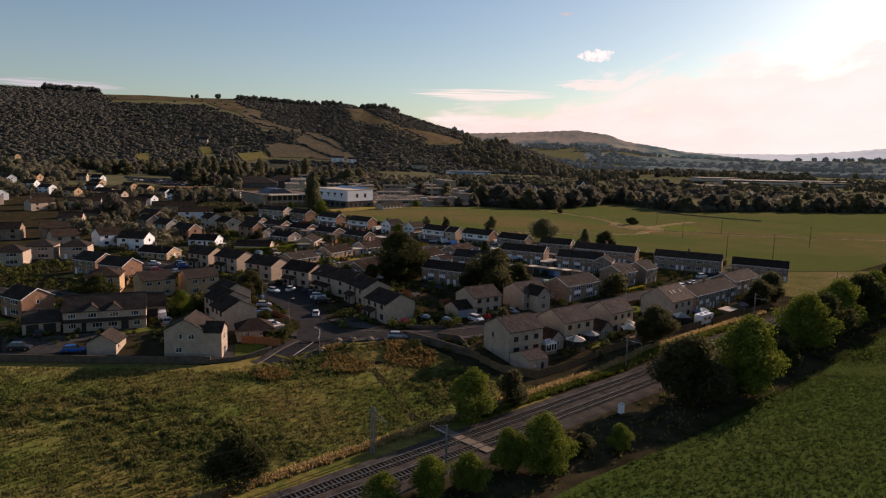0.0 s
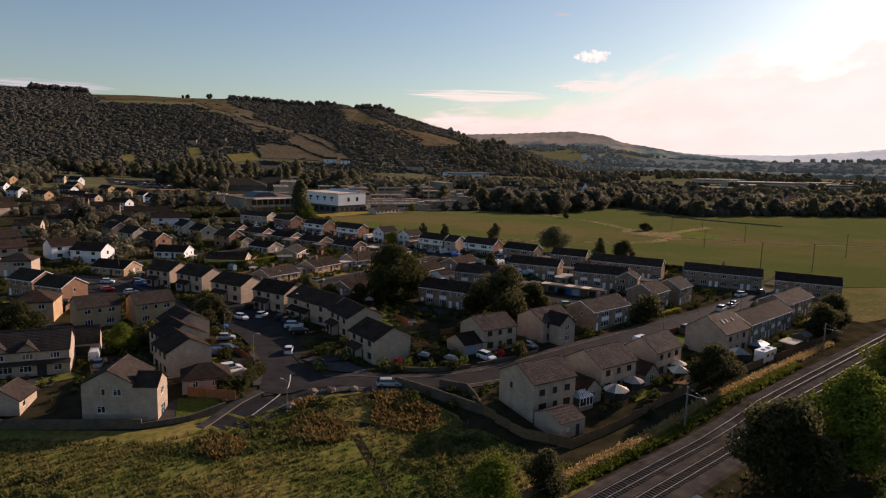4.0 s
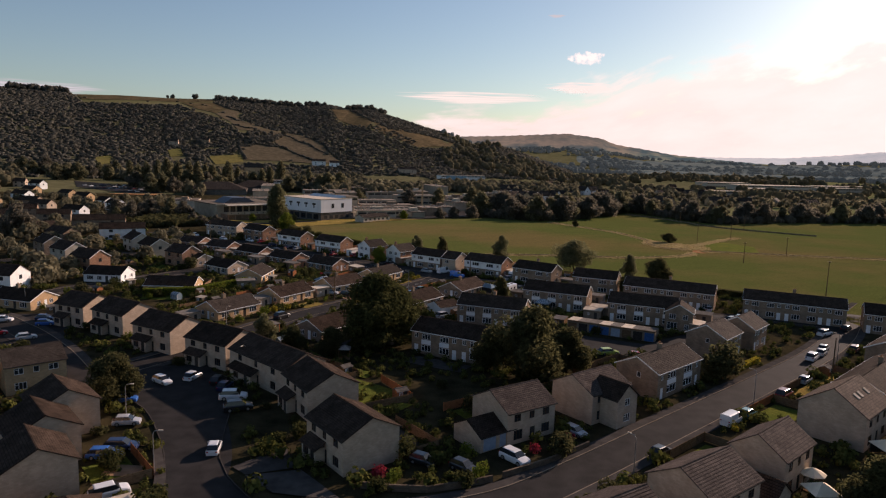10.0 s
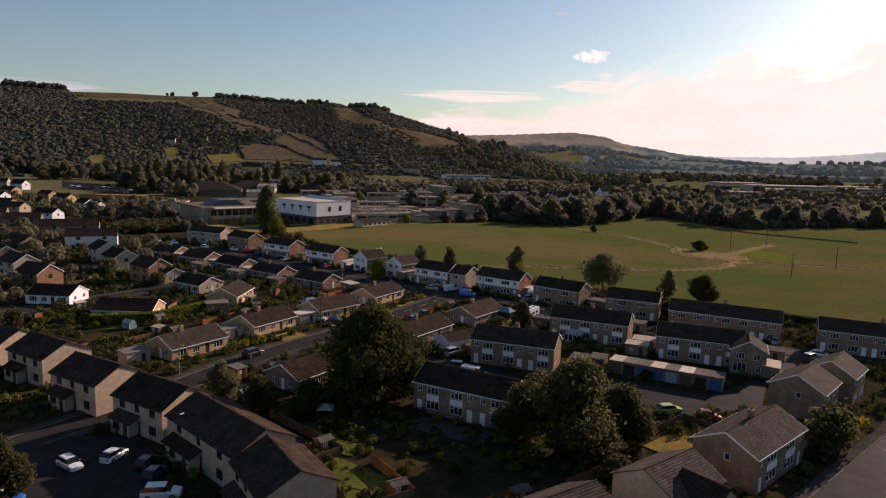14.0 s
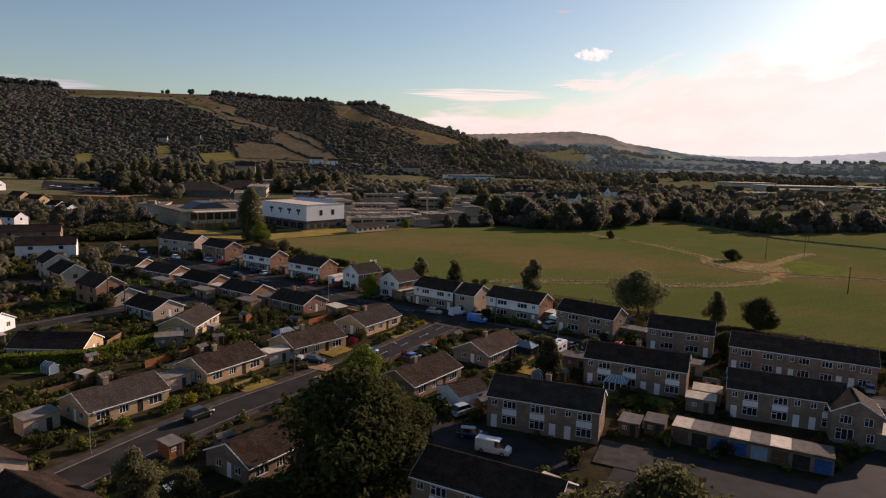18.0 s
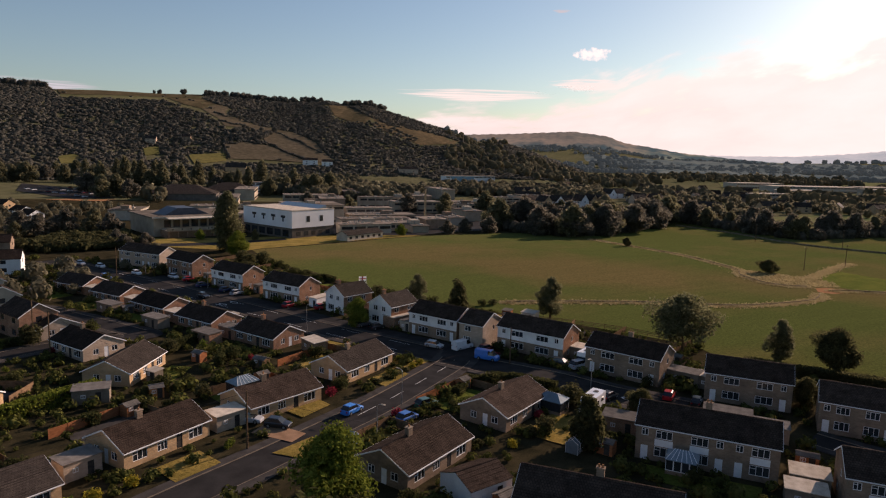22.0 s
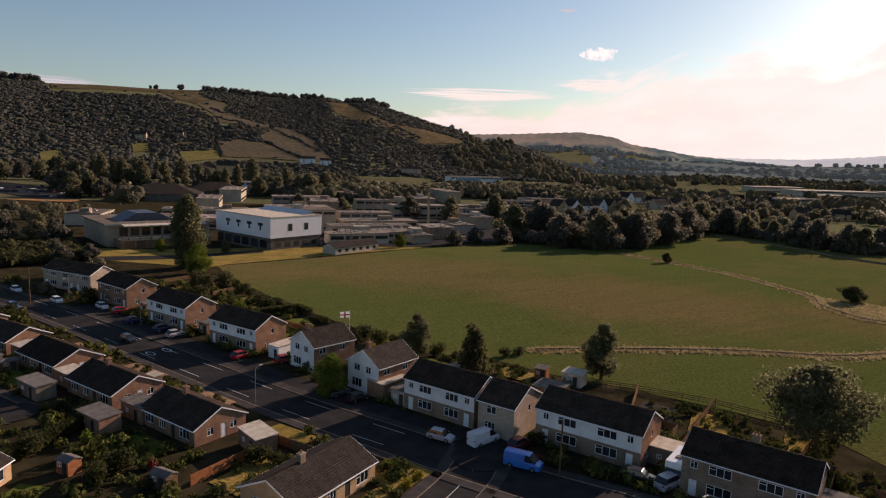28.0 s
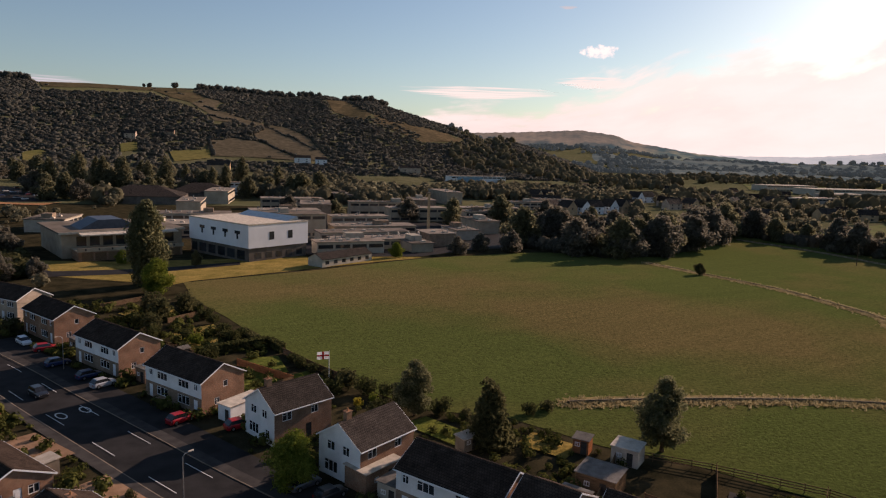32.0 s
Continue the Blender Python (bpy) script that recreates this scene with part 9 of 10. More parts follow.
# lawns, drives and paved patches
LAWNS = ((31.5, 322, 36.5, 318.5, 43, 330, 38.5, 333.5, "paving"), (39.5, 318, 44.5, 313.5, 50, 326, 45.5, 330, "lawn_dry"), (50.5, 312, 54.5, 309, 59.5, 317, 56, 321, "lawn_dry"), (-39.5, 135.2, -33.6, 139.4, -34.6, 142.6, -41.4, 141.6, "lawn"), (-43.4, 133.2, -39.6, 134.8, -41.2, 141.2, -42, 141, "paving"), (-14, 262.5, -11.5, 266, -15, 270, -19.5, 264.5, "lawn_dry"), (-29.5, 256, -25.5, 261.5, -29.5, 265, -33.5, 259.5, "lawn_dry"),
         (-17.5, 277, -14, 282.5, -17, 285.5, -20.5, 279.5, "lawn_dry"), (-5.5, 291.5, -1.5, 298.5, -4.5, 302, -9, 295, "lawn_dry"), (-2.5, 299.5, 2.5, 306.5, -2.5, 310.5, -6, 304.5, "lawn_dry"), (-13.3, 194, -5.5, 190, -3, 193.5, -12, 200.5, "lawn"), (-8.5, 186, -2, 184.5, 0, 187, -6.5, 189.6, "lawn"),
         (-14.5, 202.5, -9, 200, -7.5, 203.5, -12.5, 206, "lawn"), (-2, 352, 6, 344.5, 9, 348, 1.5, 355, "lawn"), (14, 346, 20, 341.5, 23, 345.5, 17, 350, "lawn_dry"), (-34, 380.5, -28.8, 367.8, -23, 374, -26.8, 383, "lawn"), (-28, 366.4, -25.3, 362.6, -22, 368.4, -24.2, 371.6, "lawn"), (-51.9, 397.2, -45.9, 385.5, -39.5, 388, -45.8, 405, "lawn_dry"), (-22.6, 372, -15.5, 364, -12, 367.5, -19.5, 375, "lawn"), (-70, 412, -60, 404.5, -56, 413, -64, 424, "lawn_dry"), (39, 143.5, 44, 147.2, 42, 149.8, 37.8, 146.5, "lawn"),
         (-23, 317, -16.5, 312, -13.5, 316, -20, 320.5, "lawn_dry"), (-40, 331, -31, 325, -28.5, 328.5, -37, 335, "paving_warm"), (-55, 343, -46, 337, -43.5, 340.5, -52, 346.5, "paving_warm"), (-71, 355, -62, 349, -59.5, 352, -68, 358.5, "paving_warm"),
         (-16, 309.5, -10.5, 306.5, -8.5, 310, -14, 313.5, "paving_warm"), (-24, 271, -17.5, 268, -16, 271, -22.5, 275, "paving_warm"), (24, 232, 31, 228.5, 34, 236, 27.5, 239.5, "paving"), (-93, 142.5, -80, 144.5, -71.5, 136, -88, 134.2, "paving"), (-72.5, 143.5, -66.5, 146.5, -62.5, 151, -65.5, 153.2, "lawn"), (-66, 160.5, -62, 153.5, -59.5, 155.5, -63.5, 163, "paving_warm"), (-34, 160.5, -40, 160.8, -40, 164, -34, 163.4, "paving_warm"), (-24, 163.6, -21.7, 161.4, -15.7, 163.5, -18.2, 170.2, "paving"), (-21.7, 161.2, -17.2, 156.8, -8.3, 155, -14.8, 163, "paving"))
FOOT.append((pose(-17.5, 161, 0, 0, 0, -40), 6, 3))
for i in range(0, len(LAWNS)):
    q = LAWNS[i]
    kind = q[8]
    lab = {"lawn": "mown green garden lawn", "lawn_dry": "sun-dried golden garden lawn", "paving": "pale paved patio", "paving_warm": "warm brown paved drive"}[kind]
    sheet("lawn" if "lawn" in kind else "drive", [(q[0], q[1]), (q[2], q[3]), (q[4], q[5]), (q[6], q[7])], M[kind], lab, "lawn" if "lawn" in kind else "drive", 0.17 + 0.003 * (i % 5), 30)
# back gardens, plot by plot
rng = np.random.default_rng(33)
plots = [f for f in FOOT if f[1] > 4 and f[0].translation.y < 420 and f[0].translation.x > -130]
for i, (m, hx, hy) in enumerate(plots):
    for side in (1, -1):
        depth = 5.5 + 4 * rng.random()
        corners = [m @ Vector((sx * hx * 0.92, side * (hy + d), 0)) for sx, d in ((-1, 0.4), (1, 0.4), (1, depth), (-1, depth))]
        mid = m @ Vector((0, side * (hy + depth / 2), 0))
        if not all(clear(p.x, p.y, -0.3) for p in (*corners, mid)) or not (145 < mid.y < 400):
            continue
        rail_off = (mid.x - RAIL_A.x) * 0.648 - (mid.y - RAIL_A.y) * 0.762
        if rail_off > -12:
            continue
        kind = ("lawn", "lawn_dry", "lawn", "paving")[int(rng.random() * 4)]
        q = [corners[0].lerp(mid, 0.2), corners[1].lerp(mid, 0.2), corners[2].lerp(mid, 0.25), corners[3].lerp(mid, 0.25)]
        sheet("garden_lawn", [(p.x, p.y) for p in q], M[kind], "small garden patch behind a house", "lawn", 0.1 + 0.004 * (i % 5), 30)
        if side == 1 and rng.random() < 0.75:
            fence(corners[3].x, corners[3].y, corners[2].x, corners[2].y, 1.5, ("wood", "wood", "wood_red")[i % 3], "weathered timber fence at the end of a garden")
            fence(corners[1].x, corners[1].y, corners[2].x, corners[2].y, 1.4, "wood", "weathered timber fence between two gardens")
            if rng.random() < 0.5:
                p = corners[2].lerp(mid, 0.3)
                shed(p.x, p.y, math.degrees(m.to_euler().z) + 90 * int(rng.random() * 2), 2.2, 1.8, 1.8, "small timber garden shed", ("wood", "wood_red")[i % 2])
        FOOT.append((m @ Matrix.Translation((0, side * (hy + depth / 2), 0)), 0.5, 0.5))
# more small sheds, greenhouses and bins among the gardens
def greenhouse(x, y, turn):
    h = thing("greenhouse", pose(x, y, z_at(x, y), 0, 0, turn), "small aluminium greenhouse in a back garden", "greenhouse", "greenhouses")
    part("glazing", Shape().loft([[(x2, -0.9, 0), (x2, 0.9, 0), (x2, 0.9, 1.5), (x2, 0, 2.1), (x2, -0.9, 1.5)] for x2 in (1.2, -1.2)]), M["glass_roof"], h)
    for x2 in (-1.2, -0.4, 0.4, 1.2):
        part("frame", shared("greenhouse_rib", lambda: Shape().tube([(0, -0.93, 0), (0, -0.93, 1.52), (0, 0, 2.13), (0, 0.93, 1.52), (0, 0.93, 0)], [0.03] * 5, 5).mesh("frame", M["upvc"])), None, h, at=pose(x2, 0, 0))
    return h


made = 0
while made < 26:
    y = rng.uniform(160, 345)
    x = rng.uniform(max(-95, -0.55 * (y - 60)), min(55, 0.55 * (y - 90)))
    if not clear(x, y, 0.8 if y > 215 else 6.0) or (x - RAIL_A.x) * 0.648 - (y - RAIL_A.y) * 0.762 > -12 or (y > 300 and x > 20):
        continue
    made += 1
    turn = float(rng.choice((-36, 54, -28, 40)))
    if made % 5 == 0:
        greenhouse(x, y, turn)
        FOOT.append((pose(x, y, 0, 0, 0, turn), 1.4, 1.2))
    else:
        shed(x, y, turn, 2.0 + 0.8 * rng.random(), 1.6 + 0.4 * rng.random(), 1.8, ("small timber garden shed with felt roof", "red-brown timber garden shed", "pale sheet-roofed garden store")[made % 3], ("wood", "wood_red", "concrete")[made % 3], ("felt", "felt", "felt_pale")[made % 3], made % 3 != 2)
# shrubs through the gardens
SHRUBS = [shrub_mesh(40 + i, w, h, n, s, mat) for i, (w, h, n, s, mat) in enumerate(((2.2, 1.8, 420, 0.2, "leaf"), (1.6, 1.3, 320, 0.17, "leaf_dark"), (2.6, 2.4, 520, 0.22, "leaf"), (1.5, 1.5, 320, 0.16, "leaf_bright"), (3.2, 3.4, 700, 0.26, "leaf_dark"), (1.4, 1.2, 280, 0.15, "leaf_yellow"), (1.2, 1.1, 260, 0.14, "leaf_red")))]
NAMES = ("rounded green garden shrub", "low dark green shrub", "large green garden shrub", "bright green garden shrub", "tall dark evergreen shrub", "rounded shrub with golden leaves", "rounded shrub with red flowers")
count = 0
while count < 185:
    y = rng.uniform(150, 400)
    x = rng.uniform(max(-100, -0.6 * (y - 60)), min(60, 0.6 * (y - 90)))
    if not clear(x, y, -0.5) or (x - RAIL_A.x) * 0.648 - (y - RAIL_A.y) * 0.762 > -9.5 or (x > 60 - 0.9 * (y - 320) and y > 320 and x > 20) or y > 355 + 0.8 * -x:
        continue
    k = int(rng.choice(7, p=(0.25, 0.2, 0.2, 0.12, 0.11, 0.07, 0.05)))
    s = 0.7 + 0.6 * rng.random()
    ob = new("shrub", SHRUBS[k])
    ob.matrix_basis = Matrix.Translation((x, y, z_at(x, y))) @ Matrix.Rotation(rng.random() * 6, 4, "Z") @ Matrix.Diagonal((s, s, s, 1))
    tagged(ob, NAMES[k], "shrub", "garden shrubs")
    count += 1
# the planted back gardens along the pasture
GARDENS = ((-44.7, 389.4, 3, 1.7), (-47, 392, 0, 1.3), (-38.3, 391, 2, 1.2), (-36.1, 393.9, 0, 1.3), (-40.6, 396, 2, 1.1), (-42.5, 400.5, 1, 1.3), (-46, 405.5, 0, 1.2), (-49, 409, 2, 1.1), (-54.1, 393, 2, 1.2), (-56.5, 397.6, 4, 1.2), (-60, 401, 2, 1.4), (-58.5, 407.5, 4, 1.5), (-62, 412, 4, 1.6),
           (-55.5, 414.5, 4, 1.4), (-13.7, 363.5, 2, 1.1), (-11.5, 366, 4, 1.0), (-8.3, 363.9, 2, 1.2), (-4.8, 363.6, 0, 1.2), (-9.2, 358.6, 5, 1.2), (-6.8, 360.2, 3, 1.1), (-12.2, 370.2, 0, 1.2), (-19, 374, 0, 1.0), (-21.4, 376.6, 2, 0.9), (-23.4, 379.8, 0, 0.9), (-15.6, 371.8, 1, 1.2), (-2.4, 359.6, 4, 0.9),
           (-19.6, 368.4, 3, 0.9), (-17, 366, 1, 1.0), (-24.8, 372.6, 1, 0.8), (3.6, 356.2, 2, 1.1), (7.8, 354.8, 1, 1.2), (12.2, 353.8, 0, 1.1), (-50, 400.5, 1, 1.0), (-34.8, 385.8, 1, 0.8), (17.4, 356.8, 0, 1.0), (20.6, 358.6, 1, 1.3))
for x, y, k, size in GARDENS:
    ob = new("shrub", SHRUBS[k])
    ob.matrix_basis = Matrix.Translation((x, y, z_at(x, y))) @ Matrix.Rotation(x + y, 4, "Z") @ Matrix.Diagonal((size, size, size, 1))
    tagged(ob, NAMES[k], "shrub", "garden shrubs")
for x0, y0, x1, y1 in ((-56, 405.2, -52.1, 411.4), (-76.4, 417.1, -68, 429), (-26.2, 384.8, -18.6, 376.2), (-18.6, 376.2, -11.8, 369.2)):
    fence(x0, y0, x1, y1, 1.2, "wood", "weathered timber fence between garden and pasture")
for i, (x, y, k, s) in enumerate(((-3.2, 278.2, 6, 1.3), (1.0, 267.0, 6, 1.2), (-14.6, 287.2, 6, 1.4), (-8.6, 291.2, 1, 0.8), (-7.0, 293.4, 1, 0.8), (-5.4, 295.6, 1, 0.8), (-3.8, 297.8, 1, 0.8), (-2.2, 300.2, 1, 0.8), (-0.8, 302.4, 5, 1.0), (0.6, 304.6, 5, 1.0), (-37, 251, 5, 1.5), (-34.2, 254.8, 5, 1.3), (-39, 247.5, 3, 1.6), (-2.5, 159.8, 3, 1.3), (-4.5, 161.5, 6, 1.5), (8.8, 161.2, 3, 1.5), (17.5, 169.5, 6, 1.2), (61.5, 205, 4, 2.0), (58.5, 202.5, 4, 1.6), (-4.0, 157.6, 0, 1.0), (-73.5, 346, 5, 1.2), (-43, 324.5, 6, 1.3), (-33, 306, 6, 1.1), (19.4, 278.6, 6, 1.2))):
    ob = new("shrub", SHRUBS[k])
    ob.matrix_basis = Matrix.Translation((x, y, z_at(x, y))) @ Matrix.Diagonal((s, s, s, 1))
    tagged(ob, NAMES[k], "shrub", "garden shrubs")

# all the smaller greenery of the gardens, too much to count
x, y = rng.uniform(-150, 105, 15000), rng.uniform(140, 420, 15000)
off = (x - RAIL_A.x) * 0.648 - (y - RAIL_A.y) * 0.762
edge = np.interp(x, (-150, -60, -55, -31, -19.5, -11.6, 12, 26, 38, 62, 66, 130), (430, 430, 424, 388, 366.5, 359.5, 355, 345, 338, 320, 304, 260))
clump = np.sin(x * 0.21 + y * 0.05) + np.sin(y * 0.19 - x * 0.07)
keep = (off < -9.5) & (y < edge) & (clump > -1.05) & (abs(x) < 0.95 * (y - 40))
x, y = x[keep], y[keep]
keep = np.array([clear(px, py, 0.0) for px, py in zip(x, y)])
x, y = x[keep], y[keep]
wood("garden_greenery", x, y, 0.35 + 0.45 * rng.random(len(x)) + 0.9 * rng.random(len(x)) ** 5, 0.95, "bushes, hedges and flower beds filling the gardens", mat="garden_leaf", cards=44, sink=0.6, category="greenery", core=0.5)

# ---- rough grass of the meadow and the verges, too much to count ----
def tufts(name, x, y, size, tall, mat, label, seed):
    rng = np.random.default_rng(seed)
    n, blades = len(x), 5
    z = land(x, y)
    a = rng.random((n, blades)) * 6.283
    s = size[:, None] * (0.6 + 0.8 * rng.random((n, blades)))
    ox, oy = np.cos(a) * s * 0.35, np.sin(a) * s * 0.35
    px, py = -np.sin(a) * s * 0.3, np.cos(a) * s * 0.3
    base = np.stack([x[:, None] + ox * 0.4, y[:, None] + oy * 0.4, np.repeat(z[:, None], blades, 1)], -1)
    h = s * tall
    v = np.stack([base + np.stack([px, py, 0 * px], -1), base - np.stack([px, py, 0 * px], -1), base + np.stack([ox * 2.2 - px * 0.3, oy * 2.2 - py * 0.3, h], -1), base + np.stack([ox * 2.2 + px * 0.3, oy * 2.2 + py * 0.3, h], -1)], 2)
    return tagged(new(name, raw_mesh(name, v.reshape(-1, 3), np.arange(n * blades * 4).reshape(-1, 4), M[mat])), label, "grass", "", "stuff")


n = 80000
x, y = rng.uniform(-120, 30, n), rng.uniform(20, 146, n)
off = (x - RAIL_A.x) * 0.648 - (y - RAIL_A.y) * 0.762
edge = np.interp(x, (-120, -88, -40, -26, -4, 8, 20), (127, 127, 127, 138, 146, 136, 122))
clump = np.sin(x * 0.31 + 2 * np.sin(y * 0.17)) * np.sin(y * 0.27 + np.sin(x * 0.13)) + 0.6 * np.sin(x * 0.09) * np.sin(y * 0.11)
keep = (off < -7.5) & (y < edge) & (clump + 0.5 * rng.standard_normal(n) > -0.7)
tufts("meadow_grass", x[keep], y[keep], 0.16 + 0.26 * rng.random(keep.sum()), 1.2, "tuft", "tussocky rough grass and weeds of the meadow", 1)
s = rng.uniform(-75, 135, 12000)
o = rng.normal(-6.1, 0.42, 12000)
tufts("verge_grass", RAIL_A.x + 0.762 * s + 0.648 * o, RAIL_A.y + 0.648 * s - 0.762 * o, 0.22 + 0.25 * rng.random(12000), 1.4, "straw", "pale dry grass along the railway", 2)
s = np.concatenate([rng.uniform(16, 60, 1600), rng.uniform(52, 110, 3400)])
o = rng.normal(-4.3, 0.5, 5000)
tufts("verge_weeds", RAIL_A.x + 0.762 * s + 0.648 * o, RAIL_A.y + 0.648 * s - 0.762 * o, 0.3 + 0.3 * rng.random(5000), 1.0, "weed_green", "lush green weeds beside the ballast", 3)
n = 105000
x, y = rng.uniform(10, 190, n), rng.uniform(50, 190, n)
off = (x - RAIL_A.x) * 0.648 - (y - RAIL_A.y) * 0.762
keep = (off > 22.5) & (off < 75)
tufts("crop_plants", x[keep], y[keep], 0.2 + 0.15 * rng.random(keep.sum()), 1.0, "crop_leaf", "leafy green crop plants", 4)
x, y = rng.uniform(0, 190, 9000), rng.uniform(70, 230, 9000)
off = (x - RAIL_A.x) * 0.648 - (y - RAIL_A.y) * 0.762
keep = (off > 9.5) & (off < 21)
tufts("hedge_weeds", x[keep], y[keep], 0.25 + 0.3 * rng.random(keep.sum()), 1.0, "tuft", "rough weeds under the railway hedge", 5)
pts = [p for line in (LOWER_WALL, LOOP_WALL, SIDE_WALL, CROSS_PATH) for p in spread(line, 0.5)]
P = np.array([(p.x, p.y) for p in pts])
P = np.repeat(P, 22, 0) + rng.normal(size=(len(P) * 22, 2)) * 1.2 + [0, -0.4]
bank = np.stack([rng.uniform(118, 147, 2600), rng.uniform(395, 428, 2600)], 1)
P = np.vstack([P, bank[within([(123, 428), (119, 416), (119.5, 408), (121, 400.5), (131, 396), (137, 395), (143, 396), (146, 405), (142, 413), (132, 422)], bank[:, 0], bank[:, 1])]])
tufts("wall_grass", P[:, 0], P[:, 1], 0.17 + 0.24 * rng.random(len(P)), 1.05, "straw_pale", "tall dry grass along the field wall", 6)

x, y = rng.uniform(-34, 4, 7000), rng.uniform(118, 148, 7000)
keep = (y < np.interp(x, (-34, -26, -20, -4, 4), (131, 136, 142, 146, 139))) & (np.sin(x * 0.37 + y * 0.2) + np.sin(y * 0.33 - x * 0.15) + 0.08 * (y - 136) > 0.2)
tufts("dry_weeds", x[keep], y[keep], 0.3 + 0.4 * rng.random(keep.sum()), 1.2, "straw_dull", "rusty dry weeds along the meadow's upper edge", 7)
solid("ditch", strip([(-10.5, 133), (-9.5, 130.2), (-5.3, 118.9), (-2.3, 110.5), (0, 104)], -0.7, 0.7, 0.08, None), M["soil"], "narrow dark drainage ditch through the meadow", "ditch", "structure")


def boulder(x, y, r, seed):
    rng = np.random.default_rng(seed)
    bm = bmesh.new()
    bmesh.ops.create_icosphere(bm, subdivisions=2, radius=r)
    for v in bm.verts:
        v.co *= 1 + 0.13 * rng.standard_normal()
        v.co.z *= 0.75
    me = bpy.data.meshes.new("boulder")
    bm.to_mesh(me), bm.free()
    me.materials.append(M["boulder"])
    return solid("boulder", me, None, "rough brown boulder lying at the road's edge", "boulder", "", "boulders", pose(x, y, z_at(x, y) + r * 0.35, 0, 0, seed * 40))


for i, (x, y, r) in enumerate(((-18.7, 144.6, 0.95), (-15.6, 145.6, 0.9), (-11.6, 146.6, 0.8), (-21.6, 139.4, 0.9), (-8.0, 147.4, 0.6), (-20.6, 141.8, 0.6), (-17.2, 145.2, 0.5))):
    boulder(x, y, r, i + 1)

# ---- clouds and far ridge, a plain backdrop ----
def cloud_material(name, colour, strength, scale, cover, stretch):
    m = bpy.data.materials.new(name)
    m.use_nodes = True
    n, l = m.node_tree.nodes, m.node_tree.links
    n.remove(n["Principled BSDF"])
    tc, mp, ns = n.new("ShaderNodeTexCoord"), n.new("ShaderNodeMapping"), n.new("ShaderNodeTexNoise")
    mp.inputs["Scale"].default_value = stretch
    l.new(tc.outputs["UV"], mp.inputs[0]), l.new(mp.outputs[0], ns.inputs["Vector"])
    ns.inputs["Scale"].default_value, ns.inputs["Detail"].default_value, ns.inputs["Roughness"].default_value = scale, 7, 0.55
    sep = n.new("ShaderNodeSeparateXYZ")
    l.new(tc.outputs["UV"], sep.inputs[0])
    fade = None
    for axis in (0, 1):
        a = n.new("ShaderNodeMath"); a.operation = "SUBTRACT"; a.inputs[1].default_value = 0.5; l.new(sep.outputs[axis], a.inputs[0])
        b = n.new("ShaderNodeMath"); b.operation = "MULTIPLY"; l.new(a.outputs[0], b.inputs[0]); l.new(a.outputs[0], b.inputs[1])
        if fade is None:
            fade = b.outputs[0]
        else:
            c = n.new("ShaderNodeMath"); c.operation = "ADD"; l.new(fade, c.inputs[0]); l.new(b.outputs[0], c.inputs[1]); fade = c.outputs[0]
    k = n.new("ShaderNodeMath"); k.operation = "MULTIPLY_ADD"; k.inputs[1].default_value = -2.6; l.new(fade, k.inputs[0]); l.new(ns.outputs["Fac"], k.inputs[2])
    rng = n.new("ShaderNodeMapRange"); rng.inputs["From Min"].default_value, rng.inputs["From Max"].default_value = cover, cover + 0.22
    l.new(k.outputs[0], rng.inputs["Value"])
    em, tr, mix = n.new("ShaderNodeEmission"), n.new("ShaderNodeBsdfTransparent"), n.new("ShaderNodeMixShader")
    em.inputs["Color"].default_value, em.inputs["Strength"].default_value = (*colour, 1), strength
    l.new(rng.outputs[0], mix.inputs[0]), l.new(tr.outputs[0], mix.inputs[1]), l.new(em.outputs[0], mix.inputs[2])
    l.new(mix.outputs[0], n["Material Output"].inputs["Surface"])
    return m


def cloud(az0, az1, el0, top, dist, mat, label):
    nx, ny = 48, 8
    v, f, uv = [], [], []
    for j in range(ny + 1):
        for i in range(nx + 1):
            a, e = radians(az0 + (az1 - az0) * i / nx), radians(el0 + (top(az0 + (az1 - az0) * i / nx) - el0) * j / ny)
            v.append((PIVOT[0] + dist * math.sin(a), PIVOT[1] + dist * math.cos(a), 42 + dist * math.tan(e)))
    for j in range(ny):
        for i in range(nx):
            k = j * (nx + 1) + i
            f.append((k, k + 1, k + nx + 2, k + nx + 1))
    me = bpy.data.meshes.new("cloud")
    me.from_pydata(v, [], f)
    layer = me.uv_layers.new(name="flat")
    for p in me.polygons:
        for li in p.loop_indices:
            k = me.loops[li].vertex_index
            layer.data[li].uv = ((k % (nx + 1)) / nx, (k // (nx + 1)) / ny)
    me.materials.append(mat)
    ob = tagged(new("cloud", me), label, "cloud", "", "structure")
    ob.visible_shadow = False
    return ob


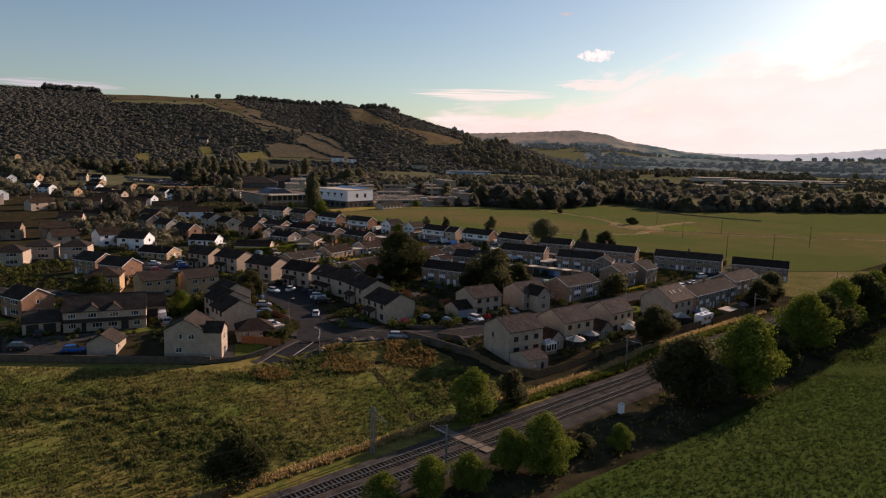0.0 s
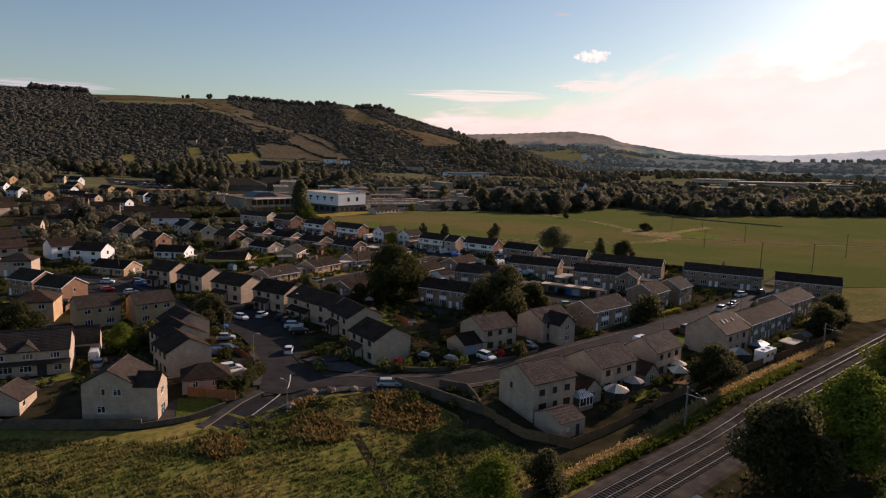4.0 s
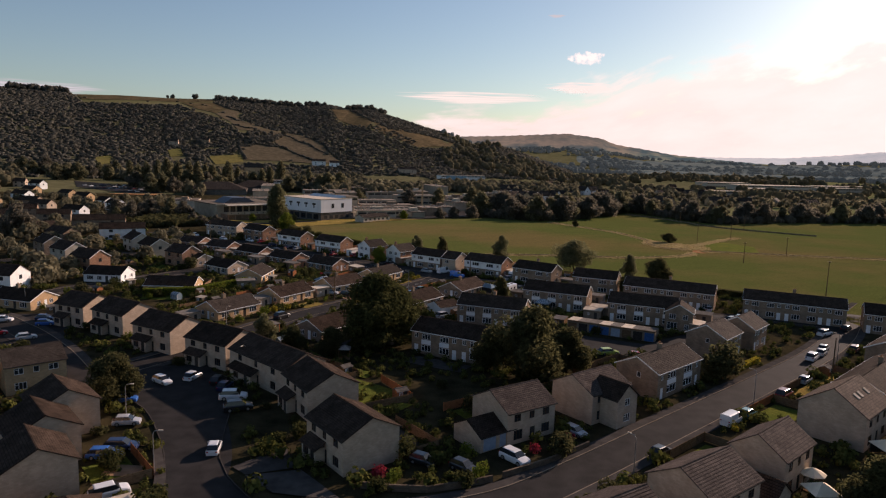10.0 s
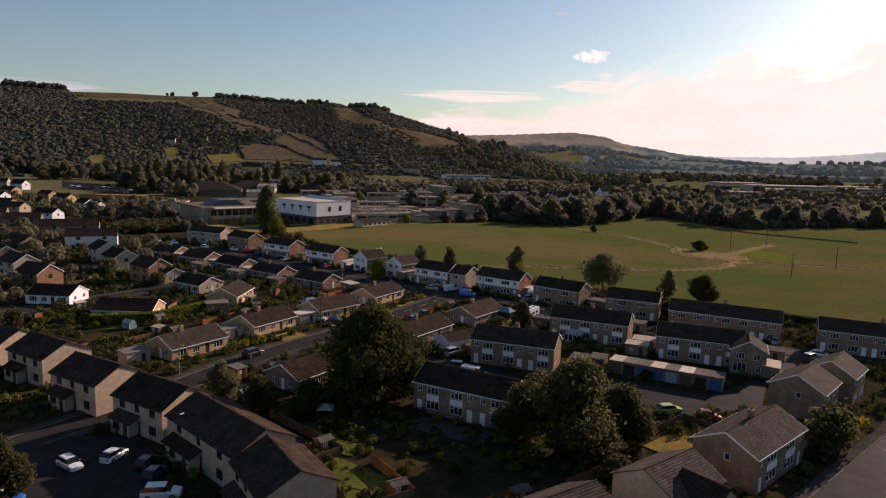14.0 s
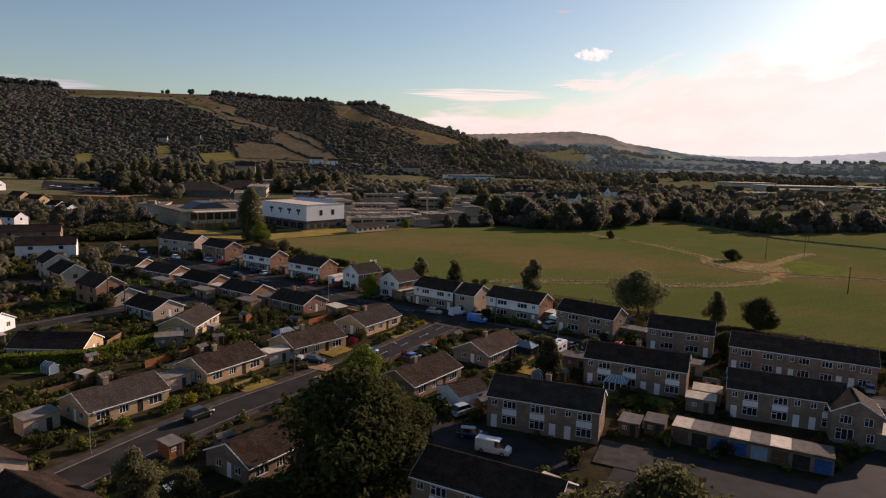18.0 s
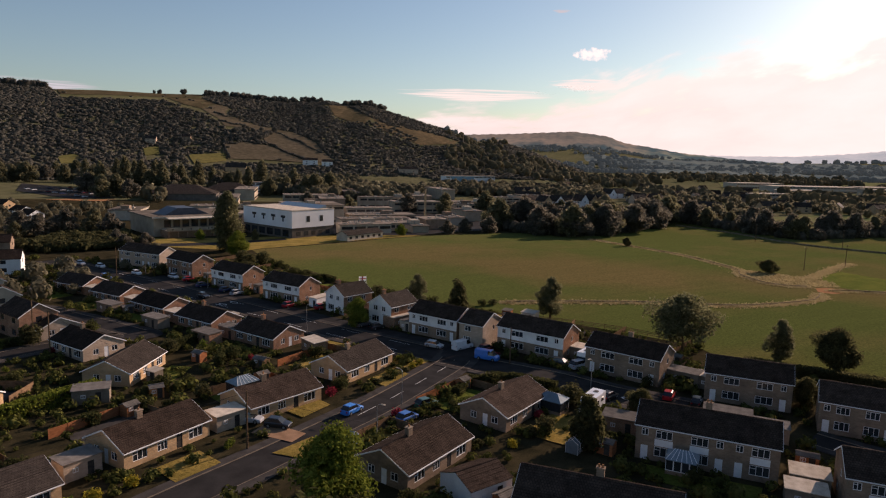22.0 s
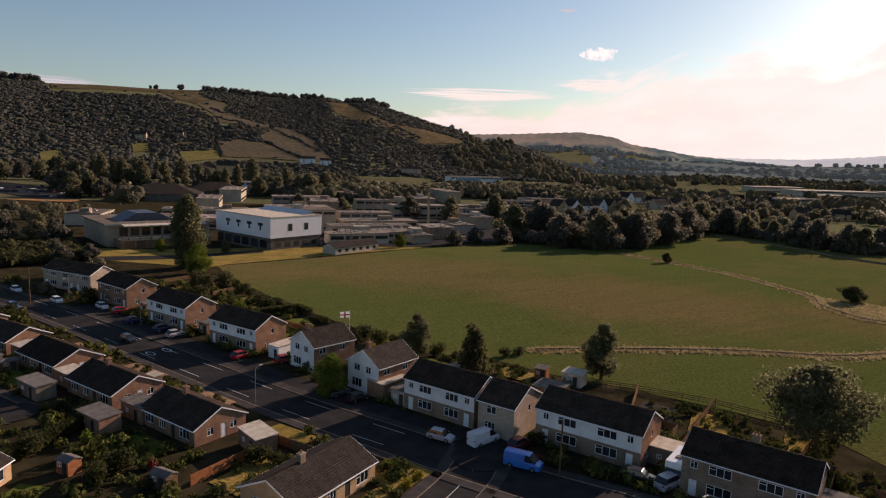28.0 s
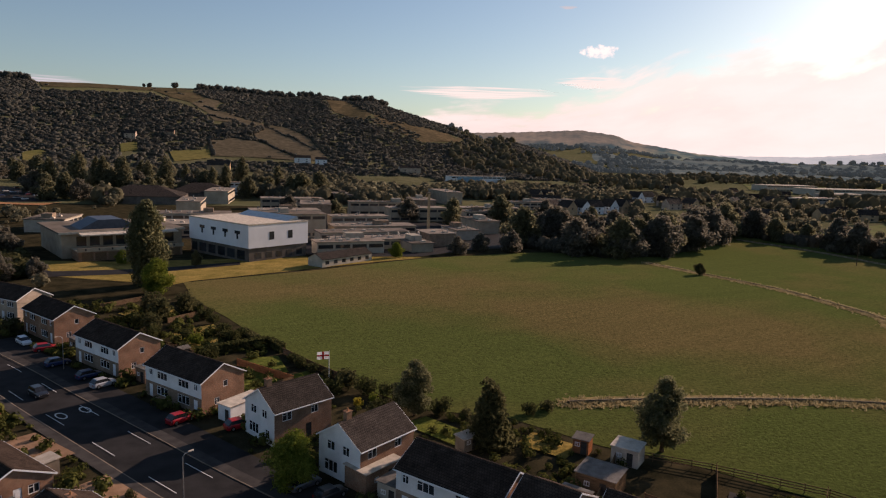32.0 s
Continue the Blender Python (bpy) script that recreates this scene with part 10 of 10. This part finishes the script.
def bank_material():
    """A bright bank: full at its foot, ragged along its top, fading out to the left, whiter towards the sun."""
    m = bpy.data.materials.new("cloud_bank")
    m.use_nodes = True
    n, l = m.node_tree.nodes, m.node_tree.links
    n.remove(n["Principled BSDF"])
    tc, mp, ns, sep = n.new("ShaderNodeTexCoord"), n.new("ShaderNodeMapping"), n.new("ShaderNodeTexNoise"), n.new("ShaderNodeSeparateXYZ")
    mp.inputs["Scale"].default_value = (5.0, 2.2, 1)
    l.new(tc.outputs["UV"], mp.inputs[0]), l.new(mp.outputs[0], ns.inputs["Vector"]), l.new(tc.outputs["UV"], sep.inputs[0])
    ns.inputs["Scale"].default_value, ns.inputs["Detail"].default_value, ns.inputs["Roughness"].default_value = 2.2, 8, 0.58

    def calc(op, a, b, c=0.0):
        k = n.new("ShaderNodeMath")
        k.operation = op
        for i, v in enumerate((a, b, c)):
            if isinstance(v, float):
                k.inputs[i].default_value = v
            else:
                l.new(v, k.inputs[i])
        return k.outputs[0]

    left = calc("POWER", calc("MAXIMUM", calc("SUBTRACT", 1.0, calc("MULTIPLY", sep.outputs[0], 5.0)), 0.0), 2.0)
    dense = calc("ADD", calc("MULTIPLY", ns.outputs["Fac"], 1.5), calc("MULTIPLY", calc("SUBTRACT", 1.0, sep.outputs[1]), 1.35))
    dense = calc("SUBTRACT", dense, calc("MULTIPLY", left, 1.3))
    rng = n.new("ShaderNodeMapRange")
    rng.interpolation_type = "SMOOTHSTEP"
    rng.inputs["From Min"].default_value, rng.inputs["From Max"].default_value = 0.95, 1.3
    l.new(dense, rng.inputs["Value"])
    ramp = n.new("ShaderNodeValToRGB")
    ramp.color_ramp.elements[0].position, ramp.color_ramp.elements[0].color = 0.05, (0.73, 0.68, 0.635, 1)
    ramp.color_ramp.elements[1].position, ramp.color_ramp.elements[1].color = 0.75, (0.84, 0.835, 0.79, 1)
    mid = ramp.color_ramp.elements.new(0.4)
    mid.color = (0.81, 0.768, 0.715, 1)
    l.new(calc("ADD", sep.outputs[0], calc("MULTIPLY", calc("SUBTRACT", ns.outputs["Fac"], 0.5), 1.1)), ramp.inputs[0])
    em, tr, mix = n.new("ShaderNodeEmission"), n.new("ShaderNodeBsdfTransparent"), n.new("ShaderNodeMixShader")
    l.new(ramp.outputs[0], em.inputs["Color"])
    l.new(rng.outputs[0], mix.inputs[0]), l.new(tr.outputs[0], mix.inputs[1]), l.new(em.outputs[0], mix.inputs[2])
    l.new(mix.outputs[0], n["Material Output"].inputs["Surface"])
    return m


streak = cloud_material("cloud_streak", (0.86, 0.79, 0.73), 0.95, 2.4, 0.26, (1.2, 5.0, 1))
faint = cloud_material("faint_cloud", (0.62, 0.66, 0.7), 0.75, 2.4, 0.26, (1.2, 4.0, 1))
puff = cloud_material("cloud_puff", (0.95, 0.89, 0.84), 0.97, 5.0, 0.24, (1.8, 0.7, 1))
cloud(-9, 70, -2.0, lambda a: float(np.interp(a, (-9, -4, 2, 9, 16, 20, 24, 34, 70), (4.4, 5.0, 5.4, 6.2, 7.6, 10, 10.6, 13.5, 18))), 4800, bank_material(), "broad bright cloud bank near the low sun")
cloud(-5, 14, 4.0, lambda a: 5.7, 4650, streak, "thin pink evening cloud streaks over the hills")
cloud(9, 17.5, 5.0, lambda a: 6.6, 4650, streak, "thin pink evening cloud streaks over the hills")
cloud(11.2, 16.0, 7.35, lambda a: 8.95, 4600, puff, "small rosy cumulus cloud")
cloud(9.9, 12.2, 11.15, lambda a: 11.65, 4600, faint, "small wisp of cloud")
cloud(-36, -22, 3.2, lambda a: 4.9, 4650, faint, "thin cloud above the wooded hill")


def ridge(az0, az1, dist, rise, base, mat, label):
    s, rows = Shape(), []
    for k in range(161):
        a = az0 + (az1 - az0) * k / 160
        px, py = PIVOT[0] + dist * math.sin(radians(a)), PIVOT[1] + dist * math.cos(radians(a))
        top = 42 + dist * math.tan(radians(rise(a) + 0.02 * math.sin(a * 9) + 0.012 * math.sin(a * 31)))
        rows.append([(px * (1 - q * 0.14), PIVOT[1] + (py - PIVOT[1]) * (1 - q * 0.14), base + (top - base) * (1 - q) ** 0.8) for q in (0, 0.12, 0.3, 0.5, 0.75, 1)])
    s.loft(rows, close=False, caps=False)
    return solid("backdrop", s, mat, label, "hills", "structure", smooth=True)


# far hills: haze is put into their colours and emission
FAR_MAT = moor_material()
HAZE_GLOW_WOOD = haze_glow_material("woods_painted_haze", (0.04, 0.06, 0.066), (0.105, 0.118, 0.105), 0.5, 0.012)
FARTHEST = haze_glow_material("farthest_hills_painted_haze", (0.3, 0.34, 0.36), (0.42, 0.43, 0.43), 0.55)
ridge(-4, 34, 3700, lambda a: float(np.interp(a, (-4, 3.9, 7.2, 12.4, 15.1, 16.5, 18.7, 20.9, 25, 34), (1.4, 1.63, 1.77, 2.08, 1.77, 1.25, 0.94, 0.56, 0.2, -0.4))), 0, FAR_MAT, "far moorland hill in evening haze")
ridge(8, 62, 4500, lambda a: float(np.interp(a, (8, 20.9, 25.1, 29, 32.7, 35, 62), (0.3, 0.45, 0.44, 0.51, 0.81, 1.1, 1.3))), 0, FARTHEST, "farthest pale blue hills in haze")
# two rises added over the valley floor, glowing blue-grey in place of haze
ridge(10, 62, 3000, lambda a: float(np.interp(a, (10, 14, 20, 26, 34, 62), (0.1, 0.25, 0.0, -0.1, 0.05, 0.2))) + 0.06 * math.sin(a * 3.1) * math.sin(a * 17), 0, HAZE_GLOW_WOOD, "hazy wooded rise across the valley")
ridge(13, 62, 2250, lambda a: float(np.interp(a, (13, 18, 24, 30, 38, 62), (-1.05, -0.75, -0.7, -0.8, -0.6, -0.6))) + 0.07 * math.sin(a * 2.3) * math.sin(a * 13), 0, HAZE_GLOW_WOOD, "low hazy woods on the valley floor")

for proto in (FAR_OAK, FAR_OAK2, FAR_POPLAR, OAK, OAK2, GREAT, ASH, AIRY, POPLAR, CONIFER, WILLOW, *CAR_PROTO.values()):
    for ob in (*proto.children_recursive, proto):
        bpy.data.objects.remove(ob)
